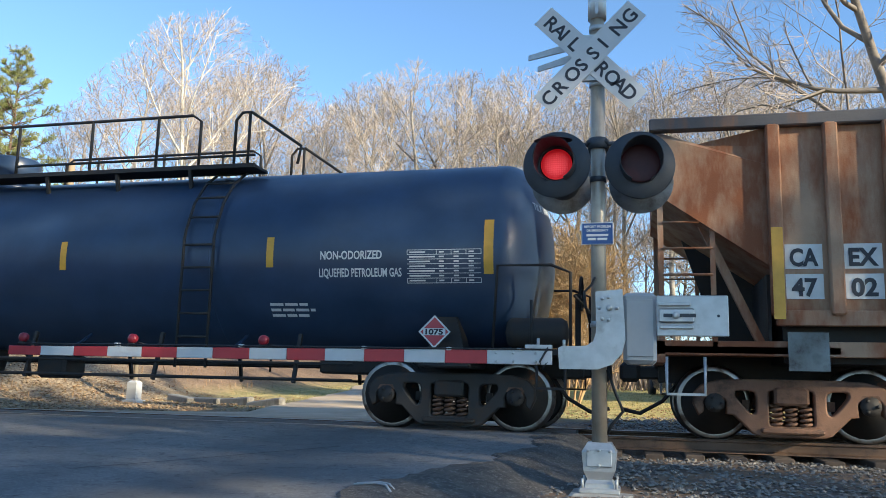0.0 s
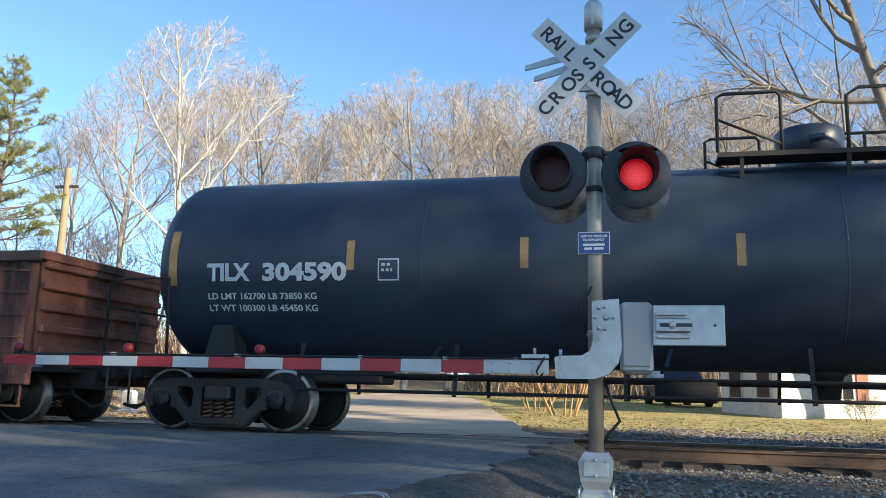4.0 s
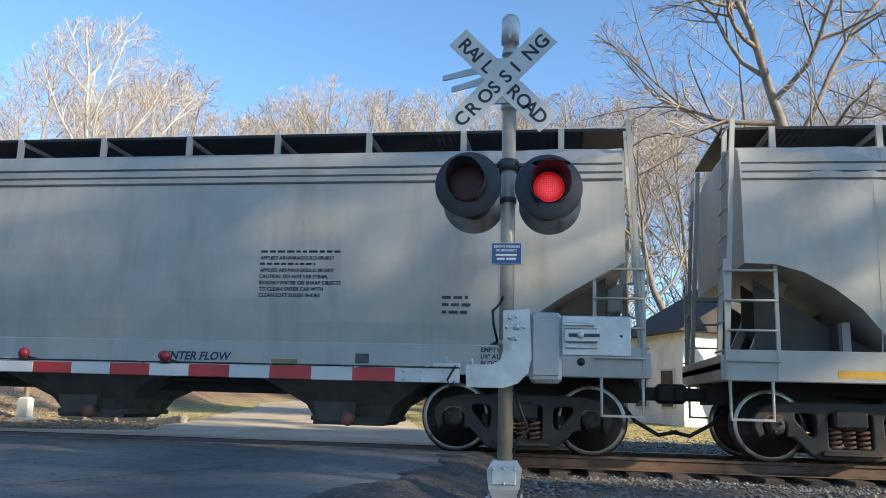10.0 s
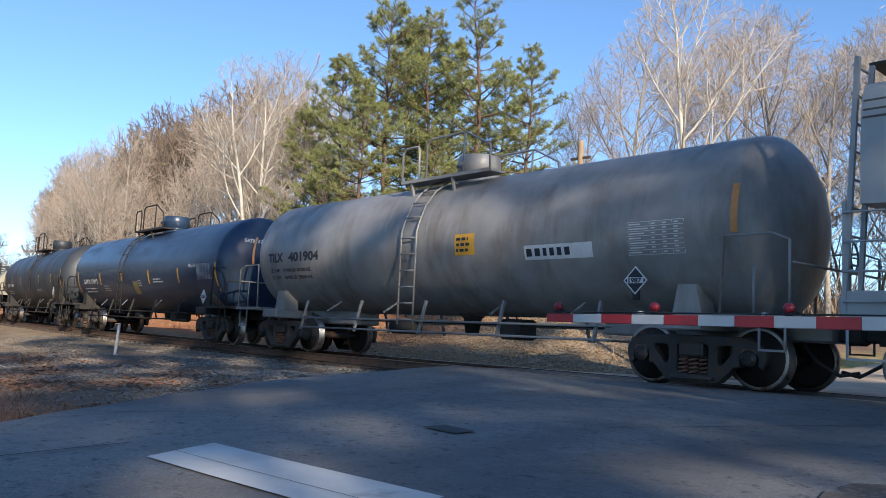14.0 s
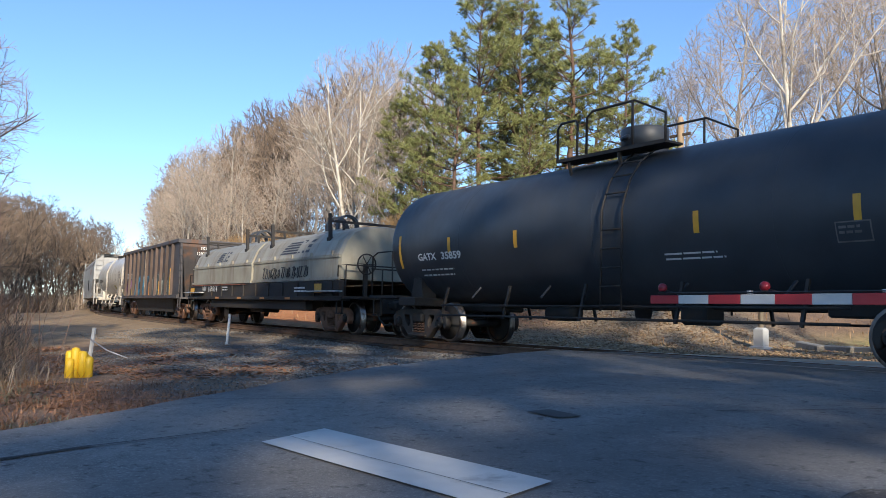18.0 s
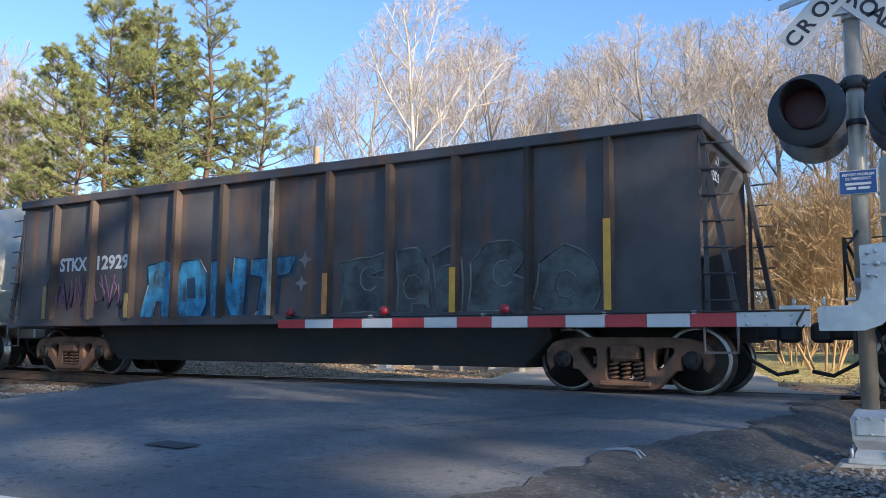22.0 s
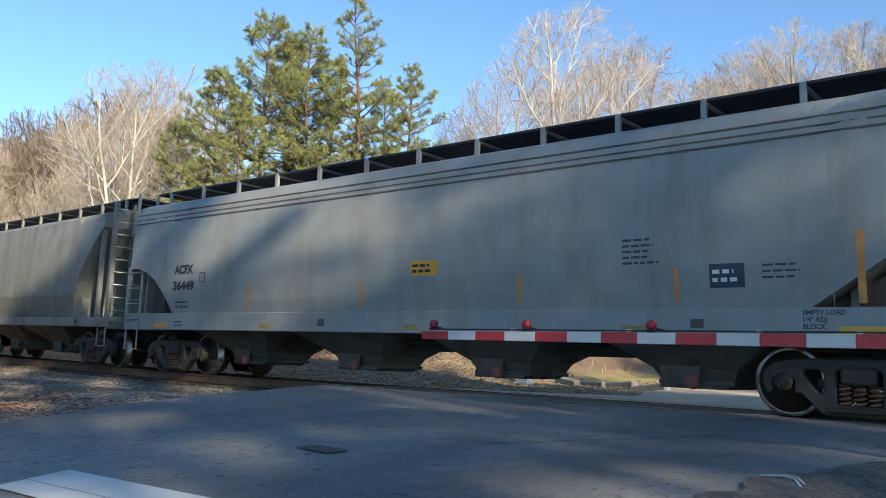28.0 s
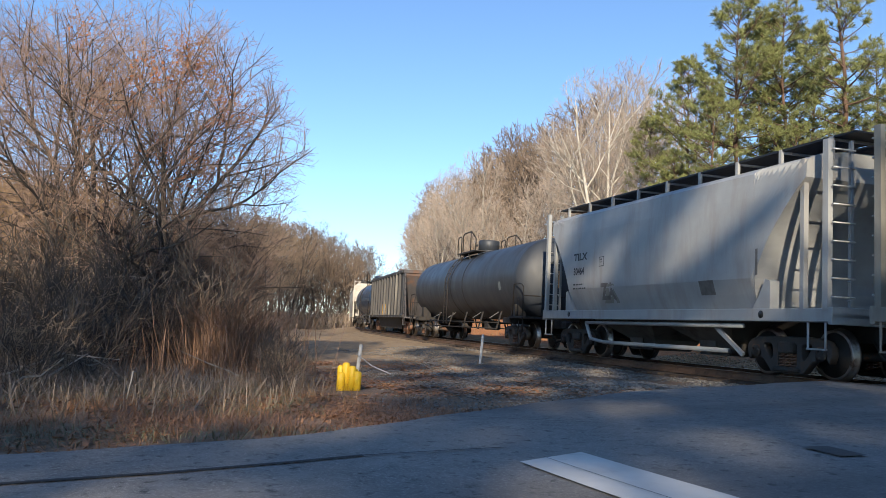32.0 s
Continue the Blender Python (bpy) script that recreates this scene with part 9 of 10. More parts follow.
plant_xy(golden, -2.0, 24.2, 1.0, 30)
plant_xy(golden, -3.0, 26.5, 0.9, 200)
for k in range(16):
    s = -31.0 - 3.0 * k
    x, y, _, _ = line_at(s, -6.6 - 2.2 * (k % 3) - rng.uniform(0, 1.0))
    plant_xy(golden, x, y, rng.uniform(0.55, 0.95), 71 * k)
for k in range(46):
    s = -44.0 - 3.4 * k
    x, y, _, _ = line_at(s, 10.5 + 3.0 * (k % 3) + rng.uniform(-0.5, 1.0))
    plant_xy(far_wood[k % 2], x, y, rng.uniform(0.9, 1.1) * (0.75 + 0.85 * smooth(50, 170, -s)), 37 * k)
# woods closing the valley and behind the thicket
for k in range(60):
    plant_xy(far_wood[k % 2], -118 - 19 * (k % 4) - rng.uniform(0, 12), -14 + 2.3 * k + rng.uniform(-2, 2), rng.uniform(0.9, 1.25), 51 * k)
for k in range(40):
    plant_xy(far_wood[k % 2] if k % 3 else brown[k % 2], -34 - 9 * (k % 5) - rng.uniform(0, 5), -34 + 0.95 * k + rng.uniform(-1.5, 1.5), rng.uniform(0.6, 0.85) * (0.75 if k > 30 else 1.0), 47 * k)
for k in range(22):
    plant_xy(brush_tree, -26 - 6 * (k % 4) - rng.uniform(0, 4), -20 + 1.05 * k + rng.uniform(-1, 1), rng.uniform(0.6, 1.0), 33 * k)
for k in range(26):
    plant(far_wood[k % 2], -27 + 2.7 * k + rng.uniform(-0.8, 0.8), 66 + rng.uniform(0, 10), rng.uniform(0.95, 1.3), 39 * k)
# unseen trees behind and right of the viewer, placed to shade road and train
shade = random.Random(12)
thin_pines = [pine_tree(23, 16.0, label="unseen thin-crowned pine placed for its shade", density=0.9, fill=1.05, width=0.18, step=0.040), pine_tree(27, 16.0, label="unseen thin-crowned pine placed for its shade", density=0.9, fill=1.05, width=0.18, step=0.040)]
for k, (u, v, sc) in enumerate(((-0.6, 43, 1.08), (1.9, 39, 0.95), (8.0, 46, 1.05), (12.5, 38, 1.0), (-2.8, 42, 1.70), (-6.6, 45, 1.68))):
    plant_xy(thin_pines[k % 2], 0.407 * u + 0.914 * v, 0.914 * u - 0.407 * v, sc, 40 * k)
high_pine = pine_tree(35, 23.0, label="unseen high-crowned pine on a bare trunk, placed for its shade", density=1.1, base=0.60, fill=2.6, width=0.125, step=0.028)
for k, (u, v, sc) in enumerate(((-13.5, 36, 0.95), (-7.6, 37, 0.98), (0.6, 40, 1.14), (2.4, 37, 1.16), (9.2, 43, 1.24), (14.4, 38, 1.1))):
    plant_xy(high_pine, 0.407 * u + 0.914 * v, 0.914 * u - 0.407 * v, sc, 57 * k)
sparse_pine = pine_tree(38, 23.0, label="unseen thin-crowned pine on a bare trunk, placed for shade", density=1.0, base=0.50, fill=1.15, width=0.12, step=0.034)
for k, (u, v, sc) in enumerate(((5.7, 41, 1.12), (7.2, 45, 1.05), (3.9, 45, 1.10))):
    plant_xy(sparse_pine, 0.407 * u + 0.914 * v, 0.914 * u - 0.407 * v, sc, 75 * k)
for k, (u, v, sc) in enumerate(((-12.5, 24, 0.6), (8.3, 26, 1.05))):
    plant_xy(bare[k % 4], 0.407 * u + 0.914 * v, 0.914 * u - 0.407 * v, sc, 71 * k)


# ---- dry brush, straw and grass ----
def blades(name, label, category, mat, spots, height, width, seed, lean=0.35):
    rng = random.Random(seed)
    m = Mesh()
    for x, y in spots:
        h = height * rng.uniform(0.45, 1.15)
        a = rng.uniform(0, 6.283)
        z = ground_z(x, y) - 0.02
        dx, dy = math.cos(a), math.sin(a)
        l1, l2 = lean * h * rng.uniform(0.1, 0.5), lean * h * rng.uniform(0.5, 1.4)
        w = width * rng.uniform(0.6, 1.4)
        m.add([(x - dy * w, y + dx * w, z), (x + dy * w, y - dx * w, z), (x + dx * l1 + dy * w * 0.8, y + dy * l1 - dx * w * 0.8, z + h * 0.55), (x + dx * l1 - dy * w * 0.8, y + dy * l1 + dx * w * 0.8, z + h * 0.55),
               (x + dx * l2, y + dy * l2, z + h * (0.97 - 0.35 * lean * rng.random()))], [(0, 1, 2, 3), (3, 2, 4)])
    return tagged(new(name, raw_data(m, name, mat)), label, category, kind="stuff")


def scatter(n, seed, x0, x1, y0, y1, keep):
    rng = random.Random(seed)
    out = []
    while len(out) < n:
        x, y = rng.uniform(x0, x1), rng.uniform(y0, y1)
        if keep(x, y, rng) and math.hypot(x + 13.3, y - 2.95) > 0.75:
            out.append((x, y))
    return out


def road_left(y):
    return between(NEAR_LEFT, y)


blades("dry_brush", "tangle of dull brown winter brush", "brush", straw_dark, scatter(17000, 1, -24, -8, -10, 2.8, lambda x, y, r: x < road_left(y) - 1.6 - 1.6 * r.random() - 0.8 * max(y, 0)), 0.55, 0.0042, 5, 1.5)
blades("dry_reeds", "tall russet dry reeds", "reeds", reed_russet, scatter(2300, 2, -18.5, -14.0, -0.8, 3.0, lambda x, y, r: r.random() < 0.7 * math.exp(-((x + 16.3) / 0.8) ** 2 - ((y - 1.3) / 0.5) ** 2) + 0.012), 1.75, 0.0055, 6, 0.75)
blades("dry_grass", "low matted dry grass and leaf litter beside the road", "grass", litter, scatter(9000, 3, -19, -7.2, -6, 4.6, lambda x, y, r: x < road_left(y) - 0.15 and r.random() < smooth(5.0, 2.0, y)), 0.13, 0.006, 7, 1.5)
blades("undergrowth", "dense dull brown undergrowth of the woods", "undergrowth", straw_dark, scatter(11000, 21, -60, -23, -34, 2.5, lambda x, y, r: y < 2.0 + 0.05 * x), 1.5, 0.016, 11, 1.2)
blades("undergrowth", "dense dull brown undergrowth along the woods' edge", "undergrowth", straw_dark, [line_at(-50 - 150 * f, 8.0 + 8.0 * g)[:2] for f, g in [(shade.random(), shade.random()) for _ in range(12000)]], 1.7, 0.022, 12, 1.4)
blades("undergrowth", "brown undergrowth below the far woods", "undergrowth", straw_dark, [line_at(-32 - 170 * f, -8.0 - 12.0 * g)[:2] for f, g in [(shade.random(), shade.random()) for _ in range(12000)]], 1.5, 0.022, 13, 1.3)
blades("undergrowth", "brown brush below the woods that close the valley", "undergrowth", straw_dark, scatter(24000, 22, -190, -108, -22, 112, lambda x, y, r: x < -124 or y > 44 or y < 30), 4.0, 0.06, 14, 1.0)
blades("undergrowth", "tall dull brown brush below the trees beyond the crossing", "undergrowth", brush_lit, scatter(13000, 23, -40, 34, 36, 66, lambda x, y, r: not (between(FAR_LEFT, y) - 1.5 < x < between(FAR_RIGHT, y) + 1.5) and y > 40 - 0.12 * x), 3.6, 0.030, 15, 0.7)
blades("winter_grass", "thin yellow-green winter grass", "grass", grass_mat, scatter(16000, 4, -13, 16, 18.5, 42, lambda x, y, r: not (between(FAR_LEFT, y) - 0.2 < x < between(FAR_RIGHT, y) + 0.2)), 0.10, 0.006, 8, 0.8)
blades("bank_grass", "sparse dry grass on the clay bank", "grass", straw, scatter(2500, 5, -60, -13, 17, 30, lambda x, y, r: y > track_y(x) + 4), 0.35, 0.010, 9, 0.6)


def tufts(n, seed, x0, x1, y0, y1, keep, per=34, spread=0.16):
    """Roots of grass tufts: each a tight ring of stems."""
    r = random.Random(seed)
    return [(x + r.gauss(0, spread), y + r.gauss(0, spread)) for x, y in scatter(n, seed, x0, x1, y0, y1, keep) for _ in range(per)]


blades("low_weeds", "low grey-green winter weeds in the brush", "weeds", leaf_mat("grey_green_weeds", (0.15, 0.145, 0.085), 0.5), scatter(15000, 33, -19, -7.5, -8, 2.0, lambda x, y, r: x < road_left(y) - 0.3 and noise.noise((x * 0.6, y * 0.6, 2)) > -0.15), 0.17, 0.0045, 19, 1.9)
blades("dry_tufts", "tufts of pale dry grass in the brush", "grass", straw, tufts(80, 31, -20, -9.5, -7, 2.6, lambda x, y, r: x < road_left(y) - 1.0 - 0.5 * max(y, 0)), 0.34, 0.0030, 17, 1.9)
blades("dry_tufts", "tufts of red-brown dry grass at the road's edge", "grass", litter, tufts(110, 32, -16, -8.0, -6, 3.6, lambda x, y, r: road_left(y) - 2.6 < x < road_left(y) - 0.25), 0.22, 0.0032, 18, 1.9)
fallen = thing("fallen_branches", "grey fallen branches tangled in the brush", "branch")
r_ = random.Random(8)
for k in range(26):
    x, y = r_.uniform(-20, -11.5), r_.uniform(-7, 2.0)
    if x > road_left(y) - 1.4:
        continue
    a, ln = r_.uniform(0, 6.28), r_.uniform(0.8, 2.2)
    z = ground_z(x, y)
    m = Mesh()
    m.tube([(x + ln * t * math.cos(a) + 0.08 * math.sin(9 * t), y + ln * t * math.sin(a), z + 0.05 + 0.5 * t * r_.random() + 0.2 * math.sin(3 * t)) for t in (0, 0.3, 0.6, 1.0)], [0.02, 0.016, 0.012, 0.005], 5)
    part("branch", m, bark_grey, fallen)


# ---- loose ballast stones ----
def stones(name, label, spots, size, seed, mat=stone_mat):
    rng = random.Random(seed)
    m = Mesh()
    for x, y in spots:
        s = size * rng.uniform(0.5, 1.3)
        z = ground_z(x, y) + s * 0.15
        top = (x + rng.uniform(-0.3, 0.3) * s, y + rng.uniform(-0.3, 0.3) * s, z + s * rng.uniform(0.5, 0.85))
        a0 = rng.uniform(0, 6.28)
        ring = [(x + s * rng.uniform(0.6, 1.1) * math.cos(a0 + k * 1.2566), y + s * rng.uniform(0.6, 1.1) * math.sin(a0 + k * 1.2566), z + s * rng.uniform(-0.1, 0.35)) for k in range(5)]
        m.add([top] + ring + [(x, y, z - s * 0.4)], [(0, 1 + k, 1 + (k + 1) % 5) for k in range(5)] + [(6, 1 + (k + 1) % 5, 1 + k) for k in range(5)])
    return tagged(new(name, raw_data(m, name, mat)), label, "gravel", kind="stuff")


def right_of_road(x, y):
    return x > between(NEAR_RIGHT, y) + 0.02


stones("ballast", "loose grey ballast stones beside the crossing mast", scatter(16000, 6, -2.2, 8.5, 3.2, 11.2, lambda x, y, r: right_of_road(x, y) and math.hypot(x - MX, y - MY) > 0.3 and r.random() < 0.35 + 0.65 * smooth(9.5, 5.0, math.hypot(x, y))), 0.030, 1)
stones("ballast", "grey ballast stones along the line", scatter(15000, 7, -34, -11.2, 5.0, 15.5, lambda x, y, r: x < road_left(min(y, 11.3)) - 0.1 and abs(y - track_y(x)) < 6.5 and abs(y - track_y(x)) > 0.9 and r.random() < (0.35 + 0.65 * smooth(26, 12, -x)) * smooth(-0.35, 0.15, noise.noise((x * 0.5, y * 0.8, 9)))), 0.034, 2)
stones("ballast", "pale grey ballast stones beyond the line", scatter(12000, 8, -1.0, 16, 13.6, 19.5, lambda x, y, r: r.random() < smooth(20.0, 17.0, y)), 0.045, 3)


stones("ballast", "tan gravel and broken stone on the far bank", scatter(7000, 41, -24, -8.5, 14.6, 21, lambda x, y, r: abs(y - track_y(x)) > 2.4 and not (between(FAR_LEFT, y) - 0.2 < x) and r.random() < 0.4 + 0.6 * smooth(20, 15, y)), 0.045, 5, stone_tan)
stones("ballast", "scattered gravel in the litter beside the road", scatter(5000, 42, -22, -9, 2.4, 7.0, lambda x, y, r: x < road_left(y) - 0.1 and r.random() < smooth(1.5, 6.0, y)), 0.026, 6)
stones("loose_gravel", "fine gravel strewn on the road's edge", scatter(2600, 43, -3.6, -0.6, 3.0, 11.0, lambda x, y, r: -1.1 * r.random() ** 2 < x - between(NEAR_RIGHT, y) < 0.05), 0.013, 7)


def fallen_leaves(name, label, spots, seed):
    """Curled leaves lying on the ground."""
    rng = random.Random(seed)
    m = Mesh()
    for x, y in spots:
        a, s, z = rng.uniform(0, 6.28), rng.uniform(0.03, 0.065), ground_z(x, y) + 0.012
        c, n_ = s * math.cos(a), s * math.sin(a)
        m.add([(x - c, y - n_, z + rng.uniform(0.0, 0.02)), (x + n_ * 0.6, y - c * 0.6, z + rng.uniform(0.0, 0.03)), (x + c, y + n_, z + rng.uniform(0.0, 0.03)), (x - n_ * 0.6, y + c * 0.6, z + rng.uniform(0.0, 0.02))], [(0, 1, 2), (0, 2, 3)])
    return tagged(new(name, raw_data(m, name, fallen_leaf)), label, "leaves", kind="stuff")


fallen_leaves("leaf_litter", "brown and rust-red fallen leaves beside the road", scatter(16000, 51, -24, -7.2, -5, 8.5, lambda x, y, r: x < road_left(y) - 0.05 and noise.noise((x * 0.5, y * 0.7, 3)) > -0.25 + 0.5 * r.random() and r.random() < smooth(9.0, 4.0, y)), 1)
fallen_leaves("leaf_litter", "brown fallen leaves strewn beyond the line", scatter(5000, 52, -22, 14, 14.8, 24, lambda x, y, r: not (between(FAR_LEFT, y) < x < between(FAR_RIGHT, y))), 2)

# ---- small things beside the line ----
def on_ground(x, y, lift=0.0):
    return pose(x, y, ground_z(x, y) + lift)


marker = thing("yellow_utility_marker", "cluster of bright yellow plastic pipe covers in the brush", "utility marker", at=on_ground(-13.7, 3.05))
for k, (dx, dy, h) in enumerate(((-0.15, -0.05, 0.30), (-0.06, -0.09, 0.41), (0.03, -0.03, 0.46), (0.09, 0.06, 0.41), (0.0, 0.12, 0.36), (0.08, -0.12, 0.30), (0.14, 0.14, 0.33), (-0.08, 0.05, 0.37))):
    m = Mesh()
    m.lathe([(-0.05, 0.066), (h - 0.04, 0.066), (h - 0.01, 0.05), (h, 0.015)], origin=(dx, dy, 0), axis="z", n=12)
    part("pipe_cover", m, yellow_plastic, marker)
post = thing("white_marker_post", "leaning white plastic marker post with a fallen cable", "marker post", at=on_ground(-18.6, 4.4))
m = Mesh()
m.beam((0, 0, -0.2), (-0.07, 0.10, 0.66), 0.07, 0.04)
part("post", m, white_reflect, post)
m = Mesh()
m.tube([(0.02, 0.02, 0.42), (0.25, 0.3, 0.2), (0.6, 0.7, 0.03), (1.2, 1.5, 0.02), (1.9, 2.6, 0.02)], 0.014, 5)
part("cable", m, galv, post)
post = thing("grey_marker_post", "short weathered whitish wooden marker post", "marker post", at=on_ground(-21.6, 8.6))
m = Mesh()
m.beam((0, 0, -0.2), (0.03, 0.05, 0.80), 0.10, 0.06)
part("post", m, white_reflect, post)
strip_thing = thing("bent_strip", "two bent pale metal strips lying at the road edge", "metal strip", at=pose(-1.93, 6.15, road_z(6.15) + 0.015))
for k in range(2):
    m = Mesh()
    m.tube([(-0.17, 0.08 * k, 0.0), (0.0, 0.02 + 0.08 * k, 0.015), (0.1, -0.05 + 0.08 * k, 0.012), (0.18, -0.2 + 0.1 * k, -0.015)], 0.009, 5)
    part("strip", m, galv, strip_thing)

# kerb stones and a white post beyond the line
kerb = thing("kerb", "broken pale concrete kerb beside the far road", "kerb")
for k in range(4):
    m = Mesh()
    m.box(-0.55, 0.55, -0.12, 0.12, -0.12, 0.16, 0.03)
    x, y = -8.9 - 0.95 * k, 19.2 + 0.32 * k
    part("kerb_stone", m, concrete, kerb, at=pose(x, y, ground_z(x, y), 0, 4 * (k - 2), -16 - 5 * k))
far_mast = thing("far_signal_base", "white-painted base and mast of the opposite crossing signal", "crossing signal", at=on_ground(-12.4, 19.0))
m = Mesh()
rings = [[(-w, -w, z), (w, -w, z), (w, w, z), (-w, w, z)] for z, w in ((-0.1, 0.2), (0.06, 0.2), (0.08, 0.13), (0.5, 0.13), (0.55, 0.08))]
m.loft(rings, True, True)
part("base", m, white_reflect, far_mast)
m = Mesh()
m.lathe([(0.5, 0.065), (2.6, 0.06)], axis="z", n=14)
part("mast", m, mast_alu, far_mast)

# ---- house, shed and car among the far trees ----
wall_white = surface("white_clapboard", (0.80, 0.76, 0.68), 0.7, var=0.06, dirt=(0.62, 0.57, 0.48), dirt_scale=1.5, bump=0.05)
shutter_red = surface("red_brown_shutter", (0.34, 0.11, 0.05), 0.6, bump=0.05)
roof_dark = surface("dark_shingles", (0.06, 0.055, 0.05), 0.9, bump=0.3)
glass_dark = surface("dark_window_glass", (0.02, 0.025, 0.03), 0.08, bump=0)


def house(name, label, x, y, w, d, h, turn, windows=True):
    ob = thing(name, label, "house", at=on_ground(x, y))
    ob.matrix_basis = pose(x, y, ground_z(x, y), 0, 0, turn)
    n = int(h / 0.16)
    for k in range(n):
        m = Mesh()
        z = k * 0.16
        m.box(-w / 2 - 0.01, w / 2 + 0.01, -d / 2 - 0.012, -d / 2 + 0.01, z, z + 0.155)
        part("clapboard", m, wall_white, ob)
    m = Mesh()
    m.box(-w / 2, w / 2, -d / 2 + 0.011, d / 2, -0.3, h)
    part("wall", m, wall_white, ob)
    m = Mesh()
    m.prism([(-w / 2 - 0.4, h - 0.1), (w / 2 + 0.4, h - 0.1), (0, h + w * 0.3)], -d / 2 - 0.4, d / 2 + 0.4)
    part("roof", m, roof_dark, ob)
    if windows:
        for wx in (-w * 0.20, w * 0.30):
            m = Mesh()
            m.box(wx - 0.45, wx + 0.45, -d / 2 - 0.05, -d / 2 - 0.014, 0.45, 1.70, 0.01)
            win = part("window", m, white_reflect, ob, "white framed window")
            for dx in (-0.2, 0.2):
                m = Mesh()
                m.box(wx + dx - 0.17, wx + dx + 0.17, -d / 2 - 0.056, -d / 2 - 0.051, 0.52, 1.63)
                part("pane", m, glass_dark, win)
            for sx in (-0.70, 0.70):
                m = Mesh()
                m.box(wx + sx - 0.2, wx + sx + 0.2, -d / 2 - 0.06, -d / 2 - 0.015, 0.42, 1.72, 0.01)
                part("shutter", m, shutter_red, ob, "red-brown louvred shutter")
        for wy in (-d * 0.25, d * 0.22):
            m = Mesh()
            m.box(-w / 2 - 0.05, -w / 2 - 0.002, wy - 0.4, wy + 0.4, 0.45, 1.70, 0.01)
            win = part("window", m, white_reflect, ob, "white framed window")
            m = Mesh()
            m.box(-w / 2 - 0.056, -w / 2 - 0.051, wy - 0.33, wy + 0.33, 0.52, 1.63)
            part("pane", m, glass_dark, win)
    return ob


house("house", "white clapboard house with red-brown shutters behind bare trees", 6.48, 29.38, 6.6, 3.4, 2.9, 24)
house("shed", "small pale shed between the far trees", -26.0, 33.0, 3.2, 3.0, 2.2, 40, False)

car = thing("parked_car", "dark grey car parked under the trees beyond the line", "car", at=pose(1.6, 35.0, ground_z(1.6, 35.0), 0, 0, 14))
body_paint = surface("dark_car_paint", (0.03, 0.034, 0.04), 0.25, bump=0)
m = Mesh()
m.loft([[(-0.85 * k, y, 0.3), (0.85 * k, y, 0.3), (0.88 * k, y, 0.75), (0.82 * k, y, h), (-0.82 * k, y, h), (-0.88 * k, y, 0.75)] for y, k, h in ((-2.1, 0.92, 0.85), (-1.9, 1.0, 0.95), (1.9, 1.0, 0.98), (2.1, 0.93, 0.9))], True, True)
part("body", m, body_paint, car)
m = Mesh()
m.loft([[(-0.8, y, 0.95), (0.8, y, 0.95), (0.62 * k, y + s, 1.5), (-0.62 * k, y + s, 1.5)] for y, k, s in ((-0.9, 1.0, 0.5), (1.9, 1.0, -0.4))], True, True)
part("cabin", m, glass_dark, car)
m = Mesh()
m.box(-0.6, 0.6, -0.38, 1.48, 1.495, 1.54, 0.02)
part("roof", m, body_paint, car)
wm = Mesh()
wm.lathe([(-0.1, 0.05), (-0.1, 0.32), (0.1, 0.32), (0.1, 0.05)], axis="x", n=16)
wd = wm.data("wheel", black_paint)
for sx in (-0.8, 0.8):
    for sy in (-1.35, 1.35):
        part("wheel", wd, None, car, at=pose(sx, sy, 0.32))
m = Mesh()
m.box(-0.7, -0.4, -2.14, -2.08, 0.65, 0.78, 0.01)
part("headlight", m, white_reflect, car)
m = Mesh()
m.box(0.4, 0.7, -2.14, -2.08, 0.65, 0.78, 0.01)
part("headlight", m, white_reflect, car)
pole = thing("utility_pole", "broken pale wooden utility pole among the trees", "utility pole", at=on_ground(-21.5, 27.5))
m = Mesh()
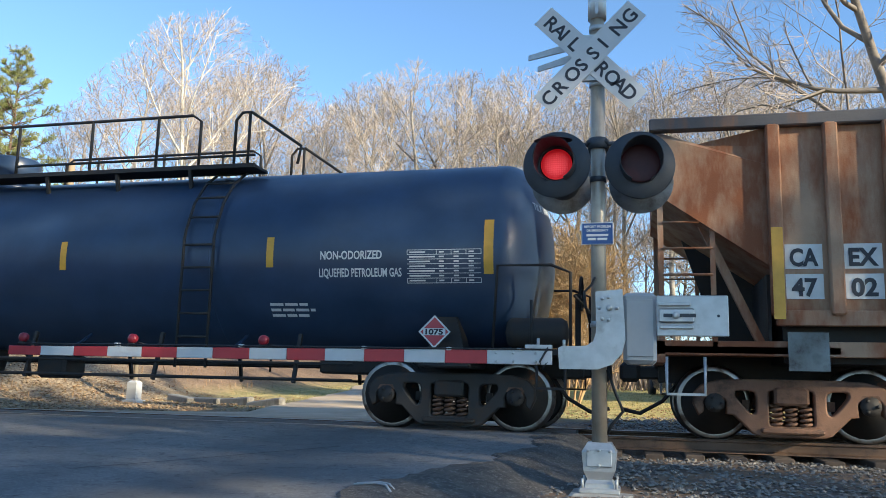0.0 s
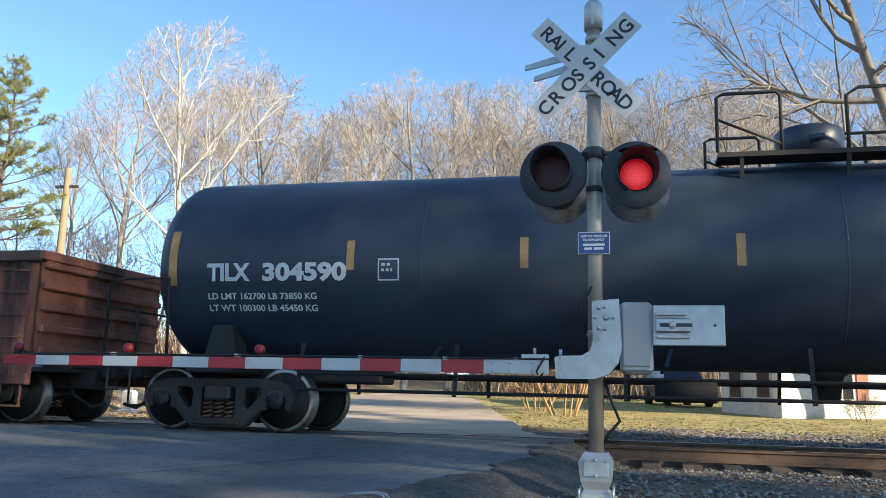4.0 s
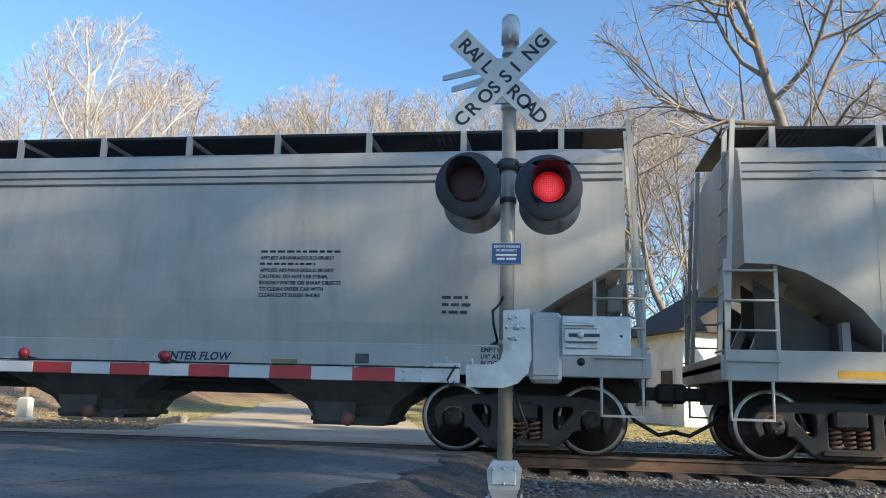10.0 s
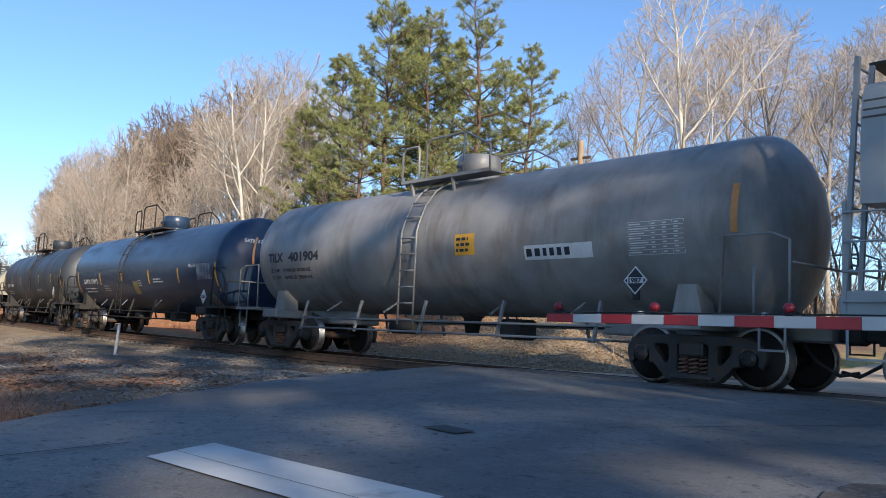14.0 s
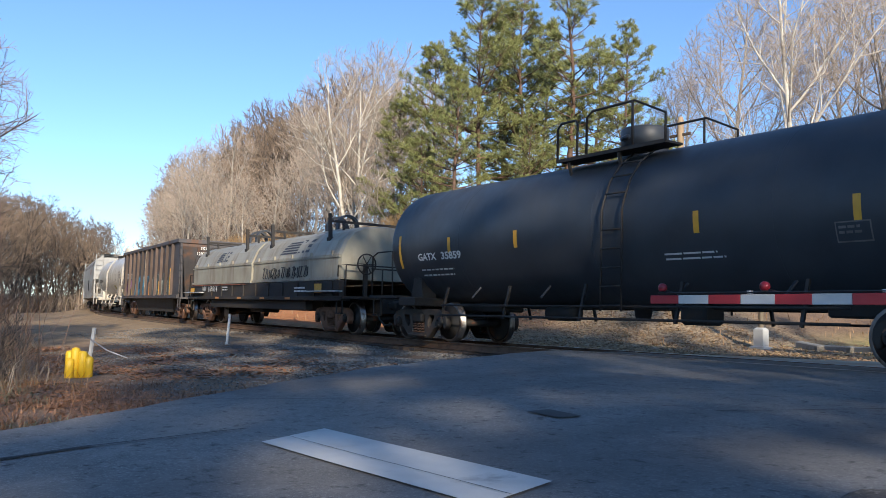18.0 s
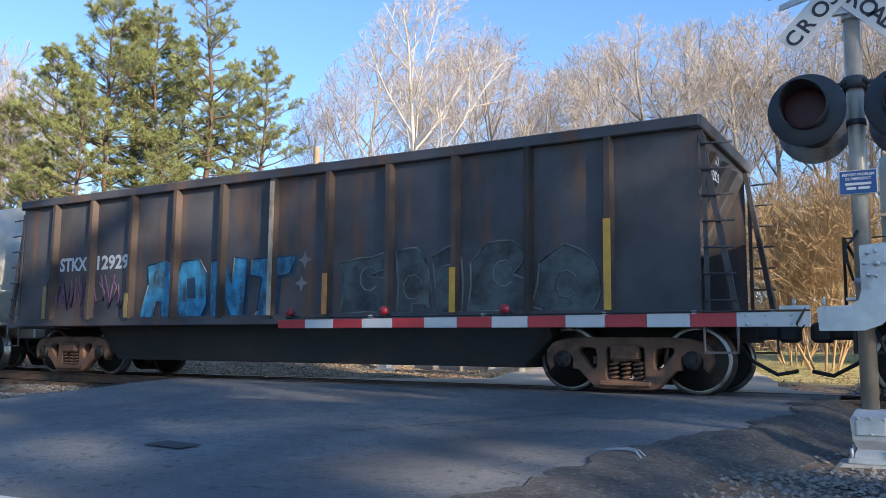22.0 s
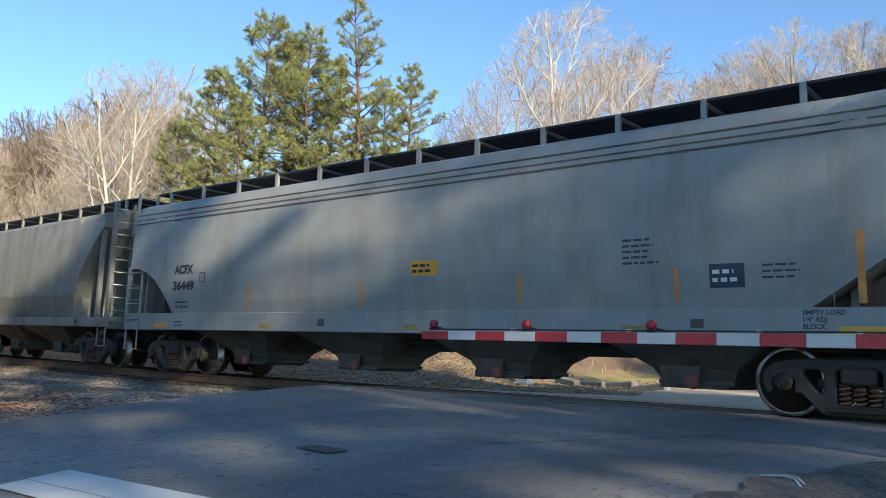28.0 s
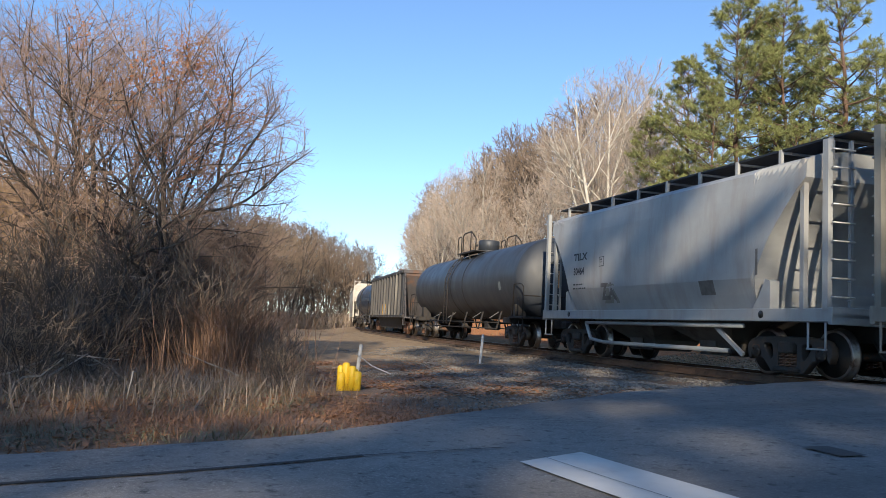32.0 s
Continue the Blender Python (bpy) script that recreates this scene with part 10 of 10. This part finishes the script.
m.lathe([(-0.3, 0.17), (7.3, 0.13), (7.45, 0.10)], axis="z", n=12)
part("pole", m, surface("weathered_pole_wood", (0.34, 0.25, 0.16), 0.85, bump=0.3), pole)
m = Mesh()
m.beam((-0.5, 0, 6.7), (0.5, 0, 6.7), 0.1, 0.1)
part("crossarm", m, tie_wood, pole)


# ---- what moves: the train, its wheels, and the added shutters that make the lamps blink ----
def car_pose(s, half):
    """A car whose two truck centres lie on the line, its middle at arc length s."""
    ax, ay, az, _ = line_at(s - half)
    bx, by, bz, _ = line_at(s + half)
    return pose((ax + bx) / 2, (ay + by) / 2, (az + bz) / 2, 0, -math.degrees(math.atan2(bz - az, bx - ax)), math.degrees(math.atan2(by - ay, bx - ax)))


def motions():
    for car, place, half, wheels in CARS:
        walk(car, [(float(t), car_pose(place + SPEED * t, half)) for t in range(33)])
        t0 = max(0.0, (-92.0 - half - place) / SPEED)
        t1 = min(32.0, (14.0 + half - place) / SPEED)
        steps = range(int(t0 * 15), int(t1 * 15) + 1)
        for w in wheels:
            base = w.matrix_basis.translation.copy()
            rows = []
            if steps[0] > 0:
                rows.append((0.0, pose(*base)))
            for k in steps:
                rows.append((k / 15, pose(*base, 0, math.degrees(SPEED * (k - steps[0]) / 15 / 0.457) % 360, 0)))
            if steps[-1] < 480:
                rows.append((32.0, rows[-1][1]))
            walk(w, rows)
    for shutter, lit in SHUTTERS:
        rows = []
        # open for each flash; the lens glows throughout; swings within a tenth of a second
        for t0, t1 in lit:
            for t, a in ((t0 - 0.08, 0), (t0 - 0.03, 45), (t0 + 0.02, 84), (t1 - 0.07, 84), (t1 - 0.02, 45), (t1 + 0.03, 0)):
                if 0 <= t <= 32 and (not rows or t > rows[-1][0] + 0.03):
                    rows.append((t, a))
        if rows[0][0] > 0.02:
            rows.insert(0, (0.0, rows[0][1]))
        if rows[-1][0] < 31.97:
            rows.append((32.0, rows[-1][1]))
        base = shutter.matrix_basis.copy()
        walk(shutter, [(t, base @ pose(0, 0, 0, -a, 0, 0)) for t, a in rows])


motions()
